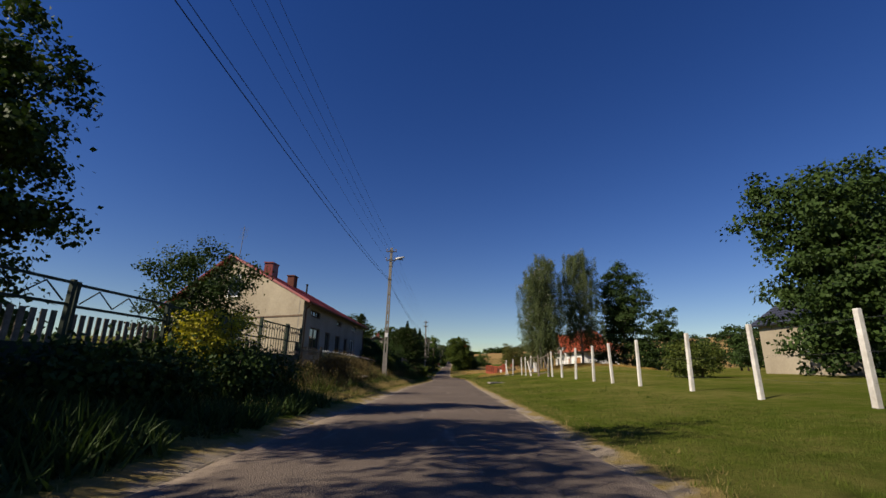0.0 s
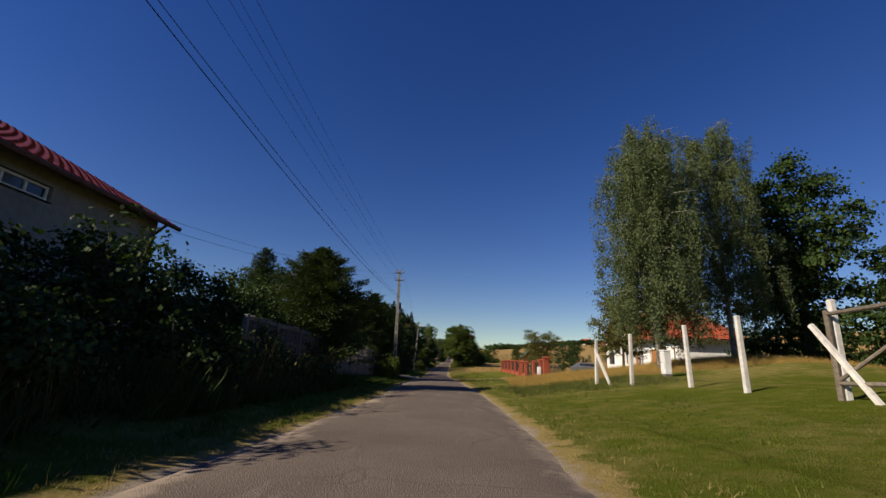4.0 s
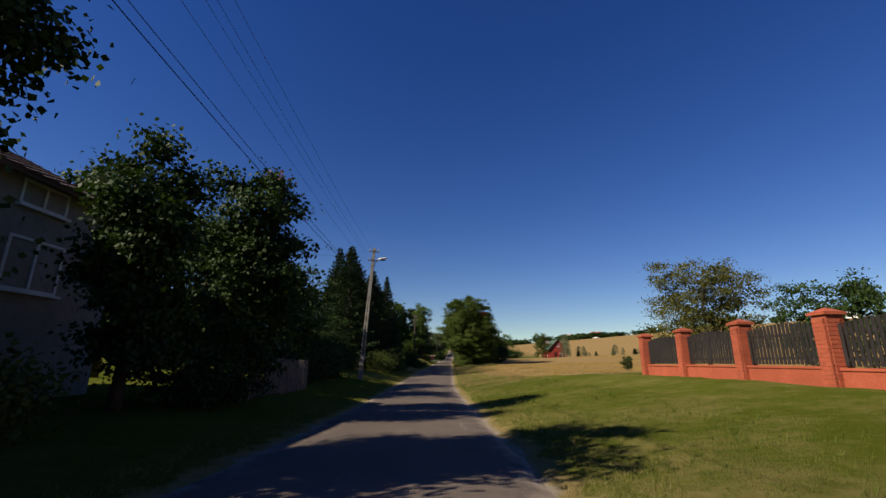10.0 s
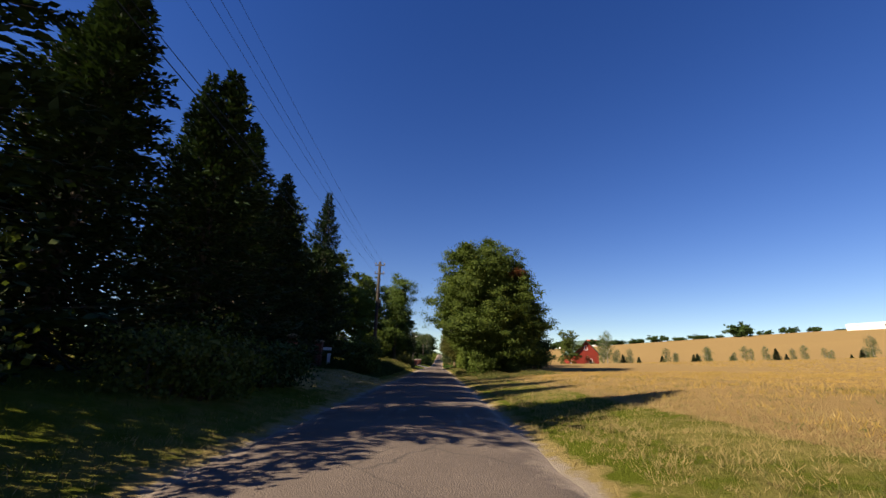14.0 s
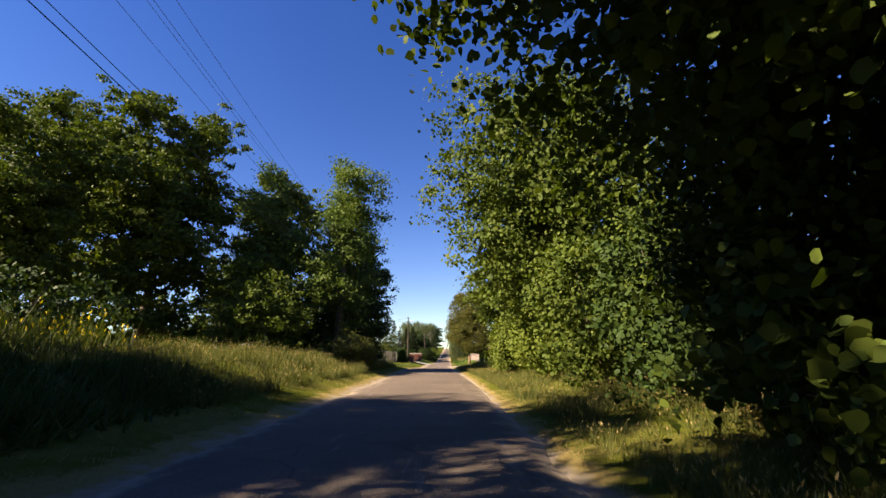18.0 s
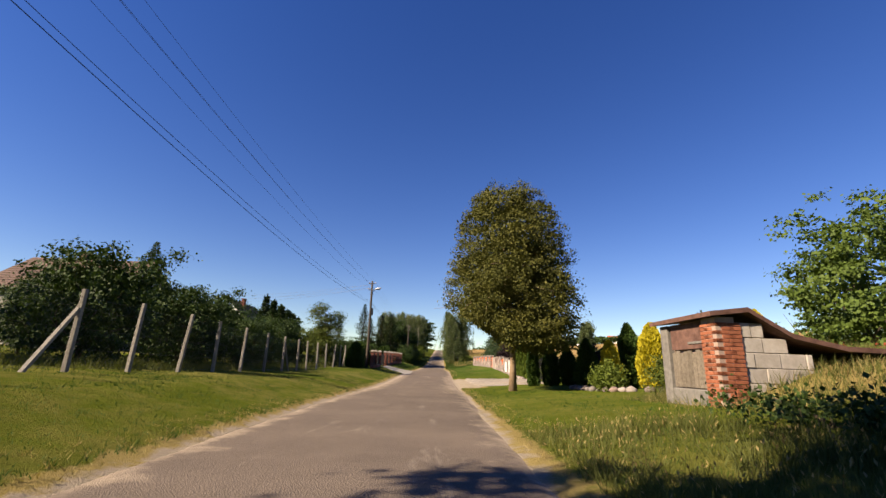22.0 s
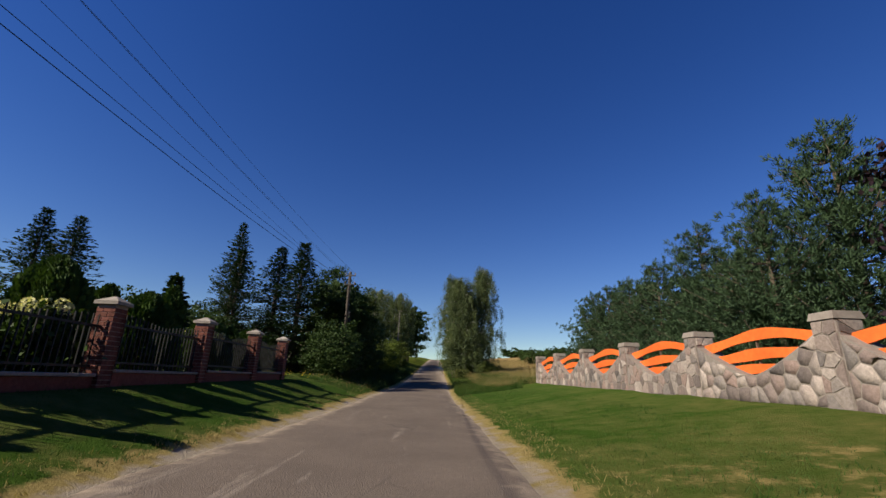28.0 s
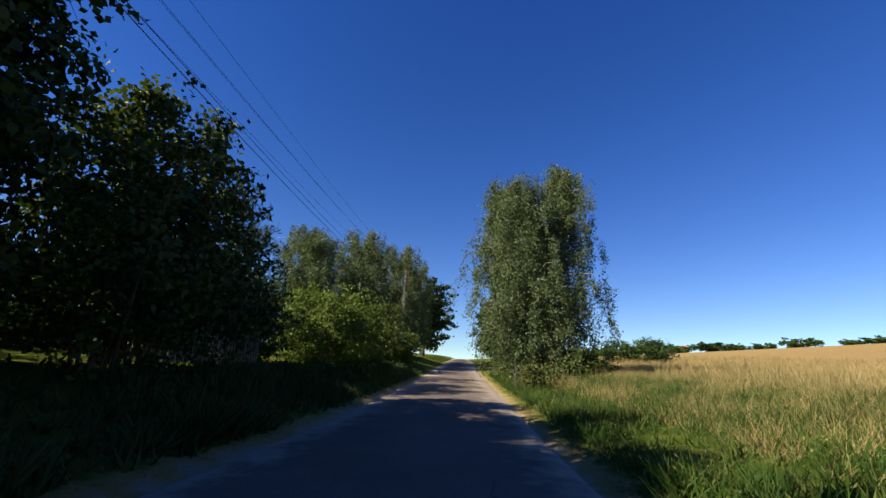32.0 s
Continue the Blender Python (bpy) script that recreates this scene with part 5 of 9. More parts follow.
    part("roof", tiled_slope("roof", M_ROOFRED, B + Vector((-0.4, -0.35, ez - 0.1)), Dd + Vector((-0.4, 0.4, ez - 0.1)), ridge1, ridge0 + out, 20, 40, 0.035, 0.1), ob)
    for a, b in ((e0, ridge0 + out), (ridge0 + out, B + Vector((-0.4, -0.35, ez - 0.1)))):
        bm = bmesh.new()
        tube(bm, [a + Vector((0, -0.05, 0.0)), b + Vector((0, -0.05, 0.0))], [0.1, 0.1], 4)
        part("bargeboard", bm_mesh("bargeboard", bm, M_ROOFRED), ob)
    bm = bmesh.new()
    tube(bm, [e0 + Vector((0.05, 0, -0.05)), e1 + Vector((0.05, 0, -0.05))], [0.08, 0.08], 8)
    part("gutter", bm_mesh("gutter", bm, M_RUST), ob)
    for y in (27.15, 46.3):
        bm = bmesh.new()
        tube(bm, [(ex + 0.45, y, ez - 0.2), (ex + 0.09, y, ez - 0.55), (ex + 0.09, y, 0.6)], [0.05] * 3, 7)
        part("downpipe", bm_mesh("downpipe", bm, M_RUST), ob)
    chimney(ob, -14.9, 34.4, 7.8, 9.5, 0.7, 1.15, M_ROOFRED)
    chimney(ob, -14.6, 38.6, 7.8, 9.3, 0.6, 0.9, M_BRICK)
    bm = bmesh.new()
    tube(bm, [(-14.2, 41.6, 7.9), (-14.2, 41.6, 9.0), (-14.2, 41.6, 9.2)], [0.09, 0.09, 0.13], 8)
    part("flue", bm_mesh("flue", bm, M_BLACKMETAL), ob)
    bm = bmesh.new()
    tube(bm, [(-15.3, 29.5, 4.9), (-15.1, 29.4, 11.2)], [0.025, 0.02], 6)
    for k in range(6):
        tube(bm, [(-15.4, 29.4, 10.3 + 0.15 * k), (-14.8, 29.4, 10.3 + 0.15 * k)], [0.008, 0.008], 4)
    part("aerial", bm_mesh("aerial", bm, M_POLESTEEL), ob)
    return ob


yellow_house()


def white_house():
    """New white house with an orange-red hipped roof, a balcony dormer and a wooden garage door."""
    z0 = gz(25, 86) - 0.6
    ob = thing("house", pose(0, 0, 0), "white rendered house with an orange-red tiled hipped roof", "house")
    x0, x1, y0, y1, e = 24.2, 30.4, 78.8, 99.6, 4.75
    holes = [(80.8, 85.0, 1.5, 3.6), (88.2, 89.5, 1.3, 3.5), (91.4, 92.1, 2.0, 3.6), (92.9, 93.6, 2.0, 3.6), (96.2, 98.4, 1.9, 3.6)]
    part("wall", cut_wall("wall", M_WHITEWALL, "x", x0, y0, y1, z0, e, 0.35, holes, 1), ob)
    for s in ((x0 + 0.36, x1, y0, y0 + 0.35, z0, e), (x0 + 0.36, x1, y1 - 0.35, y1, z0, e), (x1 - 0.35, x1, y0 + 0.36, y1 - 0.36, z0, e)):
        part("wall", boxes("wall", M_WHITEWALL, s), ob)
    gd = part("garage_door", boxes("garage_door", M_DOORWOOD, (x0 + 0.18, x0 + 0.24, 80.82, 84.98, 1.2, 3.68)), ob, "orange-brown wooden garage door")
    for k in range(4):
        part("board", boxes("board", M_DOORWOOD, (x0 + 0.165, x0 + 0.178, 80.85, 84.95, 1.3 + 0.6 * k, 1.86 + 0.6 * k)), gd)
    part("door", boxes("door", M_DOORWOOD, (x0 + 0.2, x0 + 0.25, 88.22, 89.48, 1.2, 3.48)), ob, "brown wooden front door")
    for ya, yb, za, zb in holes[2:]:
        window(ob, yb - ya - 0.02, zb - za - 0.02, Matrix.Translation((x0 + 0.15, (ya + yb) / 2, za + 0.01)) @ FACE_ROAD_RIGHT, 1 if yb - ya > 1 else 0, "window", M_BROWNWOOD)
    for y in (87.3, 90.4):
        part("porch_column", boxes("porch_column", M_WHITEWALL, (x0 - 1.25, x0 - 0.85, y - 0.2, y + 0.2, z0, e - 0.3)), ob)
    o = 0.75
    a, b, c, d = (x0 - o, y0 - o, e - 0.15), (x0 - o, y1 + o, e - 0.15), (x1 + o, y1 + o, e - 0.15), (x1 + o, y0 - o, e - 0.15)
    r0, r1 = (27.4, 83.0, 8.9), (27.4, 92.6, 9.3)
    part("roof", tiled_slope("roof", M_ROOFORANGE, a, b, r1, r0, 24, 90, 0.05, 0.12, 4), ob, "orange-red roof tiles")
    part("roof", tiled_slope("roof", M_ROOFORANGE, d, a, r0, r0, 24, 50, 0.05, 0.12, 4), ob)
    part("roof", tiled_slope("roof", M_ROOFORANGE, b, c, r1, r1, 24, 50, 0.05, 0.12, 4), ob)
    part("roof", tiled_slope("roof", M_ROOFORANGE, c, d, r0, r1, 24, 60, 0.05, 0.12, 2), ob)
    part("soffit", boxes("soffit", M_BROWNWOOD, (x0 - o, x1 + o, y0 - o, y1 + o, e - 0.32, e - 0.2)), ob)
    dy0, dy1, apex = 90.6, 95.8, 8.5
    mid = (dy0 + dy1) / 2
    out = [(x0 - 0.3, dy0, e - 0.2), (x0 - 0.3, dy1, e - 0.2), (x0 - 0.3, dy1, 6.1), (x0 - 0.3, mid, apex - 0.25), (x0 - 0.3, dy0, 6.1)]
    part("dormer", poly_wall("dormer", M_WHITEWALL, out, (4.5, 0, 0)), ob, "white dormer with a round-headed glass door")
    part("roof", tiled_slope("roof", M_ROOFORANGE, (x0 - 1.1, dy0 - 0.6, 5.85), (x0 + 5.0, dy0 - 0.6, 5.85), (x0 + 5.0, mid, apex), (x0 - 1.1, mid, apex), 10, 22, 0.05, 0.1, 4), ob)
    part("roof", tiled_slope("roof", M_ROOFORANGE, (x0 + 5.0, dy1 + 0.6, 5.85), (x0 - 1.1, dy1 + 0.6, 5.85), (x0 - 1.1, mid, apex), (x0 + 5.0, mid, apex), 10, 22, 0.05, 0.1, 4), ob)
    bm = bmesh.new()
    w, hh = 0.95, 1.5
    arc = [(-w, 0), (w, 0), (w, hh)] + [(w * math.cos(t), hh + 0.55 * math.sin(t)) for t in np.linspace(0.2, 2.94, 9)] + [(-w, hh)]
    part("balcony_door", poly_wall("balcony_door", M_GLASS, [(x0 - 0.33, mid + p, 4.9 + q) for p, q in arc], (0.02, 0, 0)), ob)
    for p in (-w, 0, w):
        part("door_frame", boxes("door_frame", M_BROWNWOOD, (x0 - 0.37, x0 - 0.335, mid + p - 0.05, mid + p + 0.05, 4.9, 6.6)), ob)
    part("balcony_slab", boxes("balcony_slab", M_WHITEWALL, (x0 - 1.5, x0 - 0.31, mid - 1.9, mid + 1.9, 4.5, 4.72)), ob)
    rail = part("balcony_railing", boxes("balcony_railing", M_BLACKMETAL, (x0 - 1.47, x0 - 1.42, mid - 1.85, mid + 1.85, 5.62, 5.67), (x0 - 1.47, x0 - 1.42, mid - 1.85, mid + 1.85, 4.8, 4.84), (x0 - 1.42, x0 - 0.32, mid - 1.85, mid - 1.81, 5.62, 5.67), (x0 - 1.42, x0 - 0.32, mid + 1.81, mid + 1.85, 5.62, 5.67)), ob)
    BAR = boxes("baluster", M_BLACKMETAL, (-0.012, 0.012, -0.012, 0.012, 0, 0.82))
    for k in range(24):
        part("baluster", BAR, rail, at=pose(x0 - 1.445, mid - 1.82 + k * 3.64 / 23, 4.82))
    part("skylight", boxes("skylight", M_GLASS, (-0.5, 0.5, -0.4, 0.4, 0, 0.07)), ob, "dark roof window", at=pose(26.0, 86.0, 7.55, 0, -47, 0))
    chimney(ob, 29.0, 89.0, 6.6, 9.5, 0.6, 0.8, M_BRICK)
    bm = bmesh.new()
    tube(bm, [(x0 - o, y0 - o, e - 0.2), (x0 - o, y1 + o, e - 0.2)], [0.08, 0.08], 8)
    part("gutter", bm_mesh("gutter", bm, M_BROWNWOOD), ob)
    for y in (79.2, 87.0, 99.2):
        bm = bmesh.new()
        tube(bm, [(x0 - o, y, e - 0.2), (x0 - 0.08, y, e - 0.8), (x0 - 0.08, y, z0)], [0.05] * 3, 7)
        part("downpipe", bm_mesh("downpipe", bm, M_BROWNWOOD), ob)
    return ob


white_house()


def gabled_house(name, cx, cy, w, l, eave, apex, turn, wall_mat, roof_mat, label, wins=(), boards=False, zb=None, storeys=1, chims=()):
    """A plain gabled house or barn of width w and length l (ridge along its own y), turned about z, with windows in its gables and sides."""
    z = (gz(cx, cy) if zb is None else zb) - 0.3
    ob = thing(name, pose(cx, cy, z, 0, 0, turn), label, "house")
    e, a, t = eave + 0.3, apex + 0.3, 0.25
    part("wall", boxes("wall", wall_mat, (-w / 2, -w / 2 + t, -l / 2 + t, l / 2 - t, 0, e)), ob)
    part("wall", boxes("wall", wall_mat, (w / 2 - t, w / 2, -l / 2 + t, l / 2 - t, 0, e)), ob)
    for s in (-1, 1):
        pts = [(-w / 2, s * l / 2, 0), (w / 2, s * l / 2, 0), (w / 2, s * l / 2, e), (0, s * l / 2, a - 0.06), (-w / 2, s * l / 2, e)]
        part("gable", poly_wall("gable", wall_mat, pts, (0, -s * t, 0)), ob)
    o = 0.45
    dz = o * (a - e) / (w / 2)
    for s in (-1, 1):
        part("roof", tiled_slope("roof", roof_mat, (s * (w / 2 + o), -l / 2 - o, e - dz), (s * (w / 2 + o), l / 2 + o, e - dz), (0, l / 2 + o, a), (0, -l / 2 - o, a), 14, max(8, int(l * 2.5)), 0.035, 0.08, 4), ob)
    for side, u, zz, ww, hh in wins:
        if side == "s":
            m = pose(u, -l / 2 - 0.01, zz + 0.3)
        elif side == "n":
            m = pose(u, l / 2 + 0.01, zz + 0.3, 0, 0, 180)
        elif side == "e":
            m = Matrix.Translation((w / 2 + 0.01, u, zz + 0.3)) @ FACE_ROAD_LEFT
        else:
            m = Matrix.Translation((-w / 2 - 0.01, u, zz + 0.3)) @ FACE_ROAD_RIGHT
        window(ob, ww, hh, m, 1 if ww > 0.8 else 0)
    if boards:
        for s in (-1, 1):
            for k in range(int(l / 0.2)):
                y = -l / 2 + 0.1 + k * 0.2
                part("board", boxes("board", wall_mat, (0, 0.02, -0.09, 0.09, 0.1, e - 0.05)), ob, at=pose(s * (w / 2 + 0.003) - (0.02 if s < 0 else 0), y, 0)) if k % 2 == 0 else None
    for x, y, h in chims:
        chimney(ob, x, y, e + (a - e) * max(0, 1 - abs(x) / (w / 2)) - 0.3, a + h, 0.5, 0.7, M_BRICK)
    return ob

gabled_house("house", 27.3, 29.5, 8.0, 6.4, 3.6, 6.4, 0, M_PLASTER, M_ROOFSLATE, "small house with a dark slate-blue roof behind an oak", (("w", -1.0, 1.2, 1.2, 1.2), ("s", 1.0, 1.2, 1.2, 1.2)))

# ---- fences ----
POST = boxes("post", M_WHITEPOST, (-0.06, 0.06, -0.06, 0.06, -0.3, 1.78, 0.85), bevel=0.012)


def white_posts():
    """Whitewashed concrete posts with strained wires, and a pair of sagging wooden gates."""
    fence = thing("post_fence", pose(0, 0, 0), "row of whitewashed concrete fence posts with thin wires", "fence")
    ys = [-4.5, -1.5, 1.6, 4.8, 7.9, 10.8, 13.8, 17.5, 20.4, 23.0, 26.2, 29.4, 32.1]
    end = [(7.6, 46.0), (7.1, 48.9), (6.67, 51.35)]
    rng = random.Random(3)
    for x, y in [(7.5, y) for y in ys] + [(7.6, 41.0), (7.6, 43.6)] + end:
        part("post", POST, fence, at=pose(x, y, gz(x, y), rng.uniform(-2, 2), rng.uniform(-2, 2), rng.uniform(-8, 8)))
    for run in ([(7.5, y) for y in ys], end):
        for h in (0.45, 1.0, 1.6):
            for (xa, a), (xb, b) in zip(run, run[1:]):
                bm = bmesh.new()
                sag_line(bm, (xa, a, gz(xa, a) + h), (xb, b, gz(xb, b) + h), 0.02, 0.0025, 4)
                part("wire", bm_mesh("wire", bm, M_WIRE), fence)
    for x, y, dy in ((7.35, 32.4, 1.0), (7.35, 41.2, -0.9), (6.6, 51.15, -1.1)):
        bm = bmesh.new()
        tube(bm, [(x, y, gz(x, y) + 1.35), (x + 0.15, y + dy, gz(x, y) + 0.0)], [0.055, 0.055], 4)
        part("brace", bm_mesh("brace", bm, M_WHITEPOST), fence)
    for k, (y0, y1, sag) in enumerate(((33.2, 36.8, 0.28), (37.0, 41.0, 0.12))):
        x = 7.5
        z = gz(x, (y0 + y1) / 2)
        gate = thing("wooden_gate", pose(x, y0, z), "sagging weathered pole gate in the post fence", "gate", "pole gates")
        L = y1 - y0
        beams = [((0, 0, 0), (0, 0, 1.75), 0.07), ((0, L, -0.05), (0, L, 1.55), 0.055), ((0, 0, 1.6), (0, L, 1.6 - sag), 0.045), ((0, 0, 0.35), (0, L, 0.35 - sag * 0.7), 0.045), ((0, 0, 0.35), (0, L * 0.5, 1.45), 0.035), ((0, L, 0.3), (0, L * 0.5, 1.45), 0.035)]
        for p, q, r in beams:
            bm = bmesh.new()
            tube(bm, [p, ((p[0] + q[0]) / 2 + 0.01, (p[1] + q[1]) / 2, (p[2] + q[2]) / 2), q], [r, r * 0.95, r * 0.85], 7)
            part("pole_rail", bm_mesh("pole_rail", bm, M_GREYWOOD), gate)


white_posts()


def panel_fence():
    """Prefabricated concrete fence: posts, solid lower slabs and two tiers of turned balusters."""
    post = boxes("post", M_GREYCONC, (-0.07, 0.07, -0.07, 0.07, -0.3, 1.72), bevel=0.015)
    bm = bmesh.new()
    prof = [(0.0, 0.028), (0.03, 0.028), (0.06, 0.02), (0.13, 0.036), (0.2, 0.02), (0.27, 0.036), (0.33, 0.02), (0.37, 0.028), (0.4, 0.028)]
    tube(bm, [(0, 0, z) for z, _ in prof], [r for _, r in prof], 8)
    bal = bm_mesh("baluster", bm, M_GREYCONC, True)
    teeth = [(-0.025, 0.075, 0.0)]
    for k in range(12):
        teeth += [(-0.025, 0.09 + k * 0.163, 0.02), (-0.025, 0.095 + k * 0.163, 0.075), (-0.025, 0.145 + k * 0.163, 0.075), (-0.025, 0.15 + k * 0.163, 0.02)]
    crest = poly_wall("crest", M_GREYCONC, teeth + [(-0.025, 1.985, 0.0)], (0.05, 0, 0))
    runs = [(44.2, 76.0)]
    nb = 0
    for y0, y1 in runs:
        n = int((y1 - y0) / 2.06)
        for i in range(n):
            y = y0 + i * 2.06
            x = -4.72 - 0.035 * max(0.0, y - 62)
            z = gz(x, y + 1) - 0.08
            pan = thing("fence_panel", pose(x, y, z, 0, 0, 0.4), "grey cast concrete fence panel with turned balusters", "fence", "concrete fence panels")
            part("post", post, pan)
            for k, (a, b) in enumerate(((0.0, 0.3), (0.303, 0.6))):
                part("slab", boxes("slab", M_GREYCONC, (-0.03, 0.03, 0.075, 1.985, a, b)), pan)
            arch = bmesh.new()
            box_bm(arch, -0.03, 0.03, 0.075, 1.985, 1.08, 1.18)
            box_bm(arch, -0.03, 0.03, 0.075, 1.985, 1.585, 1.66)
            for q in range(8):
                u0, u1 = q / 8, (q + 1) / 8
                h0 = 0.60 + 0.14 * abs(2 * (u0 + u1) / 2 - 1) ** 2
                box_bm(arch, -0.03, 0.03, 0.3 + u0 * 1.46, 0.3 + u1 * 1.46, 0.603, h0 + 0.06)
            box_bm(arch, -0.03, 0.03, 0.075, 0.3, 0.603, 1.08)
            box_bm(arch, -0.03, 0.03, 1.76, 1.985, 0.603, 1.08)
            part("frame_slab", bm_mesh("frame_slab", arch, M_GREYCONC), pan)
            part("crest", crest, pan, at=pose(0, 0, 1.66))
            for k in range(9):
                part("baluster", bal, pan, at=pose(0, 0.4 + k * 0.158, 0.685))
            for k in range(12):
                part("baluster", bal, pan, at=pose(0, 0.13 + k * 0.163, 1.182))


panel_fence()


def pillar(parent, x, y, z, h, w, brick_mat, mortar, course, length, name="pillar", cap_mat=None, cap="roof"):
    """A square pillar laid in bricks round a mortar core, with a pitched cap."""
    pl = part(name, boxes("core", mortar, (-w / 2 + 0.008, w / 2 - 0.008, -w / 2 + 0.008, w / 2 - 0.008, -0.3, h)), parent, at=pose(x, y, z))
    key = (course, length, w)
    if key not in BRICKS:
        BRICKS[key] = [boxes("brick", brick_mat, (0, s * (w + 0.0) - 0.008, 0, 0.1, 0, course - 0.01), bevel=0.004) for s in (0.62, 0.38)]
    a, b = BRICKS[key]
    rows = int(h / course)
    for r in range(rows):
        for side in range(4):
            m = Matrix.Rotation(side * math.pi / 2, 4, "Z") @ Matrix.Translation((-w / 2, -w / 2, r * course + 0.004))
            flip = (r + side) % 2
            part("brick", a if flip else b, pl, at=m)
            part("brick", b if flip else a, pl, at=m @ Matrix.Translation((w * (0.62 if flip else 0.38), 0, 0)))
    bm = bmesh.new()
    box_bm(bm, -w / 2 - 0.05, w / 2 + 0.05, -w / 2 - 0.05, w / 2 + 0.05, h + 0.004, h + 0.06)
    box_bm(bm, -w / 2 - 0.05, w / 2 + 0.05, -w / 2 - 0.05, w / 2 + 0.05, h + 0.064, h + 0.17, 0.12)
    part("cap", bm_mesh("cap", bm, cap_mat or brick_mat), pl)
    return pl


BRICKS = {}


def red_fence():
    """Orange-red brick pillars and plinths with dark upright slats, a leaf gate standing open and a wicket."""
    ys = [70.9, 72.7, 75.7, 79.8, 82.1, 83.6, 86.8, 89.9, 92.8, 95.9, 98.9]
    fx = lambda y: 8.9 - 0.012 * (y - 71)  # noqa: E731
    fence = thing("brick_fence", pose(0, 0, 0), "orange-red brick fence with dark slat panels", "fence")
    slat = boxes("slat", M_DARKSLAT, (-0.012, 0.012, -0.042, 0.042, 0, 1.0), bevel=0.003)
    for y in ys:
        x = fx(y)
        pillar(fence, x, y, gz(x, y) - 0.05, 1.6 if y > 72 else 1.7, 0.4 if y > 72 else 0.48, M_PILLARRED, M_PINKMORTAR, 0.095, 0.25)
    for a, b in zip(ys, ys[1:]):
        if (a, b) == (75.7, 79.8):
            continue
        x = fx((a + b) / 2)
        z = gz(x, (a + b) / 2) - 0.05
        wicket = (a, b) in ((82.1, 83.6), (70.9, 72.7))
        L = b - a - 0.4
        pan = part("panel" if not wicket else "wicket", boxes("rail", M_DARKSLAT, (0.014, 0.05, 0, L, 0.62, 0.68), (0.014, 0.05, 0, L, 1.2, 1.26)), fence, at=pose(x, a + 0.2, z))
        if not wicket:
            part("plinth", boxes("plinth", M_PILLARRED, (-0.12, 0.12, -0.0, L, -0.3, 0.4), (-0.15, 0.15, 0.0, L, 0.404, 0.47), bevel=0.008), pan)
        n = max(2, int(L / 0.125))
        for k in range(n):
            m = pose(0, 0.06 + (L - 0.12) * k / (n - 1), 0.5 if not wicket else 0.12) @ Matrix.Diagonal((1, 1, 0.92 + 0.1 * math.sin(math.pi * k / (n - 1)) + (0.38 if wicket else 0), 1))
            part("slat", slat, pan, at=m)
    z = gz(fx(80), 80) - 0.05
    gate = thing("slat_gate", pose(fx(79.5), 79.5, z, 0, 0, 72), "dark slatted gate leaf standing open", "gate")
    part("frame", boxes("frame", M_DARKSLAT, (0.014, 0.05, -3.4, 0, 0.25, 0.32), (0.014, 0.05, -3.4, 0, 1.2, 1.27)), gate)
    for k in range(26):
        part("slat", slat, gate, at=pose(0, -0.06 - k * 0.13, 0.12) @ Matrix.Diagonal((1, 1, 1.35, 1)))
    box = thing("meter_box", pose(fx(72.4) - 0.34, 72.1, gz(8.5, 72) - 0.05), "white plastic meter box beside the brick pillar", "meter box")
    part("body", boxes("body", M_WHITE, (-0.12, 0.12, -0.2, 0.2, 0, 1.05), bevel=0.01), box)
    part("door", boxes("door", M_WHITE, (-0.135, -0.122, -0.17, 0.17, 0.45, 1.0), bevel=0.004), box)
    mail = thing("letter_box", pose(fx(83.6) - 0.24, 83.6, gz(8.7, 83.6) + 0.95), "small black letter box on a brick pillar", "letter box")
    part("body", boxes("body", M_BLACKMETAL, (-0.05, 0.05, -0.14, 0.14, 0, 0.36), bevel=0.01), mail)


red_fence()

# ---- trees, large first ----
broadleaf("maple_tree", (2.95, 152.6), 11.2, 9.2, 210000, 0.088, M_MAPLE, "large maple with bright broad leaves beside the lane", base=0.4, nb=24, seed=8, lobed=6, ratio=0.5, shape=0.5, spread=0.22, per=130, core=0.34)
broadleaf("maple_tree", (6.2, 152.0), 8.5, 5.4, 64000, 0.095, M_MAPLE, "smaller maple with one reddened branch", base=0.8, nb=14, seed=9, lobed=6, extra_mat=M_RED, extra_share=0.1, ratio=0.5, skirt=1.0, free=1.5, core=0.34)
broadleaf("linden_tree", (3.42, 209.4), 10.2, 8.6, 260000, 0.06, M_LINDEN, "tall linden with yellowing leaves and a bare trunk", base=1.7, nb=34, seed=10, r=0.17, bark=M_TANBARK, shape=0.36, skirt=0.2, fill=0.3, spread=0.2, per=200, lean=(-0.4, 0), lobed=6, ratio=0.48, core=0.34, cone=((2, 3.0), (3.4, 3.6), (4.6, 3.6), (6, 3.2), (8.2, 2.7), (9.4, 2.1), (10.3, 1.2)), side=((1.7, 0.45), (2.5, 1.0), (3.3, 2.4), (4.2, 4.0)))
broadleaf("oak_tree", (21.6, 22.8), 11.6, 9.6, 44000, 0.2, M_DARKLEAF, "broad dense green oak on the lawn", base=0.6, nb=20, seed=3, spread=0.36)
birch("birch_tree", (12.4, 57.6), 15.4, 8.2, 120000, "tall weeping birch with grey-green leaves", 4, 2)
birch("birch_tree", (18.6, 61.0), 15.6, 7.6, 90000, "weeping birch behind another birch", 5, 1)
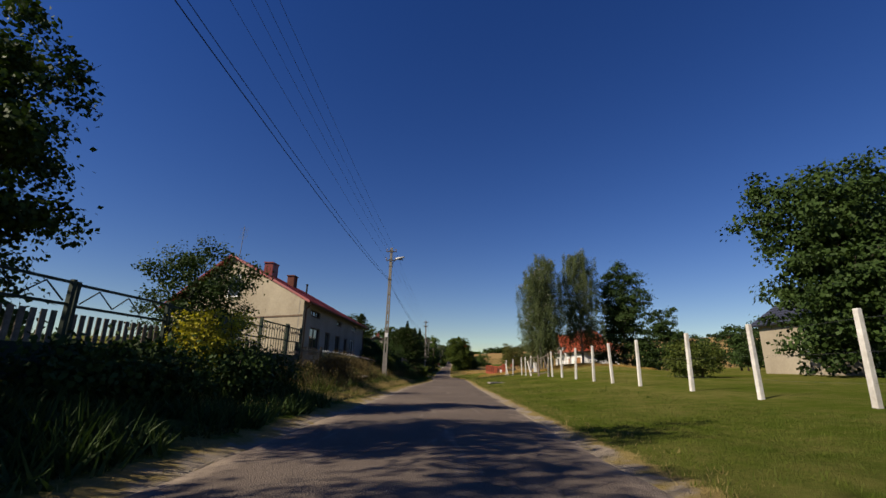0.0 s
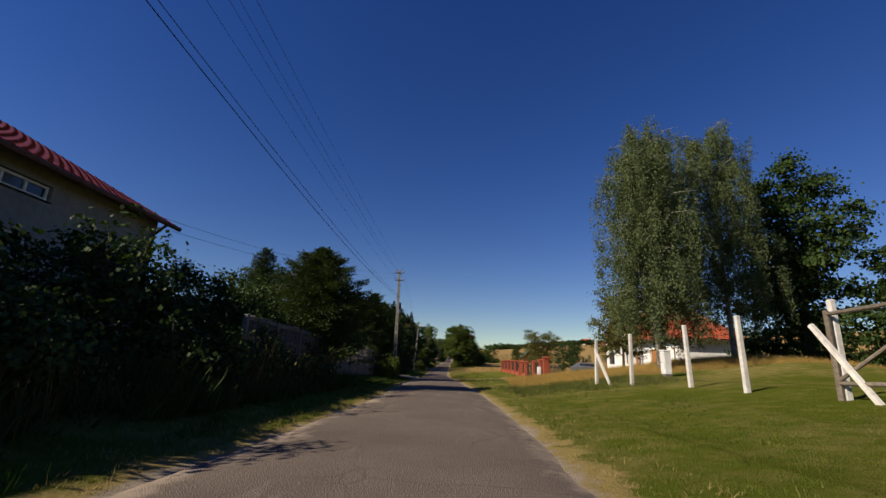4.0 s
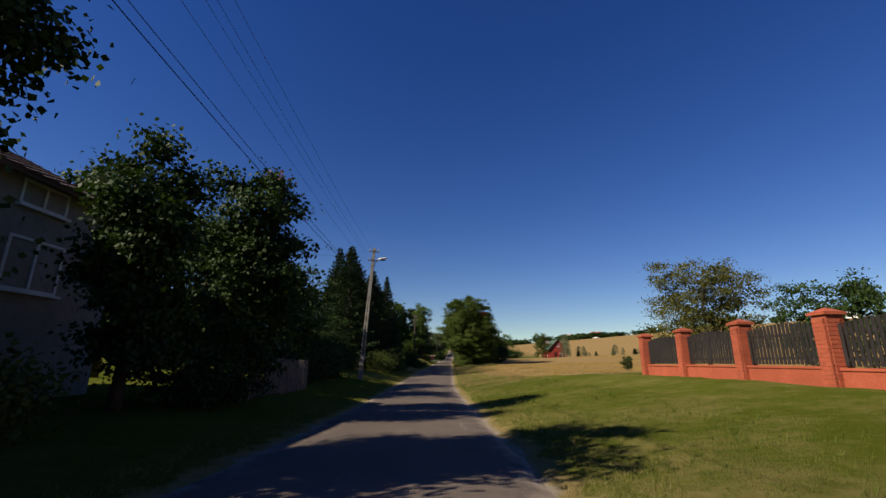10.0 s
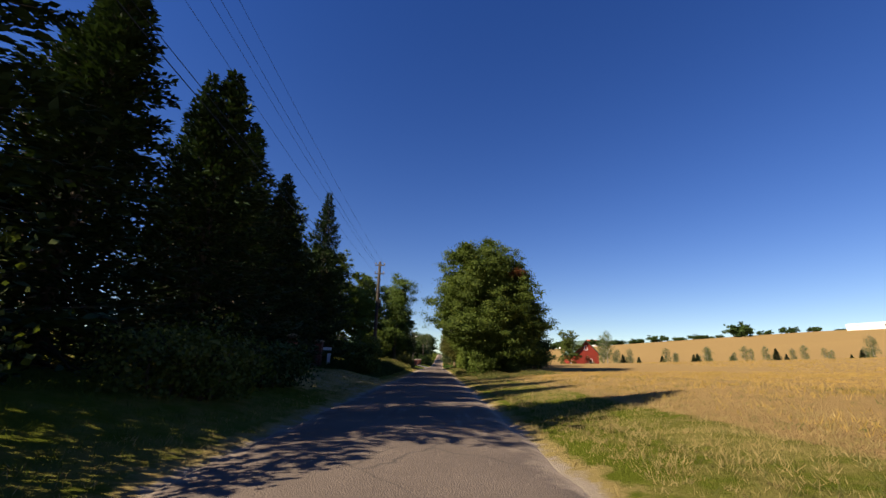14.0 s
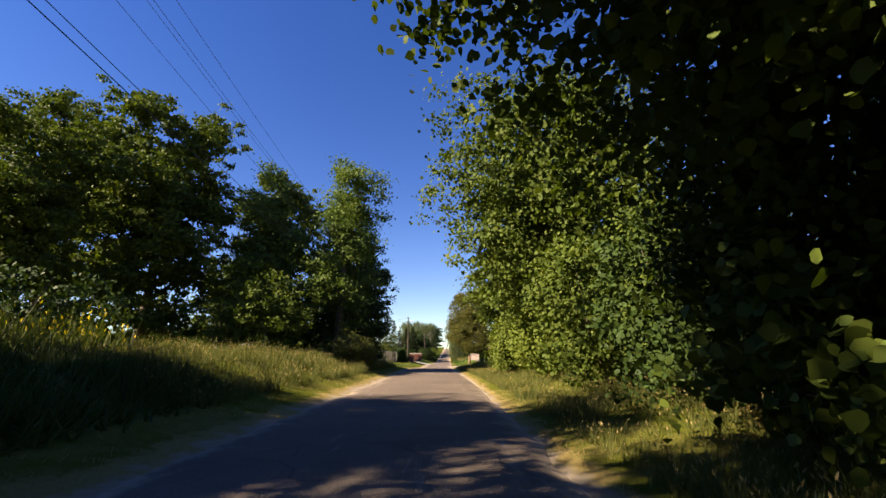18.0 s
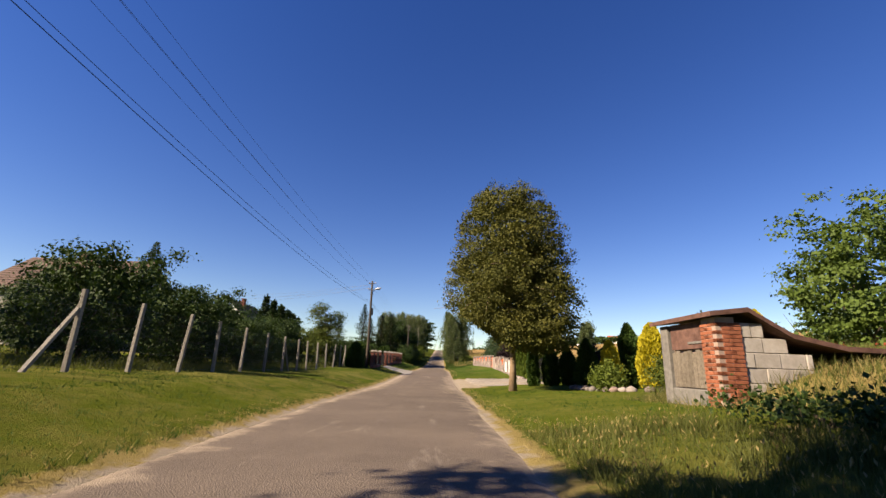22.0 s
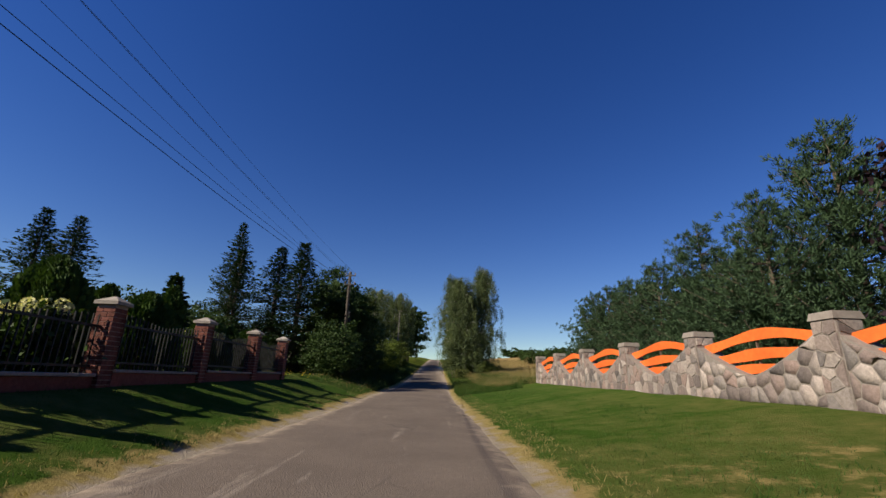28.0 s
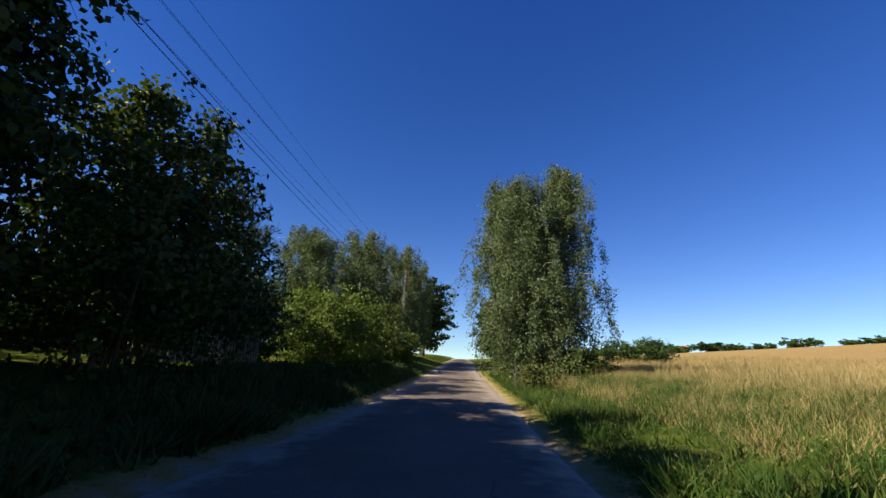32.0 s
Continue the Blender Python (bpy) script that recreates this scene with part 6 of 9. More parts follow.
broadleaf("hornbeam_tree", (25.4, 63.4), 15.2, 8.4, 40000, 0.2, M_DARKLEAF, "dark dense pointed tree beside the birches", base=0.6, nb=16, seed=6, shape=0.3, spread=0.36)
broadleaf("apple_tree", (14.2, 67.6), 6.6, 5.2, 20000, 0.105, M_LINDEN, "sparse old apple tree before the white house", base=1.5, seed=7, r=0.13)
birch("birch_tree", (5.3, 292.5), 13.2, 9.4, 200000, "weeping birch clump beside the lane", 11, 3, base=0.05, taper=0.75)
lf = conifer("larch_tree", (-5.5, 52.4), 5.6, 6.8, M_LARCH, "feathery dark green larch behind the concrete fence", 12, 1.5, 0.34, 3.0, 0.17, 0.024, 0.16, 0.45, power=0.55)
copy_thing(lf, pose(-5.05, 51.1, gz(-5.05, 51.1), 0, 0, 150) @ Matrix.Diagonal((0.8, 0.8, 0.97, 1)))
broadleaf("elder_tree", (-8.6, 7.0), 7.0, 3.3, 20000, 0.1, M_DARKLEAF, "dark leafy elder tree behind the fence", base=0.8, seed=2, cone=((0, 1.9), (3.4, 2.0), (5, 1.5), (6.4, 0.9), (7.2, 0.3)))
broadleaf("plum_tree", (-9.0, 14.6), 4.2, 3.8, 18000, 0.08, M_DARKLEAF, "low plum tree in the garden", base=0.4, seed=21)
broadleaf("plum_tree", (-10.5, 20.0), 2.6, 2.2, 4000, 0.09, M_BUSH, "thin plum tree before the cream gable", base=0.6, seed=22)
broadleaf("plum_tree", (-9.3, 49.0), 3.8, 3.6, 10000, 0.1, M_DARKLEAF, "small garden tree behind the house", base=0.6, seed=23)
broadleaf("maple_tree", (-17.4, 73.4), 9.4, 7.4, 44000, 0.15, M_DARKLEAF, "round dark tree in a garden", base=0.4, nb=18, seed=24, spread=0.26)

# larches and a round tree behind the second half of the concrete fence
larch = conifer("larch_tree", (-5.5, 72.4), 6.4, 5.0, M_LARCH, "tall feathery larch beside a driveway", 25, 1.2, 0.24, 2.2, 0.18, 0.024, 0.2, 0.5, power=0.5)
for k, (x, y, w, q) in enumerate(((-5.6, 67.7, 0.95, 1.0), (-6.3, 66.0, 0.85, 0.82), (-5.4, 70.2, 1.0, 0.88), (-8.2, 69.6, 1.2, 1.05), (-8.4, 74.0, 1.2, 1.1), (-12.9, 62.8, 0.8, 1.3), (-6.4, 75.2, 0.95, 0.98))):
    copy_thing(larch, pose(x, y, gz(x, y), 0, 0, 67 + 130 * k) @ Matrix.Diagonal((w, w, q, 1)))
bush("jasmine_bush", (-6.3, 64.5), 3.0, 3.0, 6.0, 11000, 0.1, M_DARKLEAF, "dark shrubs behind the concrete fence", seed=27)
bush("lilac_bush", (-3.75, 65.6), 1.5, 1.5, 3.2, 16000, 0.07, M_BRIGHT, "bright green bush in front of the concrete fence", seed=28)

# round the grey house
broadleaf("rowan_tree", (-5.5, 91.8), 6.4, 3.0, 24000, 0.11, M_DARKLEAF, "dense rowan before the grey house", base=1.2, nb=14, seed=30, extra_mat=M_RED, extra_share=0.01)
broadleaf("rowan_tree", (-6.2, 83.6), 6.6, 3.8, 30000, 0.11, M_DARKLEAF, "dense rowan at the front of the grey house", base=1.2, nb=14, seed=133)
broadleaf("rowan_tree", (-6.6, 89.0), 5.9, 2.6, 24000, 0.1, M_DARKLEAF, "taller rowan beside the grey house", base=0.8, seed=31)
broadleaf("walnut_tree", (-9.2, 96.8), 6.6, 4.8, 28000, 0.11, M_DARKLEAF, "tall garden tree with a forked crown", base=1.2, nb=13, seed=32)
broadleaf("walnut_tree", (-14.5, 98.0), 9.0, 6.4, 26000, 0.15, M_DARKLEAF, "tall dark tree behind a garden fence", base=1.2, nb=13, seed=132)
broadleaf("cherry_tree", (-8.7, 103.6), 6.0, 6.0, 24000, 0.11, M_DARKLEAF, "spreading cherry tree above a garden fence", base=1.0, seed=33)
bush("hedge_bush", (-6.2, 84.2), 1.3, 2.0, 4.0, 7000, 0.08, M_BUSH, "low bushes at a house front", seed=34)
bush("hedge_bush", (-6.0, 91.5), 1.6, 2.0, 5.0, 8000, 0.08, M_DARKLEAF, "dark hedge along a garden", seed=35)
dpl = broadleaf("plum_tree", (-10.2, 109.6), 5.0, 4.2, 12000, 0.11, M_DARKLEAF, "dense dark garden tree beside spruces", base=0.2, seed=36)
for x, y, s, r in ((-13.4, 109.0, 1.0, 90), (-8.6, 112.4, 0.8, 170), (-11.8, 113.2, 1.1, 260), (-16.6, 108.0, 1.05, 30), (-8.0, 107.6, 0.55, 310)):
    copy_thing(dpl, pose(x, y, gz(x, y), 0, 0, r) @ Matrix.Diagonal((s, s, s, 1)))

# row of spruces
spr = conifer("spruce_tree", (-9.35, 120.2), 11.6, 8.6, M_SPRUCE, "tall dark spruce with dense limbs", 13, 0.2, 0.34, 1.15, 0.26, 0.06, 0.14, 0.3, group="row of spruces")
spr2 = conifer("spruce_tree", (-9.8, 125.5), 11.0, 7.0, M_SPRUCE, "tall dark spruce with dense limbs", 14, 0.2, 0.34, 1.15, 0.26, 0.06, 0.14, 0.3, group="row of spruces")
# Back copies from y 128 on are unseen, added to shade the lane.
for k, (x, y, s, w) in enumerate(((-12.9, 118.6, 0.52, 0.62), (-15.5, 121.5, 0.66, 0.8), (-11.6, 122.6, 0.86, 0.9), (-8.9, 129.8, 0.96, 0.9), (-9.6, 133.6, 1.0, 0.95), (-9.4, 137.6, 0.9, 0.85), (-9.8, 141.6, 0.76, 0.5), (-12.5, 128.0, 1.15, 0.9), (-13.0, 135.0, 1.35, 0.95), (-9.9, 148.3, 1.18, 0.78), (-10.8, 146.4, 0.8, 0.66), (-12.0, 141.0, 0.85, 0.8), (-10.4, 144.6, 0.68, 0.6), (-13.4, 138.4, 1.05, 0.95), (-13.4, 143.0, 1.1, 0.9), (-13.8, 145.8, 0.95, 0.8))):
    src = spr if k % 2 else spr2
    copy_thing(src, pose(x, y, gz(x, y) - 0.05, 0, 0, k * 77) @ Matrix.Diagonal((w, w, s, 1)))
young = conifer("spruce_tree", (-14.5, 112.5), 5.0, 3.2, M_SPRUCE, "young dark green garden spruce", 15, 0.1, 0.25, 0.6, 0.26, 0.075, 0.14, 0.22)
for k, (x, y, s) in enumerate(((-17.5, 113.5, 1.1), (-20.5, 115.0, 1.0), (-23.5, 113.0, 1.15), (-12.8, 114.3, 0.9), (-7.0, 121.0, 0.45), (-8.2, 116.8, 0.55))):
    copy_thing(young, pose(x, y, gz(x, y), 0, 0, k * 61) @ Matrix.Diagonal((s, s, s, 1)))
bush("rose_bush", (-5.7, 118.4), 1.9, 2.6, 3.4, 10000, 0.07, M_BUSH, "rounded rose bush with yellowing leaves at a lawn edge", seed=40)
bush("rose_bush", (-5.3, 123.0), 1.4, 2.4, 3.6, 7000, 0.07, M_BUSH, "low bush under the spruces", seed=41)
bush("rose_bush", (-5.2, 127.0), 1.1, 2.2, 3.6, 6000, 0.07, M_DARKLEAF, "low dark bush under the spruces", seed=42)
bush("hazel_bush", (-5.3, 141.6), 2.4, 2.6, 3.0, 10000, 0.1, M_BUSH, "leafy hazel bush beside a pole", seed=43)
broadleaf("maple_tree", (-15.6, 150.5), 13.2, 9.0, 44000, 0.16, M_MAPLE, "tall sunlit maple behind spruces", base=1.5, nb=18, seed=44, spread=0.26, core=0.34)
broadleaf("ash_tree", (-10.3, 151.8), 9.2, 4.6, 36000, 0.11, M_DARKLEAF, "dark tree behind a pole", base=0.5, seed=45, core=0.34)

# wild stretch on the left
mpl = broadleaf("maple_tree", (-16.2, 173.6), 14.6, 9.0, 90000, 0.15, M_MAPLE, "tall round-topped maple behind acacias", base=1.2, nb=18, seed=46, spread=0.16, core=0.34, per=120)
for x, y, s, r in ((-12.2, 181.0, 0.88, 40), (-23.2, 174.6, 1.0, 90), (-24.0, 196.0, 0.7, 200), (-33.0, 176.0, 0.95, 310), (-18.6, 168.0, 0.72, 150)):
    copy_thing(mpl, pose(x, y, gz(x, y), 0, 0, r) @ Matrix.Diagonal((s, s, s, 1)))
broadleaf("acacia_tree", (-11.0, 175.8), 11.4, 5.0, 22000, 0.13, M_ACACIA, "airy acacia with feathery leaves", base=2.6, nb=12, seed=47, spread=0.3, fill=0.15)
broadleaf("acacia_tree", (-6.3, 176.0), 12.2, 5.4, 28000, 0.13, M_ACACIA, "airy acacia leaning to the lane", base=2.4, nb=13, seed=48, spread=0.3, fill=0.15)
broadleaf("maple_tree", (-8.3, 185.7), 12.0, 6.4, 44000, 0.13, M_DARKLEAF, "large dark maple beside the verge", base=1.9, nb=16, seed=49, r=0.18, lobed=6)
bush("elder_bush", (-5.9, 178.5), 4.6, 3.4, 5.0, 16000, 0.11, M_DARKLEAF, "dark elder thicket beside the lane", seed=50)
bush("elder_bush", (-9.6, 171.0), 4.6, 5.0, 5.0, 14000, 0.13, M_MAPLE, "maple scrub on the bank", seed=51)
bush("elder_bush", (-10.6, 158.5), 2.4, 4.0, 7.0, 12000, 0.1, M_DARKLEAF, "dark scrub on the bank", seed=52)

# right hand: scrub beyond the maples
bush("maple_scrub", (4.1, 160.0), 4.6, 3.6, 5.5, 30000, 0.1, M_MAPLE, "bright maple scrub beside the lane", seed=53, lobed=True, spread=0.2)
bush("maple_scrub", (4.0, 165.5), 3.2, 3.4, 5.5, 26000, 0.1, M_BRIGHT, "bright hazel scrub beside the lane", seed=54, lobed=6, spread=0.2)
bush("maple_scrub", (3.5, 171.0), 2.8, 3.2, 6.0, 24000, 0.1, M_BRIGHT, "bright hazel scrub beside the lane", seed=55, lobed=6, spread=0.2)
broadleaf("maple_tree", (3.7, 164.2), 9.8, 8.6, 90000, 0.1, M_MAPLE, "maple with large leaves over the verge", base=2.2, nb=18, core=0.16, seed=56, lobed=True, ratio=0.5)
broadleaf("maple_tree", (4.2, 172.6), 7.6, 6.6, 64000, 0.095, M_MAPLE, "maple growing above the roadside scrub", base=1.6, nb=12, seed=57, lobed=6, ratio=0.5)
broadleaf("acacia_tree", (6.1, 180.9), 9.6, 5.8, 30000, 0.1, M_ACACIA, "tall acacia with a pale leaning trunk", base=2.4, nb=14, seed=59, bark=M_TANBARK, fill=0.12, r=0.14, lean=(-0.5, 0), skirt=0.3)
broadleaf("walnut_tree", (15.8, 204.5), 7.4, 6.4, 20000, 0.13, M_ACACIA, "light green young walnut beside a red cabin", base=1.0, seed=60)
broadleaf("ash_tree", (27.0, 205.5), 7.6, 5.0, 18000, 0.13, M_BUSH, "dense round tree beside a field", base=0.6, seed=61)

# gardens on the right
hedge = thuja("thuja", (5.55, 214.3), 2.45, 0.62, 8000, M_THUJA, "clipped dark thuja hedge plant", 62, "dark thuja hedge")
for k in range(4):
    copy_thing(hedge, pose(6.6 + k * 0.95, 214.4 - 0.25 * k, gz(6.6 + k * 0.95, 214.2), 0, 0, 60 * k) @ Matrix.Diagonal((1.35, 1.35, 0.84, 1)))
thuja("thuja", (6.9, 209.2), 2.3, 0.9, 5000, M_THUJA, "narrow dark thuja in a flower bed", 63)
thuja("golden_thuja", (7.6, 208.2), 2.1, 0.9, 5000, M_YELLOW, "golden yellow thuja in a flower bed", 64)
thuja("thuja", (8.6, 208.5), 2.95, 0.9, 8000, M_THUJA, "tall green thuja column in a garden", 65)
thuja("golden_thuja", (8.8, 206.7), 2.75, 1.2, 8000, M_YELLOW, "golden yellow thuja in a garden", 66)
thuja("golden_thuja", (12.5, 205.6), 3.2, 1.5, 7000, M_YELLOW, "golden yellow thuja in a garden", 67)
conifer("blue_spruce", (11.0, 206.6), 3.2, 1.8, M_BLUESPRUCE, "small blue-grey spruce in a garden", 68, 0.1, 0.2, 0.9, 0.16, 0.04)
bush("barberry_bush", (7.5, 210.2), 2.1, 0.9, 0.9, 6000, 0.07, M_PURPLE, "dark purple barberry bush in a flower bed", seed=69)
bush("rose_bush", (7.0, 207.0), 1.3, 1.2, 2.2, 5000, 0.08, M_BRIGHT, "light green shrub in a flower bed", seed=70)
bush("flower_bush", (7.6, 202.6), 1.1, 1.6, 2.6, 4000, 0.07, M_BUSH, "garden perennials in a flower bed", "flowers", seed=71)
bush("flower_bush", (7.9, 202.4), 1.2, 1.2, 2.2, 160, 0.09, M_ORANGEFLOWER, "orange and white blooms in a flower bed", "flowers", seed=72)

hdg = thuja("thuja", (7.9, 225.0), 2.3, 0.95, 7000, M_FRESHTHUJA, "young green thuja in a hedge row", 73, "thuja hedge row", spire=True)
for k in range(1, 9):
    copy_thing(hdg, pose(7.9 - 0.02 * k, 225.0 + k * 0.72, gz(7.9, 225 + k * 0.72), 0, 0, 47 * k) @ Matrix.Diagonal((1, 1, (0.9, 1.06, 0.84, 1.04, 0.88, 1.1, 0.82, 0.9)[k - 1], 1)))
broadleaf("copper_beech", (11.9, 243.0), 7.6, 6.2, 30000, 0.13, M_PURPLE, "dark purple copper beech behind the stone wall", base=0.8, nb=14, seed=74)
broadleaf("copper_beech", (9.8, 246.4), 4.6, 2.8, 18000, 0.13, M_PURPLE, "smaller purple tree behind the stone wall", base=0.6, seed=75)
broadleaf("apple_tree", (11.3, 237.0), 4.9, 4.2, 16000, 0.11, M_BUSH, "round green garden tree behind a hedge", base=0.5, seed=76)
pn = pine("pine_tree", (12.6, 251.4), 8.0, 6.2, 34000, "dense young pine behind the stone wall", 77, group="young pines")
for k, (x, y, s) in enumerate(((10.1, 254.4, 0.7), (12.8, 255.6, 0.66), (10.0, 257.2, 0.62), (10.1, 260.0, 0.6), (12.4, 258.8, 0.6), (12.2, 262.4, 0.68), (10.2, 262.8, 0.62), (10.4, 265.6, 0.64), (12.6, 266.4, 0.74), (16.0, 264.0, 0.66), (16.5, 257.0, 0.68), (10.2, 251.6, 0.7))):
    copy_thing(pn, pose(x, y, gz(x, y), 0, 0, 53 * k) @ Matrix.Diagonal((s, s, s, 1)))
birch("birch_tree", (15.4, 232.6), 5.2, 1.2, 42000, "slender young birch behind a gate", 78, 1)

gd = bush("garden_hedge", (10.2, 221.0), 1.75, 1.5, 5.0, 9000, 0.08, M_BUSH, "rough garden hedge behind the iron gate", "hedge", seed=260, group="hedge behind the gate", top_noise=0.3)
for x, y, q in ((10.6, 225.6, 1.0), (11.2, 217.0, 1.1), (13.2, 229.0, 0.9)):
    copy_thing(gd, pose(x, y, gz(x, y), 0, 0, 180) @ Matrix.Diagonal((1.1, 1, q, 1)))

# left gardens from the wire fence on
ob1 = broadleaf("cherry_tree", (-12.4, 204.0), 4.2, 5.0, 16000, 0.1, M_DARKLEAF, "bushy orchard tree behind a wire fence", base=0.3, seed=80)
for k, (x, y, s) in enumerate(((-11.6, 208.5, 0.85), (-13.0, 213.0, 0.95), (-11.4, 217.0, 0.7), (-15.0, 209.0, 1.1), (-16.5, 200.5, 0.9), (-13.5, 226.0, 0.9), (-11.5, 229.5, 0.75))):
    copy_thing(ob1, pose(x, y, gz(x, y), 0, 0, 83 * k) @ Matrix.Diagonal((s, s, s, 1)))
broadleaf("pear_tree", (-9.9, 226.0), 5.2, 3.6, 16000, 0.09, M_BUSH, "upright pear tree behind a wire fence", base=0.6, seed=81, shape=0.45)
conifer("larch_tree", (-29.0, 231.5), 11.0, 6.6, M_LARCH, "garden larch behind orchard trees", 82, 0.6, 0.1, 0.7, 0.24, 0.05, 0.3, 0.3)
for k in range(11):
    x, y = -14.5 - 1.1 * (k % 3) - 0.35 * k, 229.0 + k * 1.7
    s = 0.95 + 0.12 * (k % 3)
    copy_thing(young, pose(x, y, gz(x, y), 0, 0, k * 97) @ Matrix.Diagonal((s * 0.9, s * 0.9, s * 1.05, 1)))
col = thuja("thuja", (-7.2, 228.2), 2.3, 1.5, 9000, M_THUJA, "dark rounded thuja behind the brick fence", 84, "thujas behind the brick fence")
for k, y in enumerate((230.6, 233.4, 243.0, 245.8, 248.6, 251.4, 254.4, 257.6)):
    x = -7.1 + 0.02 * (y - 230)
    copy_thing(col, pose(x, y, gz(x, y), 0, 0, 71 * k) @ Matrix.Diagonal((0.95, 0.95, (0.95, 0.9, 0.8, 0.95, 1.0, 0.9, 0.8, 0.75)[k], 1)))
bush("hydrangea", (-6.8, 244.4), 1.5, 1.3, 1.4, 2500, 0.1, M_DARKLEAF, "hydrangea with pale yellow flower heads", "flowers", seed=85)
big1 = conifer("spruce_tree", (-13.4, 270.3), 10.3, 5.6, M_SPRUCE, "tall ragged spruce beside a thicket", 86, 0.3, 0.3, 0.8, 0.24, 0.055, 0.14, 0.6)
copy_thing(big1, pose(-8.0, 268.1, gz(-8.0, 268.1), 0, 0, 120) @ Matrix.Diagonal((1.25, 1.25, 0.82, 1)))
copy_thing(big1, pose(-9.8, 268.9, gz(-9.8, 268.9), 0, 0, 60) @ Matrix.Diagonal((1.25, 1.25, 0.8, 1)))
copy_thing(big1, pose(-11.6, 267.0, gz(-11.6, 267), 0, 0, 240) @ Matrix.Diagonal((0.9, 0.9, 0.72, 1)))
copy_thing(big1, pose(-15.5, 259.0, gz(-15.5, 259), 0, 0, 20) @ Matrix.Diagonal((0.9, 0.9, 0.62, 1)))
copy_thing(big1, pose(-18.0, 260.0, gz(-18, 260), 0, 0, 200) @ Matrix.Diagonal((0.9, 0.9, 0.68, 1)))
bush("thicket", (-4.95, 265.6), 3.7, 4.2, 4.0, 24000, 0.085, M_DARKLEAF, "leafy thicket round a pole beside the lane", seed=87)
bush("thicket", (-5.7, 271.2), 5.0, 4.4, 5.0, 24000, 0.09, M_BUSH, "tall leafy thicket beside the lane", seed=88)
bush("thicket", (-4.9, 275.0), 4.4, 3.6, 6.0, 24000, 0.09, M_DARKLEAF, "dark thicket beside the lane", seed=89)
broadleaf("elder_tree", (-6.6, 272.5), 7.6, 5.0, 22000, 0.13, M_DARKLEAF, "dark elder above a picket fence", base=1.2, seed=90)
broadleaf("elder_tree", (-6.2, 276.5), 6.0, 4.2, 16000, 0.12, M_BUSH, "elder with reddish shoots above a picket fence", base=1.0, seed=91)
broadleaf("elder_tree", (-4.6, 270.4), 5.6, 3.2, 22000, 0.1, M_DARKLEAF, "elder with a dense top beside a pole", base=1.6, seed=172, lobed=6)
pine("pine_tree", (-6.4, 280.5), 5.6, 4.4, 14000, "low spreading pine beside the lane", 92)
bush("thicket", (-4.7, 285.0), 3.4, 3.6, 6.0, 22000, 0.1, M_BRIGHT, "yellowing hazel thicket beside the lane", seed=93)
bush("thicket", (-4.0, 290.0), 3.4, 3.4, 7.0, 16000, 0.11, M_BUSH, "leafy thicket beside the lane", seed=94)
bush("thicket", (-3.4, 298.0), 3.2, 3.2, 8.0, 14000, 0.12, M_BUSH, "leafy thicket beside the lane", seed=95)
b3 = birch("birch_tree", (-7.6, 304.0), 10.4, 7.0, 30000, "tall birch in a roadside wood", 96, 1, base=0.5)
for k, (x, y, s) in enumerate(((-5.2, 311.0, 1.05), (-9.5, 314.0, 1.1), (-4.5, 319.0, 1.05), (-11.0, 300.0, 0.9), (-13.0, 308.0, 1.05))):
    copy_thing(b3, pose(x, y, gz(x, y), 0, 0, 77 * k) @ Matrix.Diagonal((s, s, s, 1)))
dk = broadleaf("oak_tree", (-3.4, 327.0), 10.5, 8.0, 11000, 0.27, M_DARKLEAF, "dark oak that arches over the lane", base=1.0, seed=97, spread=0.3)
for k, (x, y, s) in enumerate(((-4.5, 338.0, 1.0), (6.8, 330.0, 0.8), (7.5, 341.0, 0.9), (-5.0, 350.0, 1.0), (9.0, 352.0, 0.9))):
    copy_thing(dk, pose(x, y, gz(x, y), 0, 0, 77 * k) @ Matrix.Diagonal((s, s, s, 1)))
bush("thicket", (7.6, 291.5), 1.6, 3.0, 4.0, 8000, 0.1, M_BUSH, "low scrub under a birch", seed=98)
bush("thicket", (3.4, 285.2), 1.3, 2.2, 3.0, 6000, 0.09, M_WEED, "rank weeds under a birch", seed=99)
bush("hawthorn_bush", (22.0, 318.0), 3.2, 8.0, 6.0, 14000, 0.16, M_DARKLEAF, "wide hawthorn thicket at the edge of a field", seed=100, spread=0.25)

# right hand before the white house and on the fields
broadleaf("apple_tree", (16.0, 107.0), 6.9, 6.8, 28000, 0.1, M_LINDEN, "sparse old apple tree behind the brick fence", base=1.6, seed=101, r=0.14, per=90, spread=0.28)
broadleaf("plum_tree", (19.5, 101.5), 4.6, 5.0, 14000, 0.11, M_DARKLEAF, "dense plum tree behind the brick fence", base=0.6, seed=102)
broadleaf("apple_tree", (29.5, 60.0), 8.4, 5.6, 14000, 0.18, M_DARKLEAF, "round tree at the back of a lawn", base=0.8, seed=103)
rt = broadleaf("plum_tree", (36.0, 66.0), 5.6, 5.0, 6000, 0.2, M_DARKLEAF, "small tree at the edge of a field", base=0.5, seed=104, spread=0.3)
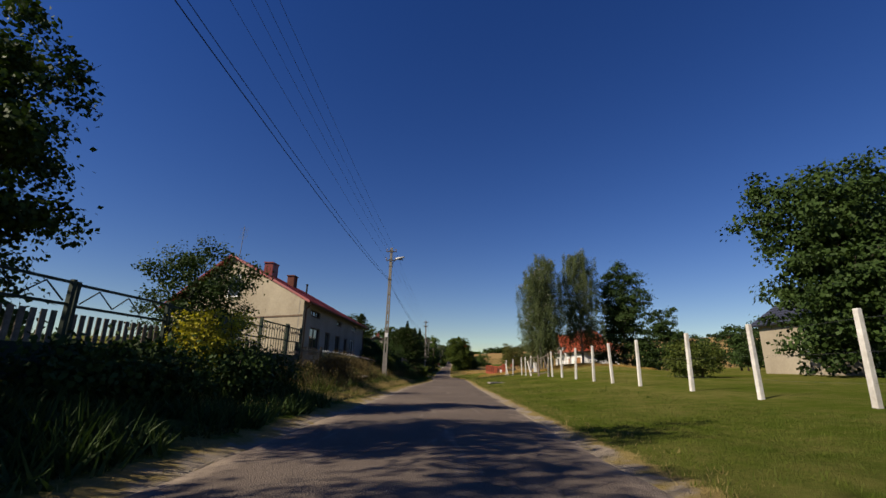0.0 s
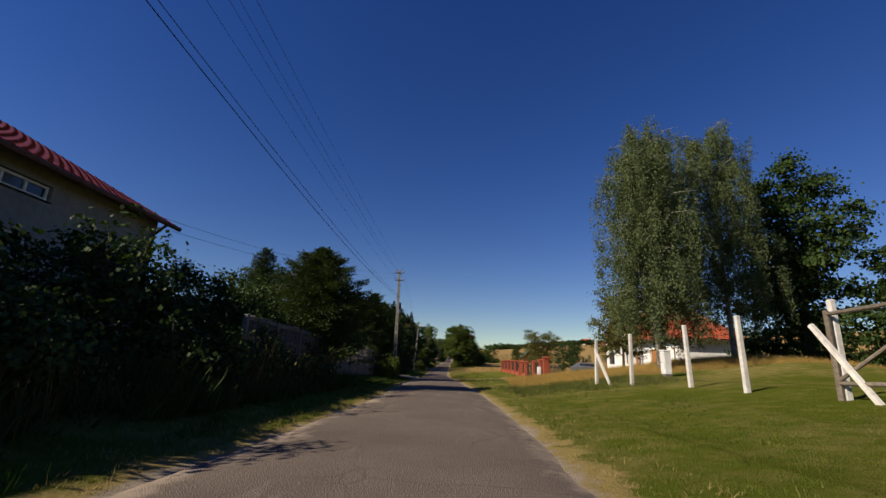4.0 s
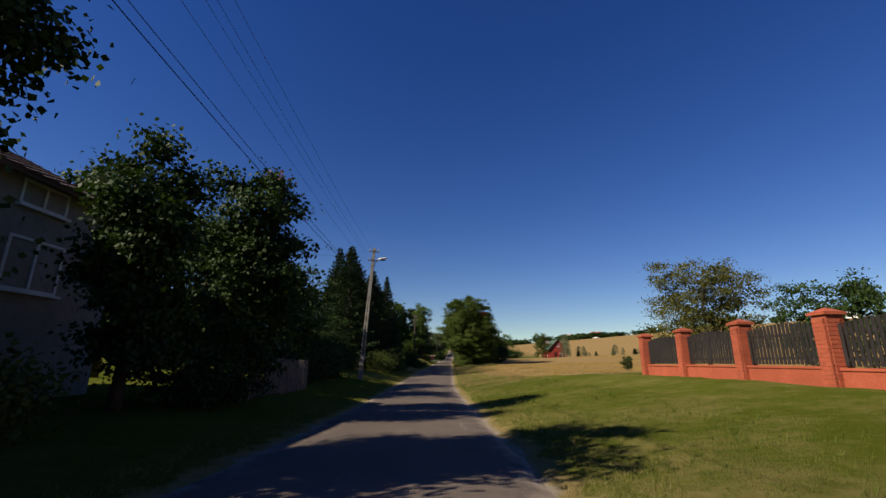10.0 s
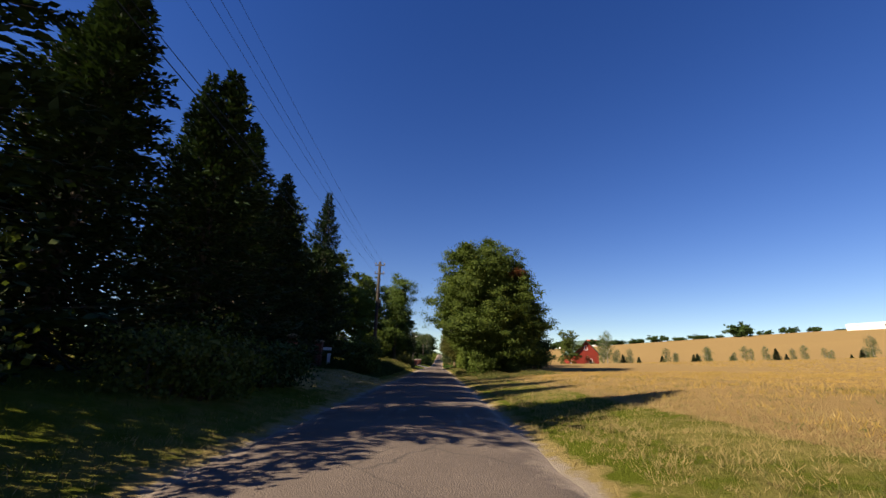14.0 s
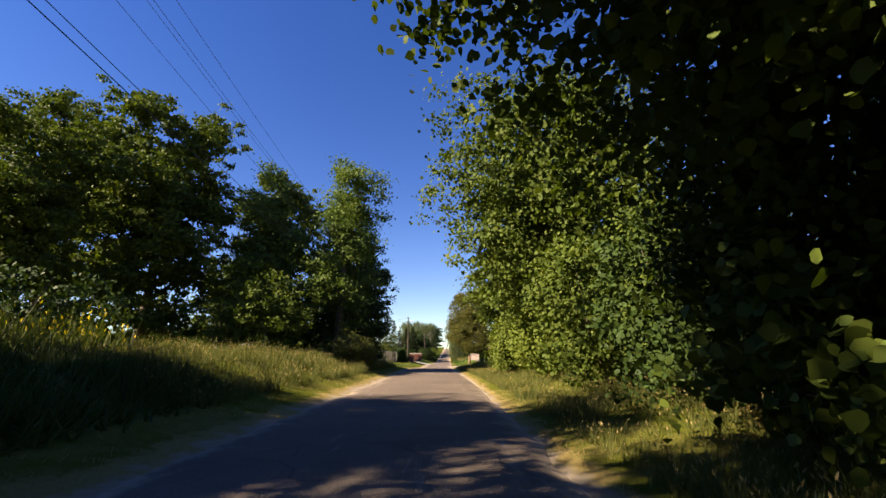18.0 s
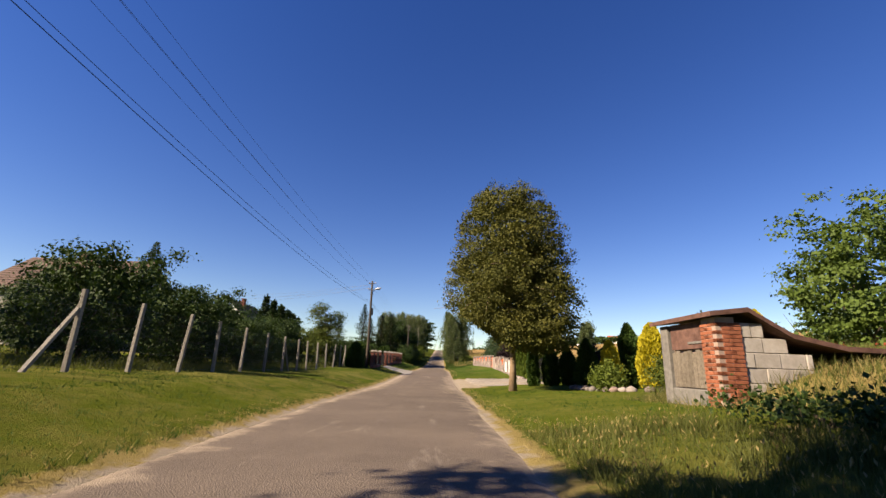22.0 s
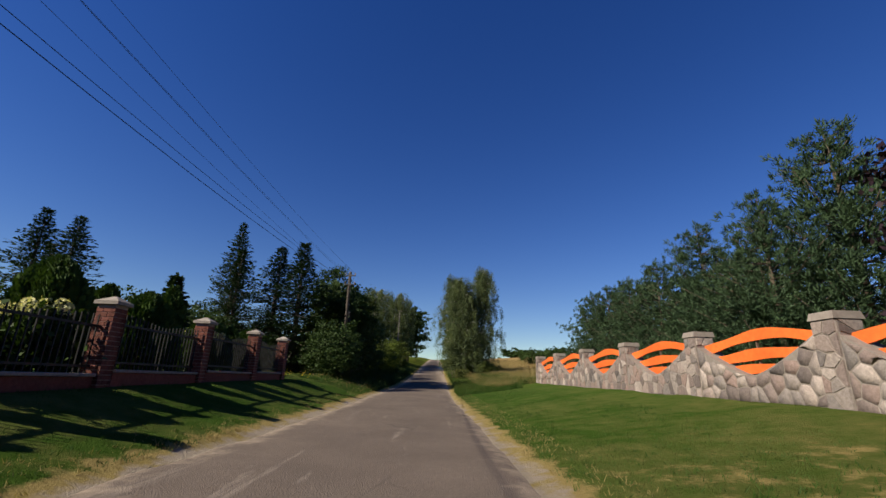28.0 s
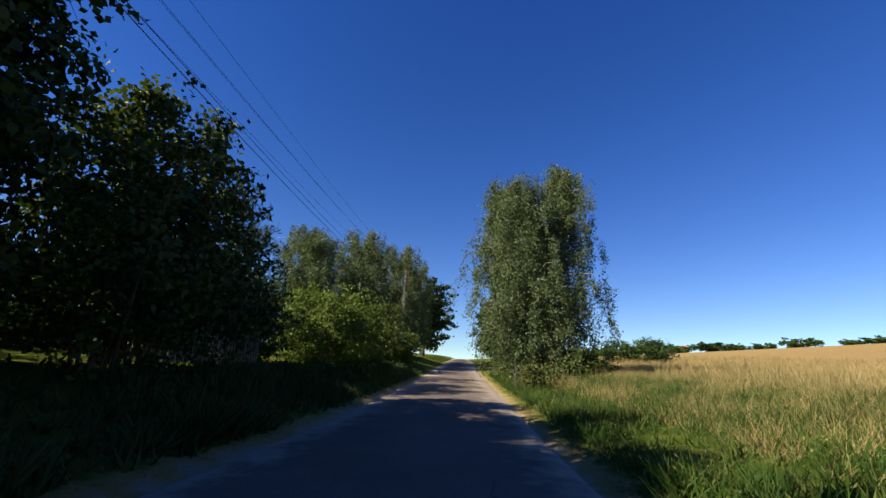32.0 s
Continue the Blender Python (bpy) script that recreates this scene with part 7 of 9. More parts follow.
for k, (x, y, s) in enumerate(((31.0, 52.0, 0.7), (40.0, 58.0, 0.9), (46.0, 66.0, 0.8), (38.0, 45.0, 0.9), (37.0, 50.5, 1.0), (40.5, 61.5, 1.1), (34.0, 42.0, 0.8), (43.0, 50.0, 1.1), (48.0, 55.0, 1.1), (31.0, 46.0, 0.7), (34.0, 74.0, 1.0), (13.0, 112.0, 0.18), (44.0, 96.0, 0.9))):
    copy_thing(rt, pose(x, y, gz(x, y), 0, 0, 83 * k) @ Matrix.Diagonal((s, s, s, 1)))
bush("currant_bush", (13.5, 24.5), 2.2, 2.8, 2.8, 9000, 0.1, M_BUSH, "round bush on the lawn behind the posts", seed=105)
yb = birch("birch_tree", (31.0, 196.0), 6.0, 3.4, 3000, "young birch in a plantation", 106, 1, base=0.4, group="young plantation")
rng_p = random.Random(5)
for k in range(52):
    x, y = rng_p.uniform(31, 98), 198 + rng_p.uniform(-5, 16)
    s = rng_p.uniform(0.25, 0.7) * (1.3 if k < 3 else 1)
    copy_thing(yb if k % 3 else young, pose(x, y, gz(x, y), 0, 0, 40 * k) @ Matrix.Diagonal((s, s, s * (1 if k % 3 else 0.8), 1)))
bush("thicket", (13.0, 184.5), 2.6, 9.0, 5.0, 14000, 0.16, M_DARKLEAF, "dark thicket on the field edge", seed=107, spread=0.22)
ft = bush("field_copse", (230.0, 440.0), 11.0, 22.0, 16.0, 1800, 1.5, M_DARKLEAF, "distant copse on a hill", "trees", seed=108, spread=0.9, group="distant copses")
for k in range(34):
    a = 0.12 + k * 0.036
    r = 430 + 60 * rng_p.random() + 5 * k
    x, y = 10 + r * math.sin(a), 100 + r * math.cos(a)
    s = rng_p.uniform(0.35, 0.9)
    copy_thing(ft, pose(x, y, gz(x, y) - 0.5, 0, 0, 31 * k) @ Matrix.Diagonal((s * rng_p.uniform(0.8, 2.2), s, s * rng_p.uniform(0.6, 1.0), 1)))
for k in range(26):
    x = -520 + k * 46
    y = 1300 + rng_p.uniform(-60, 60)
    copy_thing(ft, pose(x, y, gz(x, y) - 1, 0, 0, 0) @ Matrix.Diagonal((2.8, 1.5, rng_p.uniform(1.2, 1.7), 1)))

# garden growth behind the first fences, which shades the lane
eld = broadleaf("elder_tree", (-8.5, -2.0), 7.6, 5.2, 18000, 0.11, M_DARKLEAF, "dark elder tree behind the green fence", base=0.8, seed=140)
copy_thing(eld, pose(-9.4, -7.5, gz(-9.4, -7.5), 0, 0, 120))
copy_thing(eld, pose(-8.3, 2.3, gz(-8.3, 2.3), 0, 0, 220) @ Matrix.Diagonal((0.95, 0.95, 0.98, 1)))
# hedge added and raised to throw shade over the verge and lane
hb = bush("lilac_bush", (-6.0, 46.0), 3.3, 2.0, 5.0, 14000, 0.09, M_DARKLEAF, "lilac hedge added behind the concrete fence to shade the lane", seed=141, group="lilac hedge")
for k, (y, q) in enumerate(((36.8, 0.9), (41.4, 1.0), (50.2, 0.86))):
    copy_thing(hb, pose(-6.1, y, gz(-6, y), 0, 0, 180 * (k % 2)) @ Matrix.Diagonal((1, 1, q, 1)))
bush("elder_bush", (-9.0, 181.5), 5.0, 5.0, 5.0, 14000, 0.14, M_DARKLEAF, "dark elder thicket behind the roadside trees", seed=142)
hg = bush("garden_hedge", (-9.2, 231.0), 2.5, 1.8, 6.4, 9000, 0.09, M_DARKLEAF, "dark clipped garden hedge behind the brick fence", "hedge", seed=143, group="garden hedge", top_noise=0.12)
for k in range(1, 6):
    copy_thing(hg, pose(-9.2, 231.0 + 5.6 * k, gz(-9.2, 231 + 5.6 * k), 0, 0, 180 * (k % 2)))
for k in range(16):
    x, y = -70 - rng_p.uniform(0, 60), 30 + 22 * k
    s = rng_p.uniform(0.5, 0.9)
    copy_thing(ft, pose(x, y, gz(x, y) - 0.5, 0, 0, 67 * k) @ Matrix.Diagonal((s, s * 1.6, s, 1)))
bush("rose_bush", (9.0, 217.2), 1.7, 1.4, 2.4, 6000, 0.08, M_BUSH, "brownish garden shrub beside the iron gate", seed=144)
for k, (x, y, s) in enumerate(((-15.5, 214.5, 0.8), (-17.5, 219.0, 0.8), (-19.5, 209.5, 0.7), (-18.0, 203.5, 0.7), (-21.0, 224.0, 1.0), (-10.4, 212.0, 0.6), (-14.6, 222.0, 0.8), (-19.0, 229.5, 1.15), (-24.5, 228.0, 1.2), (-16.2, 231.5, 0.9), (-12.2, 221.0, 0.62), (-25.0, 217.0, 1.2), (-21.5, 213.0, 1.1))):
    copy_thing(ob1, pose(x, y, gz(x, y), 0, 0, 29 * k) @ Matrix.Diagonal((s, s, s, 1)))
broadleaf("elder_tree", (-6.5, 181.6), 8.0, 5.6, 26000, 0.13, M_DARKLEAF, "dense dark elder beside the grassy verge", base=0.2, nb=14, seed=150, lobed=6)
bush("willow_bush", (-5.2, 172.4), 1.7, 1.8, 2.6, 6000, 0.07, M_WEED, "greyish dry shrub at the foot of trees", seed=152)
# dark leaves in place of maple green stand in for shade under the crowns
bush("maple_scrub", (4.7, 151.6), 2.4, 2.6, 3.6, 24000, 0.085, M_DARKLEAF, "low maple scrub under the roadside maples, darkened for their shade", seed=153, lobed=6)
bush("thicket", (-7.4, 280.0), 4.0, 4.2, 9.5, 20000, 0.12, M_DARKLEAF, "dark thicket behind a picket fence", seed=154)
bush("thicket", (-8.4, 289.0), 3.4, 4.0, 9.0, 12000, 0.12, M_DARKLEAF, "dark thicket in a roadside wood", seed=155)

bush("thicket", (-8.8, 271.5), 2.6, 3.2, 9.0, 16000, 0.1, M_DARKLEAF, "dense dark undergrowth under elders", seed=156)
bush("thicket", (-9.6, 262.5), 2.2, 2.6, 7.0, 9000, 0.1, M_DARKLEAF, "dense dark undergrowth beside spruces", seed=157)
bush("maple_scrub", (4.4, 176.6), 4.6, 3.4, 5.0, 24000, 0.1, M_MAPLE, "dense maple scrub beside the verge", seed=158, lobed=6, spread=0.2)
bush("willow_bush", (-4.6, 173.6), 1.8, 2.0, 3.0, 8000, 0.07, M_WEED, "greyish dry shrub at the foot of dark trees", seed=159)
bush("maple_scrub", (3.5, 173.0), 2.7, 2.3, 5.0, 15000, 0.085, M_BRIGHT, "bright leafy scrub at the edge of the verge", seed=160, lobed=6, spread=0.18)
bush("thicket", (-11.5, 279.5), 3.2, 4.0, 9.0, 13000, 0.12, M_DARKLEAF, "dark thicket behind a pine", seed=161)
# dark low growth added where the verge grass lies in shade
bush("shade_growth", (4.7, 193.0), 0.5, 2.2, 4.0, 10000, 0.06, M_DARKLEAF, "dark low growth standing in for shade on the verge before a root cellar", seed=162)
# added undergrowth closes gaps; its dark leaves stand in for shade
bush("maple_scrub", (5.9, 155.0), 5.6, 3.4, 5.6, 40000, 0.085, M_DARKLEAF, "dense maple undergrowth between trunks, shade put into its dark leaves", seed=163, lobed=6, spread=0.2)
bush("maple_scrub", (4.2, 156.4), 3.4, 3.0, 4.6, 26000, 0.08, M_DARKLEAF, "maple undergrowth beside the verge, shade put into its dark leaves", seed=164, lobed=6, spread=0.2)
bush("maple_scrub", (8.2, 158.4), 4.4, 4.0, 7.0, 24000, 0.1, M_DARKLEAF, "scrub at the edge of a field, shade put into its dark leaves", seed=165, lobed=6, spread=0.2)

bush("thicket", (-12.5, 275.0), 4.4, 4.0, 12.0, 18000, 0.12, M_DARKLEAF, "dense dark thicket behind the roadside elders", seed=166)
bush("thicket", (-14.5, 283.0), 3.0, 3.4, 9.0, 18000, 0.14, M_DARKLEAF, "dense dark thicket at the back of a roadside wood", seed=168)
bush("thicket", (-16.0, 291.0), 3.0, 3.4, 9.0, 18000, 0.14, M_DARKLEAF, "dense dark thicket at the back of a roadside wood", seed=169)
bush("thicket", (-12.0, 266.0), 3.6, 3.4, 7.0, 12000, 0.12, M_DARKLEAF, "dense dark thicket beside a garden", seed=167)

# ---- garden fences, gates and sheds on the left ----
def bars(name, mat, pts, r, sides=5):
    bm = bmesh.new()
    tube(bm, pts, [r] * len(pts), sides)
    return bm_mesh(name, bm, mat)


def green_fence():
    """Green iron frames with a sheet below and upright bars above, on a bank."""
    picket = boxes("picket", M_GREYWOOD, (-0.01, 0.01, -0.042, 0.042, 0, 0.42), bevel=0.004)
    for i in range(6):
        y, L = -0.6 + i * 2.1, 2.0
        x = -5.2 - 0.02 * i
        z = gz(x, y + 1) - 0.03
        pan = thing("iron_fence_panel", pose(x, y, z), "green iron fence panel with pale upright bars", "fence", "green fence panels")
        for yy in (0, L):
            part("post", boxes("post", M_GREENMETAL, (-0.03, 0.03, yy - 0.03, yy + 0.03, -0.2, 1.36)), pan)
        part("sheet", boxes("sheet", M_GREENMETAL, (-0.008, 0.008, 0.034, L - 0.034, 0.05, 0.46)), pan, "dark green metal sheet")
        for zz in (0.46, 1.0, 1.3):
            part("rail", boxes("rail", M_GREENMETAL, (-0.02, 0.02, 0.034, L - 0.034, zz, zz + 0.035)), pan)
        for k in range(13):
            part("picket", picket, pan, at=pose(-0.045, 0.12 + k * 0.146, 0.5))
        zig = [(0.0, 0.1 + k * 0.3, 1.17 + (0.11 if k % 2 else -0.11)) for k in range(7)]
        part("zigzag_bar", bars("zigzag_bar", M_GREENMETAL, zig, 0.012), pan)
    for y, L in ((12.1, 2.0), (14.2, 1.3)):
        gate = thing("iron_gate", pose(-5.4, y, gz(-5.4, y + 0.3) - 0.03), "green iron gate leaf with a sheet below and pale zigzag trim", "gate", "green gate leaves")
        for yy in (0.0, L):
            part("post", boxes("post", M_GREENMETAL, (-0.04, 0.04, yy - 0.04, yy + 0.04, -0.2, 1.6)), gate)
        part("sheet", boxes("sheet", M_GREENMETAL, (-0.008, 0.008, 0.05, L - 0.05, 0.1, 0.6)), gate)
        for zz in (0.6, 1.05, 1.5):
            part("rail", boxes("rail", M_GREENMETAL, (-0.018, 0.018, 0.044, L - 0.044, zz, zz + 0.035)), gate)
        n = int(L / 0.2) - 1
        for k in range(n):
            part("bar", boxes("bar", M_GREENMETAL, (-0.008, 0.008, 0.2 + k * 0.2, 0.216 + k * 0.2, 0.64, 1.5)), gate)
        for zz in (0.72, 1.36):
            part("zigzag_bar", bars("zigzag_bar", M_GREYWOOD, [(0.03, 0.1 + k * (L - 0.2) / 14, zz + (0.05 if k % 2 else -0.05)) for k in range(15)], 0.013), gate, "pale zigzag trim")


green_fence()


def bar_gate(name, x, y0, y1, h, label, arch=0.1, gap=0.13, posts=True, turn=0.0, mat=None):
    """A two-railed gate leaf of upright iron bars that rise to the middle."""
    mat = mat or M_BLACKMETAL
    z = gz(x, (y0 + y1) / 2)
    L = y1 - y0
    g = thing(name, pose(x, y0, z, 0, 0, turn), label, "gate")
    if posts:
        for yy in (-0.06, L + 0.06):
            part("post", boxes("post", mat, (-0.05, 0.05, yy - 0.05, yy + 0.05, -0.2, h + 0.12), bevel=0.006), g)
    for zz in (0.15, h * 0.82):
        part("rail", boxes("rail", mat, (-0.018, 0.018, 0, L, zz, zz + 0.04)), g)
    n = max(4, int(L / gap))
    for k in range(n + 1):
        u = k / n
        hh = h - 0.08 + arch * math.sin(math.pi * u)
        part("bar", boxes("bar", mat, (-0.009, 0.009, u * L - 0.009, u * L + 0.009, 0.1, hh)), g)
    return g


bar_gate("iron_gate", -6.0, 17.0, 20.2, 0.95, "low grey iron bar gate before the cream house", 0.12, 0.12)


def picket_fence(x0, y0, x1, y1, h, mat, label, gap=0.14, bay=2.4, w=0.04, name="picket_fence", group="", trim=False):
    """Posts, two rails and pickets, bay by bay; trim adds a pale zigzag bar on top."""
    run = Vector((x1 - x0, y1 - y0, 0))
    n = max(1, round(run.length / bay))
    ang = math.degrees(math.atan2(-run.x, run.y))
    slat = boxes("picket", mat, (-0.012, 0.012, -w, w, 0.08, h), bevel=0.006)
    rng = random.Random(int(abs(y0) * 10))
    for i in range(n):
        p = Vector((x0, y0, 0)) + run * (i / n)
        L = run.length / n
        mid = p + run * (0.5 / n)
        f = thing(name, pose(p.x, p.y, gz(mid.x, mid.y) - 0.02, 0, 0, ang), label, "fence", group or "picket fence bays")
        part("post", boxes("post", mat, (-0.1, -0.02, -0.05, 0.05, -0.2, h * 0.95), bevel=0.008), f)
        for zz in (0.25, h * 0.72):
            part("rail", boxes("rail", mat, (-0.06, -0.016, 0, L, zz, zz + 0.07)), f)
        m = int(L / gap)
        for k in range(m):
            part("picket", slat, f, at=pose(0, gap / 2 + k * gap, rng.uniform(-0.02, 0.02), rng.uniform(-1.5, 1.5)))
        if trim:
            part("zigzag_bar", bars("zigzag_bar", M_LAMP, [(0.0, L * q / 14, h + (0.07 if q % 2 else -0.02)) for q in range(15)], 0.014), f, "pale zigzag top bar")


picket_fence(-6.1, 20.8, -5.8, 44.0, 0.86, M_GREENMETAL, "low green metal fence with a pale zigzag top", 0.12, 2.3, 0.016, group="low green fence", trim=True)
picket_fence(-5.4, 92.4, -5.3, 97.0, 1.15, M_GREYWOOD, "grey wooden picket fence under garden trees", 0.13, group="garden picket fence")
bush("yew_bush", (-6.5, 100.4), 2.1, 2.4, 4.6, 14000, 0.07, M_DARKLEAF, "dense dark yew beside a garden fence", seed=170)
bush("yew_bush", (-6.6, 104.8), 1.7, 2.2, 3.6, 10000, 0.07, M_DARKLEAF, "low dark yew in a garden", seed=171)
picket_fence(-5.6, 275.6, -5.4, 281.6, 1.1, M_GREYWOOD, "weathered picket fence before a thicket", 0.15, group="thicket picket fence")

plank = tagged(new("plank", boxes("plank", M_GREYWOOD, (-0.12, 0.12, -1.1, 1.1, 0, 0.05), bevel=0.006)), "grey plank lying in dry grass", "plank")
plank.matrix_basis = pose(-4.4, 20.8, gz(-4.4, 20.8) + 0.02, 0, -8, 35)
slab = tagged(new("concrete_slab", boxes("slab", M_SLAB, (-0.55, 0.55, -0.35, 0.35, -0.04, 0.05), bevel=0.01)), "small pale concrete slab in the lawn", "slab")
slab.matrix_basis = pose(3.35, 31.2, gz(3.35, 31.2) + 0.02, 0, 0, 10)

# ---- grey house and its drive ----
gabled_house("house", -13.5, 86.4, 8.0, 10.8, 4.9, 6.9, 0, M_GREYWALL, M_ROOFBROWN, "plain grey rendered house with white windows and a low brown roof", (("e", -3.0, 1.9, 1.2, 1.3), ("e", 3.1, 2.2, 1.4, 1.2), ("e", 3.0, 4.1, 1.2, 0.6), ("s", 0.6, 2.1, 1.3, 1.3), ("s", -2.0, 2.1, 1.1, 1.3)), zb=-0.1, chims=((-0.8, 1.0, 0.9),))
patch_on_ground("driveway_slabs", ((-2.4, 74.8), (-2.4, 80.6), (-8.6, 80.2), (-8.6, 75.0)), M_SLAB, "pale concrete driveway beside the lane", "driveway", 0.035)
kerb = thing("driveway_kerb", pose(-2.6, 80.8, gz(-2.6, 80.8)), "pale concrete kerb stones edging a driveway", "kerb")
KERB = boxes("kerb_stone", M_SLAB, (-0.48, 0.48, -0.05, 0.05, -0.1, 0.14), bevel=0.01)
for k in range(6):
    part("kerb_stone", KERB, kerb, at=pose(-0.5 - k * 0.98, 0.02 * k, gz(-3.1 - k * 0.98, 80.8) - gz(-2.6, 80.8)))


# ---- brick gate posts by the spruces ----
posts = thing("gate_posts", pose(0, 0, 0), "pair of dark red brick gate posts under spruces", "gate")
for y in (137.5, 142.6):
    pillar(posts, -8.0, y, gz(-8, y) - 0.05, 1.5, 0.42, M_BRICK, M_MORTAR, 0.085, 0.25, cap_mat=M_CAPSTONE)
g = bar_gate("iron_gate", -8.0, 137.8, 142.3, 1.3, "dark iron gate between brick posts", 0.15, 0.15, False)


wp = thing("sign_post", pose(-7.6, 143.7, gz(-7.6, 143.7) - 0.05, 0, 0, 15), "white painted board post beside a brick gate post", "post")
part("post", boxes("post", M_WHITE, (-0.1, 0.1, -0.02, 0.02, 0.05, 0.85), bevel=0.004), wp)
part("board", boxes("board", M_WHITE, (-0.42, 0.12, -0.05, -0.024, 1.05, 1.22), bevel=0.004), wp)
part("stake", boxes("stake", M_BROWNWOOD, (-0.03, 0.03, 0.022, 0.06, -0.2, 1.25)), wp)


# ---- left wire fence with concrete posts ----
def wire_fence():
    fence = thing("wire_fence", pose(0, 0, 0), "sagging wire mesh fence on leaning grey concrete posts", "fence")
    post = boxes("post", M_CONCRETE, (-0.055, 0.055, -0.055, 0.055, -0.3, 1.8, 0.85), bevel=0.012)
    ys = [189.6, 191.9, 194.1, 196.3, 198.5, 200.5, 202.8, 205.0, 207.3, 209.9, 212.4, 215.0, 217.0, 219.5, 222.0, 224.6, 227.2, 229.3]
    rng = random.Random(9)
    for y in ys:
        part("post", post, fence, at=pose(-8.3, y, gz(-8.3, y), rng.uniform(-4, 4), rng.uniform(-2, 5), rng.uniform(-6, 6)))
    for y, dy in ((198.5, -1.1), (212.4, 1.0), (229.3, -1.2)):
        bm = bmesh.new()
        tube(bm, [(-8.3, y, gz(-8.3, y) + 1.45), (-8.25, y + dy, gz(-8.3, y) - 0.05)], [0.055, 0.055], 4)
        part("brace", bm_mesh("brace", bm, M_CONCRETE), fence)
    for a, b in zip(ys, ys[1:]):
        bm = bmesh.new()
        za, zb = gz(-8.3, a), gz(-8.3, b)
        for h in (0.1, 0.5, 0.95, 1.4, 1.66):
            sag_line(bm, (-8.3, a, za + h), (-8.3, b, zb + h), 0.03, 0.003, 3)
        n = int((b - a) / 0.12)
        for k in range(-8, n):
            for s in (0, 1):
                u0, u1 = max(0, k / n), min(1, (k + 12) / n)
                h0, h1 = 0.1 + 1.55 * (u0 * n - k) / 12, 0.1 + 1.55 * (u1 * n - k) / 12
                if s:
                    h0, h1 = 1.75 - h0, 1.75 - h1
                p, q = (-8.3, a + (b - a) * u0, za + (zb - za) * u0 + h0), (-8.3, a + (b - a) * u1, za + (zb - za) * u1 + h1)
                v = [bm.verts.new(c) for c in (p, q, (q[0], q[1], q[2] + 0.004), (p[0], p[1], p[2] + 0.004))]
                bm.faces.new(v)
        part("wire_mesh", bm_mesh("wire_mesh", bm, M_WIRE), fence)


wire_fence()

# ---- houses behind the left gardens ----
gabled_house("house", -33.5, 230.0, 9.0, 11.0, 4.9, 8.3, 90, M_GREYWALL, M_ROOFBROWN, "grey house with a brown tiled roof behind an orchard", (("e", 1.5, 1.2, 1.2, 1.3), ("e", -2, 1.2, 1.2, 1.3), ("s", 1, 1.2, 1.2, 1.2), ("n", 0, 1.2, 1.2, 1.2)), chims=((1.0, 2.0, 0.8),))
gabled_house("house", -31.5, 259.0, 5.6, 9.0, 4.9, 7.7, 0, M_WHITEWALL, M_ROOFBROWN, "white house with a steep brown tiled roof behind spruces", (("s", -1.4, 1.2, 1.2, 1.4), ("s", 1.4, 1.2, 1.2, 1.4), ("s", 0, 4.7, 1.0, 1.2), ("e", -2.5, 1.2, 1.4, 1.3)), chims=((0.8, -1.5, 0.4), (-0.9, 1.5, 0.4)))
gabled_house("house", -37.3, 259.4, 5.4, 8.0, 4.9, 7.6, 0, M_WHITEWALL, M_ROOFBROWN, "wing of a white house with a brown tiled roof", (("s", 0, 1.4, 1.2, 1.3), ("s", 0, 4.7, 1.0, 1.1)))
gabled_house("barn", -34.0, 128.0, 8.0, 14.0, 3.4, 6.2, 60, M_GREYWALL, M_ROOFBROWN, "low grey barn behind the spruces", (), zb=0.8)


# ---- brick pillar fence with iron bars ----
def brick_iron_fence():
    ys = [229.3, 231.0, 233.95, 238.5, 241.8, 245.1, 248.4, 251.7, 254.9, 257.6]
    fx = lambda y: -5.8 + 0.023 * (y - 229)  # noqa: E731
    fence = thing("brick_iron_fence", pose(0, 0, 0), "dark red brick pillars with black iron bars between", "fence")
    bar = boxes("bar", M_BLACKMETAL, (-0.01, 0.01, -0.01, 0.01, 0, 1.0))
    for y in ys:
        pillar(fence, fx(y), y, gz(fx(y), y) - 0.05, 1.5, 0.34, M_BRICK, M_MORTAR, 0.085, 0.25, cap_mat=M_CAPSTONE)
    for a, b in zip(ys, ys[1:]):
        if a == 233.95:
            continue
        x, L = fx((a + b) / 2), b - a - 0.34
        z = gz(x, (a + b) / 2) - 0.05
        pan = part("panel", boxes("rail", M_BLACKMETAL, (-0.02, 0.02, 0, L, 0.42, 0.46), (-0.02, 0.02, 0, L, 1.12, 1.16)), fence, at=pose(x, a + 0.17, z))
        part("plinth", boxes("plinth", M_BRICK, (-0.13, 0.13, 0, L, -0.4, 0.26), bevel=0.006), pan)
        part("coping", boxes("coping", M_CAPSTONE, (-0.17, 0.17, 0, L, 0.264, 0.32), bevel=0.008), pan)
        n = int(L / 0.13)
        for k in range(n):
            u = (k + 0.5) / n
            part("bar", bar, pan, at=pose(0, u * L, 0.33) @ Matrix.Diagonal((1, 1, 0.9 + 0.12 * abs(math.cos(math.pi * u)), 1)))


brick_iron_fence()
bar_gate("iron_gate", -5.65, 234.2, 238.25, 1.25, "low wide black iron gate between brick pillars", 0.1, 0.14, False)
patch_on_ground("paved_driveway", ((-2.2, 230.0), (-2.2, 238.4), (-5.55, 238.5), (-5.55, 234.0)), M_SLAB, "grey block-paved driveway to an iron gate", "driveway", 0.03)


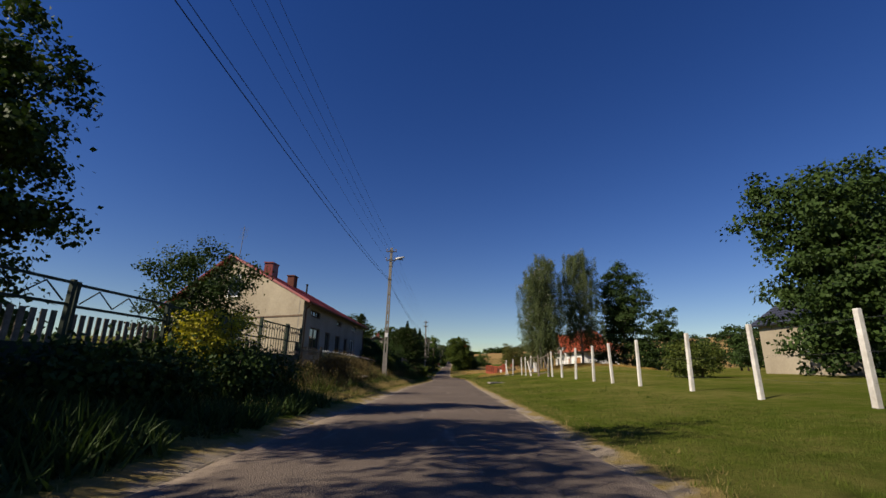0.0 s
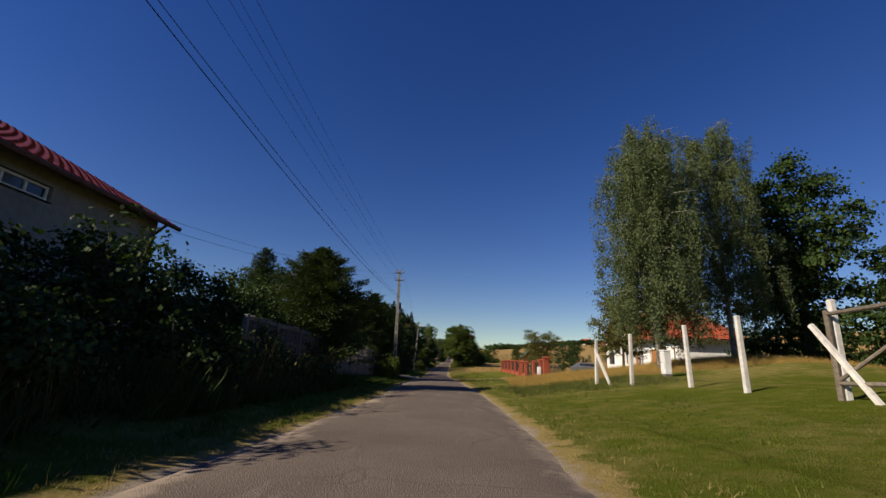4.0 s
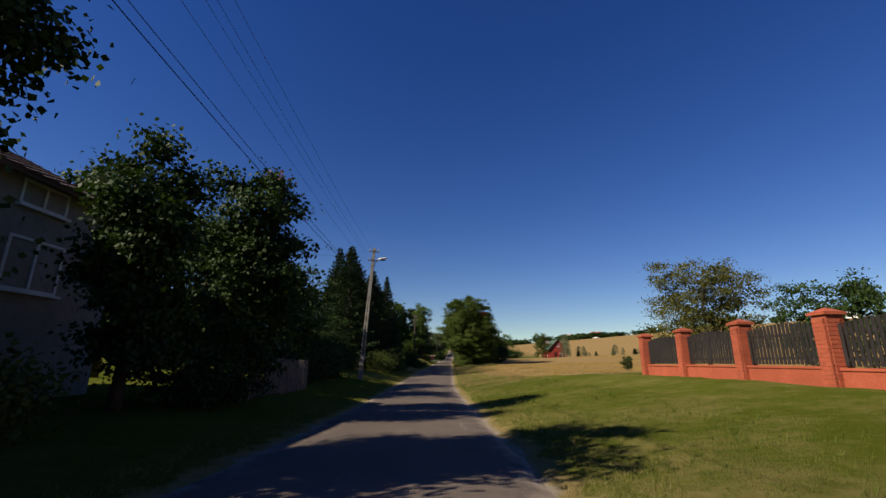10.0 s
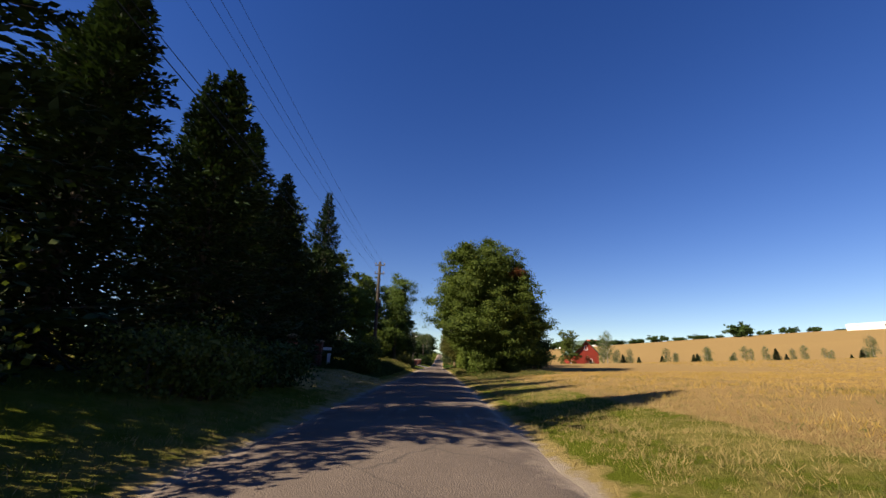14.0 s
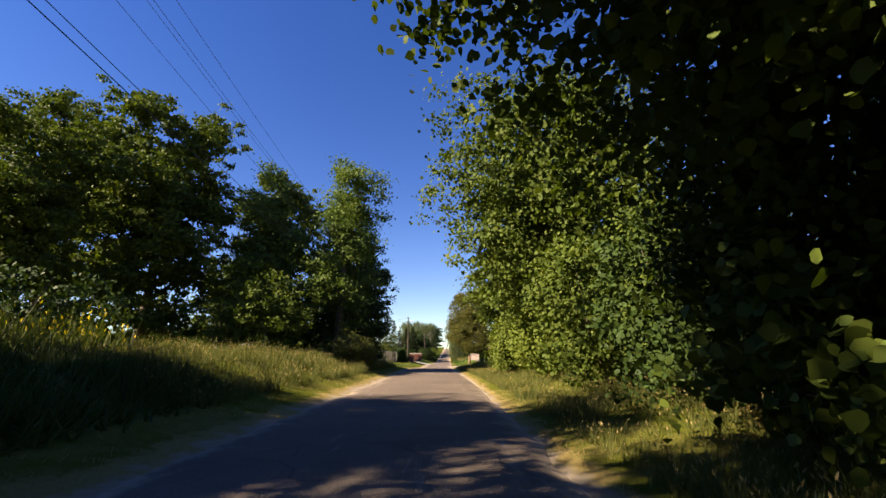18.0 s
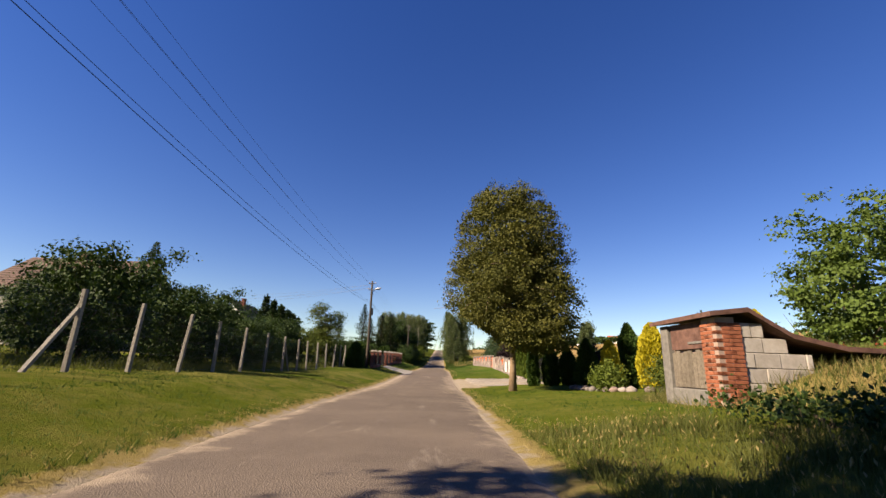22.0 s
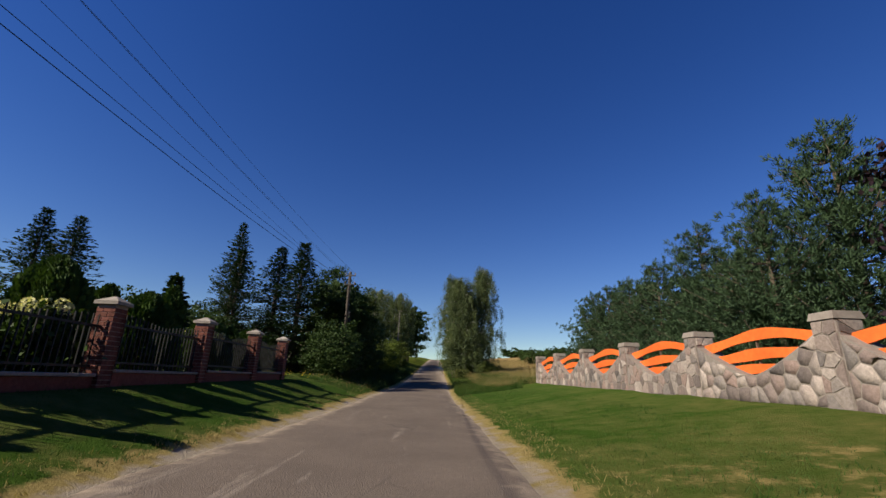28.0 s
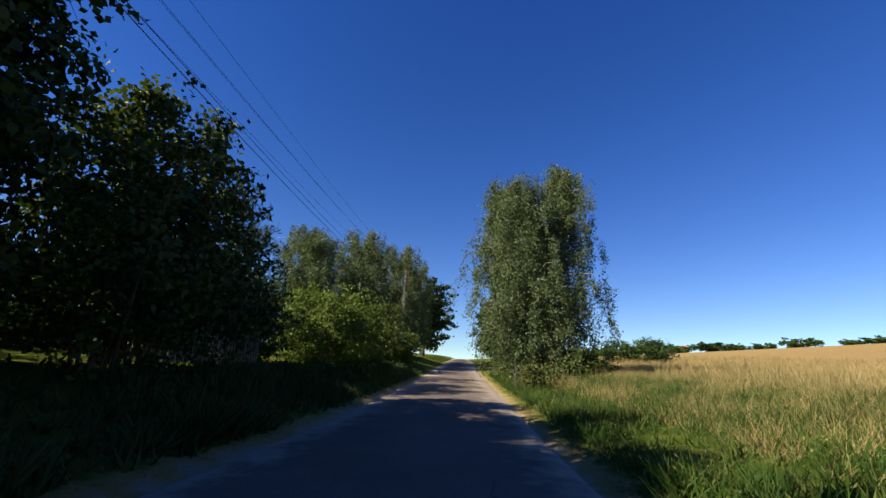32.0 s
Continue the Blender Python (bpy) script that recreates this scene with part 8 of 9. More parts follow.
def blooms(pos, n, r, h, label, seed, mat):
    """Rounded flower heads made of many small petals on a leafy shrub."""
    rng = np.random.default_rng(seed)
    ob = thing("hydrangea", pose(pos[0], pos[1], gz(*pos)), label, "flowers")
    k = 500
    P = np.stack([rng.normal(size=k) * r * 0.5, rng.normal(size=k) * r * 0.5, rng.uniform(0.05, h * 0.9, k)], 1)
    part("foliage", blades("foliage", P, unit(rng, k) + np.array([0, 0, 0.4]), unit(rng, k) + np.array([0, 0, 1]), 0.14, 0.05, M_DARKLEAF), ob)
    for i in range(n):
        a = i * 2.4
        c = np.array([math.cos(a) * r * 0.6 * math.sqrt((i + 0.5) / n), math.sin(a) * r * 0.6 * math.sqrt((i + 0.5) / n), h * rng.uniform(0.8, 1.05)])
        u = unit(rng, 90)
        part("flower_head", blades("flower_head", c + u * 0.09, u + rng.normal(size=(90, 3)) * 0.5, unit(rng, 90), 0.05, 0.022, mat), ob)


M_CREAM = leafy("cream_petal", (0.6, 0.55, 0.3), (0.75, 0.72, 0.5), (0.7, 0.62, 0.3))
for k, y in enumerate((245.4, 248.2, 254.4)):
    blooms((-6.55, y), 14, 0.9, 1.35, "hydrangea with rounded cream flower heads behind the fence", 200 + k, M_CREAM)

bush("spirea_bush", (-4.75, 8.3), 1.55, 1.1, 1.9, 8000, 0.05, M_YELLOW, "yellow-leaved shrub at the green fence", seed=210, spread=0.12)
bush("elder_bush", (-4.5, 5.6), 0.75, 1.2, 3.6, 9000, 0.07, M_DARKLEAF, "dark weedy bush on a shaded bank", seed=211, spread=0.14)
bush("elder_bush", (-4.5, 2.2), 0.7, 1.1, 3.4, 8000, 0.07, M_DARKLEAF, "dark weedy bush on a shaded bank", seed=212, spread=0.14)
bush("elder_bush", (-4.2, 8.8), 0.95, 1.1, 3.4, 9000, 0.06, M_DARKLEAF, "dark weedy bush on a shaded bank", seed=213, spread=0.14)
bush("burdock", (-4.2, 47.0), 0.8, 1.4, 4.0, 9000, 0.08, M_DARKLEAF, "tall dark weeds in front of the concrete fence", "weeds", seed=214)
bush("burdock", (-4.35, 41.5), 1.2, 1.5, 4.5, 9000, 0.08, M_DARKLEAF, "tall dark weeds before the picket fence", "weeds", seed=215)
bush("burdock", (-4.15, 44.2), 1.15, 1.3, 3.0, 8000, 0.07, M_DARKLEAF, "tall dark weeds in front of the concrete fence", "weeds", seed=261)
bush("burdock", (-4.3, 37.6), 1.1, 1.3, 3.4, 8000, 0.07, M_DARKLEAF, "tall dark weeds before the low green fence", "weeds", seed=262)
bush("withered_bush", (-4.7, 17.6), 1.0, 1.3, 3.0, 9000, 0.05, M_BROWNWEED, "brown withered twigs before an iron gate", seed=264, spread=0.2)
bush("withered_bush", (-4.8, 22.4), 0.9, 1.2, 3.4, 8000, 0.05, M_BROWNWEED, "brown withered twigs before a low fence", seed=265, spread=0.2)
bush("lilac_bush", (-5.6, 37.0), 1.9, 1.8, 4.0, 9000, 0.08, M_DARKLEAF, "lilac bush beside the picket fence", seed=216)
bush("lilac_bush", (-5.0, 33.0), 1.3, 1.4, 3.0, 6000, 0.07, M_BUSH, "low bush among dry weeds", seed=217)

dth = thuja("thuja", (-6.6, 246.8), 2.1, 0.75, 6000, M_THUJA, "dark thuja column behind the brick fence", 266, "thujas behind the brick fence")
for k, (y, q) in enumerate(((250.0, 0.95), (252.4, 1.15), (256.4, 0.8), (243.4, 1.0))):
    copy_thing(dth, pose(-6.7, y, gz(-6.7, y), 0, 0, 71 * k) @ Matrix.Diagonal((1, 1, q, 1)))
copy_thing(young, pose(-8.6, 255.6, gz(-8.6, 255.6), 0, 0, 33) @ Matrix.Diagonal((0.8, 0.8, 0.66, 1)))

# ---- right-hand things ----
cab = thing("electric_cabinet", pose(10.4, 53.1, gz(10.4, 53.1) - 0.03), "white plastic electric meter cabinet in the grass", "cabinet")
part("plinth", boxes("plinth", M_GREYCONC, (-0.14, 0.14, -0.19, 0.19, -0.2, 0.12)), cab)
part("body", boxes("body", M_WHITE, (-0.15, 0.15, -0.2, 0.2, 0.124, 1.12), bevel=0.015), cab)
part("roof", boxes("roof", M_WHITE, (-0.18, 0.18, -0.23, 0.23, 1.124, 1.18, 0.9)), cab)
cd = part("door", boxes("door", M_WHITE, (-0.165, -0.153, -0.17, 0.17, 0.2, 1.06), bevel=0.004), cab)
part("lock", boxes("lock", M_BLACKMETAL, (-0.18, -0.166, 0.1, 0.14, 0.6, 0.66)), cd)


def car():
    """Silver estate car, seen across the yard."""
    ob = thing("car", pose(17.6, 87.0, gz(17.6, 87.0), 0, 0, 80), "silver-grey estate car parked on the drive", "car")
    prof = [(-2.15, 0.35), (-2.2, 0.6), (-2.1, 0.85), (-1.2, 0.95), (-0.55, 1.42), (1.1, 1.48), (1.95, 1.0), (2.15, 0.9), (2.15, 0.35)]
    bm = bmesh.new()
    rows = []
    for s, k in ((-0.86, 0.96), (-0.62, 1.0), (0.62, 1.0), (0.86, 0.96)):
        rows.append([bm.verts.new((s * (0.82 if z > 1.1 else 1.0), y * k, z if abs(s) < 0.7 else min(z, z * 0.97))) for y, z in prof])
    for a, b in zip(rows, rows[1:]):
        for i in range(len(prof) - 1):
            bm.faces.new((a[i], a[i + 1], b[i + 1], b[i]))
        bm.faces.new((a[-1], a[0], b[0], b[-1]))
    bm.faces.new(rows[0][::-1])
    bm.faces.new(rows[-1])
    part("body", bm_mesh("body", bm, M_CARGREY), ob)
    for s in (-1, 1):
        part("side_window", poly_wall("side_window", M_GLASS, [(s * 0.84, -0.95, 0.97), (s * 0.84, 1.5, 0.97), (s * 0.74, 1.0, 1.38), (s * 0.74, -0.45, 1.36)], (-s * 0.02, 0, 0)), ob)
        for y in (-1.35, 1.35):
            w = part("wheel", bars("tyre", M_TYRE, [(s * 0.7, y, 0.32), (s * 0.88, y, 0.32)], 0.32, 16), ob)
            part("rim", bars("rim", M_GALV, [(s * 0.875, y, 0.32), (s * 0.89, y, 0.32)], 0.2, 12), w)
        part("headlight", boxes("headlight", M_LAMP, (s * 0.65 - 0.14, s * 0.65 + 0.14, -2.19, -2.12, 0.62, 0.78)), ob)
        part("mirror", boxes("mirror", M_CARGREY, (s * 0.95 - 0.08, s * 0.95 + 0.08, -0.85, -0.75, 0.95, 1.08), bevel=0.02), ob)
    part("windscreen", poly_wall("windscreen", M_GLASS, [(-0.66, -1.12, 1.0), (0.66, -1.12, 1.0), (0.58, -0.6, 1.4), (-0.58, -0.6, 1.4)], (0, 0.02, -0.015)), ob)
    part("bumper", boxes("bumper", M_TYRE, (-0.8, 0.8, -2.25, -2.15, 0.35, 0.5), bevel=0.02), ob)


car()


def root_cellar():
    """Small cellar built into a mound: plank door, rusty sheet, brick corner and a wall of pale blocks."""
    x, y0, y1 = 5.0, 196.8, 198.5
    zb = gz(x, 197.5) - 0.1
    ob = thing("root_cellar", pose(0, 0, 0), "old root cellar of bricks and pale blocks with a plank door", "shed")
    part("front_wall", boxes("front_wall", M_MORTAR, (x + 0.02, x + 0.25, y0 + 0.42, y0 + 0.46, zb, 2.5), (x + 0.12, x + 0.26, y0 + 0.47, y1, zb, 2.5)), ob)
    door = part("door", boxes("door", M_GREYWOOD, (x + 0.06, x + 0.085, y0 + 0.48, y1 - 0.06, zb + 0.55, zb + 0.62), (x + 0.06, x + 0.085, y0 + 0.48, y1 - 0.06, zb + 1.0, zb + 1.07)), ob, "weathered plank door")
    for k in range(8):
        yy = y0 + 0.49 + k * 0.145
        part("plank", boxes("plank", M_GREYWOOD, (x + 0.03, x + 0.055, yy, yy + 0.135, zb + 0.42, zb + 1.15 + 0.03 * math.sin(k * 2.3)), bevel=0.004), door)
    part("sheet", boxes("sheet", M_RUST, (x + 0.04, x + 0.055, y0 + 0.5, y1 - 0.05, zb + 1.2, 2.5)), ob, "rusty brown metal sheet")
    part("sheet", boxes("sheet", M_GREYCONC, (x + 0.02, x + 0.035, y0 + 0.5, y0 + 1.0, zb + 1.3, 2.1)), ob, "grey metal sheet")
    part("sill", boxes("sill", M_GREYCONC, (x + 0.0, x + 0.12, y0 + 0.47, y1, zb, zb + 0.4), bevel=0.02), ob)
    part("jamb", boxes("jamb", M_GREYCONC, (x - 0.02, x + 0.3, y1 + 0.004, y1 + 0.3, zb, 2.5), bevel=0.02), ob)
    brick = boxes("brick", M_BRICKCELLAR, (0, 0.24, 0, 0.115, 0, 0.066), bevel=0.005)
    core = part("brick_corner", boxes("core", M_MORTAR, (x + 0.01, x + 0.38, y0 + 0.01, y0 + 0.4, zb, 2.52)), ob, "broken red brick corner")
    rows = int((2.5 - zb) / 0.076)
    for r in range(rows):
        for j in range(2):
            part("brick", brick, core, at=pose(x + (0.0 if r % 2 else 0.12) + j * 0.25 * (1 if r % 2 else 0.56), y0, zb + r * 0.076, 0, 0, 0))
            part("brick", brick, core, at=pose(x, y0 + (0.37 if j else 0.0 if r % 2 else 0.13) - (0.12 if j else 0), zb + r * 0.076) @ pose(0.115, 0, 0, 0, 0, 90))
    n = 0
    for r in range(6):
        z0, z1 = zb + r * 0.28, zb + r * 0.28 + 0.27
        reach = x + 0.4 + max(0.2, (2.45 - z1) * 1.55 + 0.5)
        xx = x + 0.4 + (0.0 if r % 2 else -0.0)
        first = 0.3 if r % 2 else 0.5
        while xx < reach:
            w = first if first else 0.5
            part("block", boxes("block", M_BLOCK, (xx, min(xx + w - 0.012, reach), y0 + 0.02 + 0.01 * (n % 3), y0 + 0.25, z0, z1), bevel=0.008), ob)
            xx += w
            first = 0
            n += 1
    bm = bmesh.new()
    prof = [(x - 0.15, 2.52), (x + 0.6, 2.62), (x + 1.4, 2.15), (x + 2.4, 1.95), (x + 5.0, 1.9)]
    for (xa, za), (xb, zc) in zip(prof, prof[1:]):
        vs = [bm.verts.new(c) for c in ((xa, y0 - 0.12, za), (xb, y0 - 0.12, zc), (xb, y1 + 0.5, zc), (xa, y1 + 0.5, za), (xa, y0 - 0.12, za + 0.09), (xb, y0 - 0.12, zc + 0.09), (xb, y1 + 0.5, zc + 0.09), (xa, y1 + 0.5, za + 0.09))]
        for f in ((3, 2, 1, 0), (4, 5, 6, 7), (0, 1, 5, 4), (1, 2, 6, 5), (2, 3, 7, 6), (3, 0, 4, 7)):
            bm.faces.new([vs[i] for i in f])
    part("roof", bm_mesh("roof", bm, M_RUST), ob, "brown roofing felt on the cellar")


M_BRICKCELLAR = plain("worn_red_brick", (0.258, 0.076, 0.038), (0.395, 0.144, 0.076), 14, 1.0, 0.9, 0, 0.6, 50, 0.4)
root_cellar()


def mound(name, cx, cy, rx, ry, h, label):
    verts, faces, n = [], [], 18
    for i in range(n + 1):
        for j in range(n + 1):
            u, v = 2 * i / n - 1, 2 * j / n - 1
            x, y = cx + u * rx, cy + v * ry
            k = max(0.0, 1 - u * u) ** 1.2 * max(0.0, 1 - v * v) ** 1.2
            verts.append((x, y, gz(x, y) - 0.12 + h * k * (1 + 0.3 * noise.noise((x, y, 3)))))
    for i in range(n):
        for j in range(n):
            k = i * (n + 1) + j
            faces.append((k, k + n + 1, k + n + 2, k + 1))
    me = mesh_from(name, verts, faces, M_GROUND, True)
    me.attributes.new("parch", "FLOAT", "POINT").data.foreach_set("value", np.full(len(verts), 1.2, np.float32))
    rng = np.random.default_rng(17)
    pick = rng.integers(0, len(faces), 16000)
    a, b = rng.random(16000)[:, None], rng.random(16000)[:, None]
    F, V = np.array(faces)[pick], np.array(verts)
    P = (V[F[:, 0]] * (1 - a) + V[F[:, 1]] * a) * (1 - b) + (V[F[:, 3]] * (1 - a) + V[F[:, 2]] * a) * b
    for kind, mat, s, h in (("weeds", M_WEED, slice(0, 9000), 0.34), ("dry_grass", M_DRY, slice(9000, 16000), 0.26)):
        m = len(P[s])
        D = np.stack([rng.normal(size=m) * 0.45, rng.normal(size=m) * 0.45, np.ones(m)], 1)
        tagged(new(kind, blades(kind, P[s], D, unit(rng, m), h * rng.uniform(0.4, 1.2, m), 0.008, mat, 3)), "rough grass on the mound of a root cellar", "grass", "", "stuff")
    return tagged(new(name, me), label, "mound", "", "structure")


mound("earth_mound", 8.2, 198.2, 3.4, 2.6, 1.0, "grassy earth mound over a root cellar")
gabled_house("cabin", 34.0, 219.6, 5.6, 8.0, 3.5, 6.3, 0, M_REDWOOD, M_ROOFGREEN, "red wooden cabin with a green metal roof", (("s", 0.9, 1.3, 0.9, 0.9), ("w", -1.5, 1.2, 1.0, 1.0), ("s", 0.0, 4.1, 0.7, 0.9)), True)


def stone_mesh(name, rx, ry, rz, seed, mat, sub=2):
    """A rounded field stone."""
    bm = bmesh.new()
    bmesh.ops.create_icosphere(bm, subdivisions=sub, radius=1)
    for v in bm.verts:
        k = 1 + 0.28 * noise.noise(v.co * 1.3 + Vector((seed * 7.1, 0, 0)))
        v.co = Vector((v.co.x * rx * k, v.co.y * ry * k, v.co.z * rz * k))
    return bm_mesh(name, bm, mat, True)


STONES = [stone_mesh("stone", 0.16, 0.2, 0.13, k, M_STONE) for k in range(5)]


def stone_row(pts, label, step=0.34):
    row = thing("stone_border", pose(0, 0, 0), label, "stone border")
    rng = random.Random(int(pts[0][1]))
    k = 0
    for (x0, y0), (x1, y1) in zip(pts, pts[1:]):
        L = math.hypot(x1 - x0, y1 - y0)
        for i in range(int(L / step)):
            u = i * step / L
            x, y, s = x0 + (x1 - x0) * u, y0 + (y1 - y0) * u, rng.uniform(0.75, 1.25)
            part("stone", STONES[k % 5], row, at=pose(x, y, gz(x, y) + 0.05, 0, 0, rng.uniform(0, 360)) @ Matrix.Diagonal((s, s, s, 1)))
            k += 1


stone_row(((7.1, 224.2), (7.1, 231.0)), "row of round field stones along a hedge")
stone_row(((6.4, 209.8), (6.3, 207.0), (7.2, 204.0), (9.4, 201.4)), "row of field stones round a flower bed", 0.45)
for k, (x, y, s) in enumerate(((7.4, 194.9, 1.7), (8.3, 194.5, 1.4), (9.4, 194.2, 1.9), (6.9, 194.2, 1.1))):
    ob = tagged(new("boulder", STONES[k]), "pale boulder on the cellar mound", "stone", "mound boulders")
    ob.matrix_basis = pose(x, y, gz(x, y) + 0.08, 0, 0, 60 * k) @ Matrix.Diagonal((s, s, s, 1))

patch_on_ground("gravel_driveway", ((2.3, 214.6), (2.2, 224.8), (7.9, 224.4), (7.9, 218.6)), M_GRAVEL, "pale gravel driveway between lawns", "driveway", 0.035)
edging = thing("driveway_kerb", pose(2.6, 225.0, gz(2.6, 225.0)), "pale concrete kerb stones between lawn and gravel", "kerb")
for k in range(6):
    kx, ky = 0.4 + k * 0.98, -0.06 * k
    part("kerb_stone", KERB, edging, at=pose(kx, ky, gz(2.6 + kx, 225.0 + ky) - gz(2.6, 225.0) - 0.085, 0, 0, -3.5))
bar_gate("iron_gate", 8.05, 217.9, 219.5, 1.6, "tall black iron gate on the gravel drive", 0.15, 0.12)
bar_gate("iron_gate", 8.05, 219.8, 224.1, 1.6, "tall black iron gate leaf beside the thuja hedge", 0.15, 0.12)


# ---- stone wall with wavy orange boards ----
def solid_bay(wall, X, W, y0, y1, z):
    """Solid stretch of the wall with a round opening near one pillar and a red-orange door at the other."""
    c, R, S, top = (y0 + 0.55, z + 0.95), 0.25, 0.5, 1.3
    bm = bmesh.new()
    box_bm(bm, X - W / 2, X + W / 2, y0, y0 + 1.05, z - 0.3, c[1] - S)
    box_bm(bm, X - W / 2, X + W / 2, c[0] + S, y1 - 1.55, z - 0.3, z + top)
    rings = []
    for x in (X - W / 2, X + W / 2):
        circ = [bm.verts.new((x, c[0] + R * math.cos(a), c[1] + R * math.sin(a))) for a in np.linspace(0, 2 * math.pi, 25)[:-1]]
        sq = [bm.verts.new((x, c[0] + S * max(-1, min(1, 1.42 * math.cos(a))), c[1] + S * max(-1, min(1, 1.42 * math.sin(a))) * (1.0 if math.sin(a) < 0 else (z + top - c[1]) / S))) for a in np.linspace(0, 2 * math.pi, 25)[:-1]]
        for i in range(24):
            j = (i + 1) % 24
            bm.faces.new((circ[i], circ[j], sq[j], sq[i]) if x > X else (circ[j], circ[i], sq[i], sq[j]))
        rings.append((circ, sq))
    for i in range(24):
        j = (i + 1) % 24
        bm.faces.new((rings[0][0][i], rings[0][0][j], rings[1][0][j], rings[1][0][i]))
        bm.faces.new((rings[0][1][j], rings[0][1][i], rings[1][1][i], rings[1][1][j]))
    part("wall_panel", bm_mesh("wall_panel", bm, M_STONE), wall, "solid field stone wall with a round opening")
    bm = bmesh.new()
    pts = [(X - W / 2 - 0.01, c[0] + R * 1.06 * math.cos(a), c[1] + R * 1.06 * math.sin(a)) for a in np.linspace(0, 2 * math.pi, 25)]
    tube(bm, pts, [0.04] * 25, 6)
    part("stone_ring", bm_mesh("stone_ring", bm, M_RUST, True), wall, "dark rim of the round opening")
    door = part("door", boxes("door", M_BROWNWOOD, (X - 0.02, X + 0.02, y1 - 1.5, y1 - 1.42, z + 0.02, z + 1.34), (X - 0.02, X + 0.02, y1 - 0.1, y1 - 0.02, z + 0.02, z + 1.34)), wall, "wicket of orange wavy boards")
    for k in range(5):
        bm, prev = bmesh.new(), None
        for i in range(13):
            u = i / 12
            zc, yy = z + 0.14 + k * 0.27 + 0.035 * math.sin(3 * u + 1.4 * k), y1 - 1.53 + 1.53 * u
            ring = [bm.verts.new(q) for q in ((X - 0.045, yy, zc - 0.1), (X - 0.022, yy, zc - 0.1), (X - 0.022, yy, zc + 0.1), (X - 0.045, yy, zc + 0.1))]
            if prev:
                for q in range(4):
                    bm.faces.new((prev[q], prev[(q + 1) % 4], ring[(q + 1) % 4], ring[q]))
            else:
                bm.faces.new(ring[::-1])
            prev = ring
        bm.faces.new(prev)
        part("board", bm_mesh("board", bm, M_ORANGE), door)


def stone_wall():
    """Pillars and scalloped walls of mixed field stone; three wavy orange boards in each bay."""
    ys = [231.0, 233.6, 236.5, 238.4, 244.0, 247.0, 250.7, 254.5, 258.4, 262.3, 266.0]
    X, W = 7.25, 0.4
    wall = thing("stone_wall", pose(0, 0, 0), "field stone wall with scalloped tops and orange wavy boards", "wall")
    rng = np.random.default_rng(12)
    count, rest = 0, bmesh.new()

    def one_stone(bm, quad, m):
        """A flat faced stone with chamfered rim, from four corners in its plane."""
        c = [sum(p[i] for p in quad) / len(quad) for i in (0, 1)]
        out, top = [], []
        for y, z in quad:
            d = math.hypot(y - c[0], z - c[1]) + 1e-6
            out.append(bm.verts.new(m @ Vector((0.012, y - (y - c[0]) / d * 0.012, z - (z - c[1]) / d * 0.012))))
            top.append(bm.verts.new(m @ Vector((-0.010 - 0.010 * rng.random(), y - (y - c[0]) / d * 0.024, z - (z - c[1]) / d * 0.024))))
        n = len(quad)
        for i in range(n):
            bm.faces.new((out[(i + 1) % n], out[i], top[i], top[(i + 1) % n]))
        mid = bm.verts.new(m @ Vector((-0.02, c[0], c[1])))
        for i in range(n):
            bm.faces.new((top[(i + 1) % n], top[i], mid))

    def cells(w, h, size):
        """Uneven convex cells that fill a rectangle."""
        n = max(4, round(w * h / size ** 2))
        nx = max(1, round(math.sqrt(n * w / h)))
        nz = max(2, round(n / nx))
        pts = [((i + 0.5 + rng.uniform(-0.42, 0.42) + (0.25 if r % 2 else -0.25)) * w / nx, (r + 0.5 + rng.uniform(-0.38, 0.38)) * h / nz) for r in range(nz) for i in range(nx)]
        for a in pts:
            poly = [(0, 0), (w, 0), (w, h), (0, h)]
            for b in pts:
                dx, dz = b[0] - a[0], b[1] - a[1]
                if a is b or dx * dx + dz * dz > (3.2 * size) ** 2:
                    continue
                c = (b[0] ** 2 + b[1] ** 2 - a[0] ** 2 - a[1] ** 2) / 2
                out = []
                for p, q in zip(poly, poly[1:] + poly[:1]):
                    sp, sq = c - p[0] * dx - p[1] * dz, c - q[0] * dx - q[1] * dz
                    if sp >= 0:
                        out.append(p)
                    if sp * sq < 0:
                        t = sp / (sp - sq)
                        out.append((p[0] + (q[0] - p[0]) * t, p[1] + (q[1] - p[1]) * t))
                poly = out
                if len(poly) < 3:
                    break
            if len(poly) >= 3:
                yield poly

    def face_stones(y0, y1, z, top, m=None, near=False):
        """Stones of uneven outline that tile a face up to the line top(u)."""
        nonlocal count
        m = m or Matrix.Translation((X - W / 2, 0, 0))
        w = y1 - y0
        for poly in cells(w, 1.42, 0.27 if w > 1 else 0.24):
            lim = [top(min(1, max(0, y / w))) - 0.012 for y, _ in poly]
            low = min(h for _, h in poly)
            if low > min(lim) - 0.06:
                continue
            q = [(y0 + y, z + min(h, t)) for (y, h), t in zip(poly, lim)]
            if max(p[1] for p in q) - min(p[1] for p in q) < 0.06:
                continue
            if near and count < 290:
                bm = bmesh.new()
                one_stone(bm, q, m)
                part("stone", bm_mesh("stone", bm, M_STONE), wall)
                count += 1
            else:
                one_stone(rest, q, m)

    for k, y in enumerate(ys):
        z = gz(X, y) - 0.05
        h = 1.4 if k not in (0, 3) else 1.34
        part("pillar", boxes("pillar", M_STONEMORTAR, (X - 0.24, X + 0.24, y - 0.22, y + 0.22, z - 0.3, z + h), bevel=0.02), wall, "square field stone pillar")
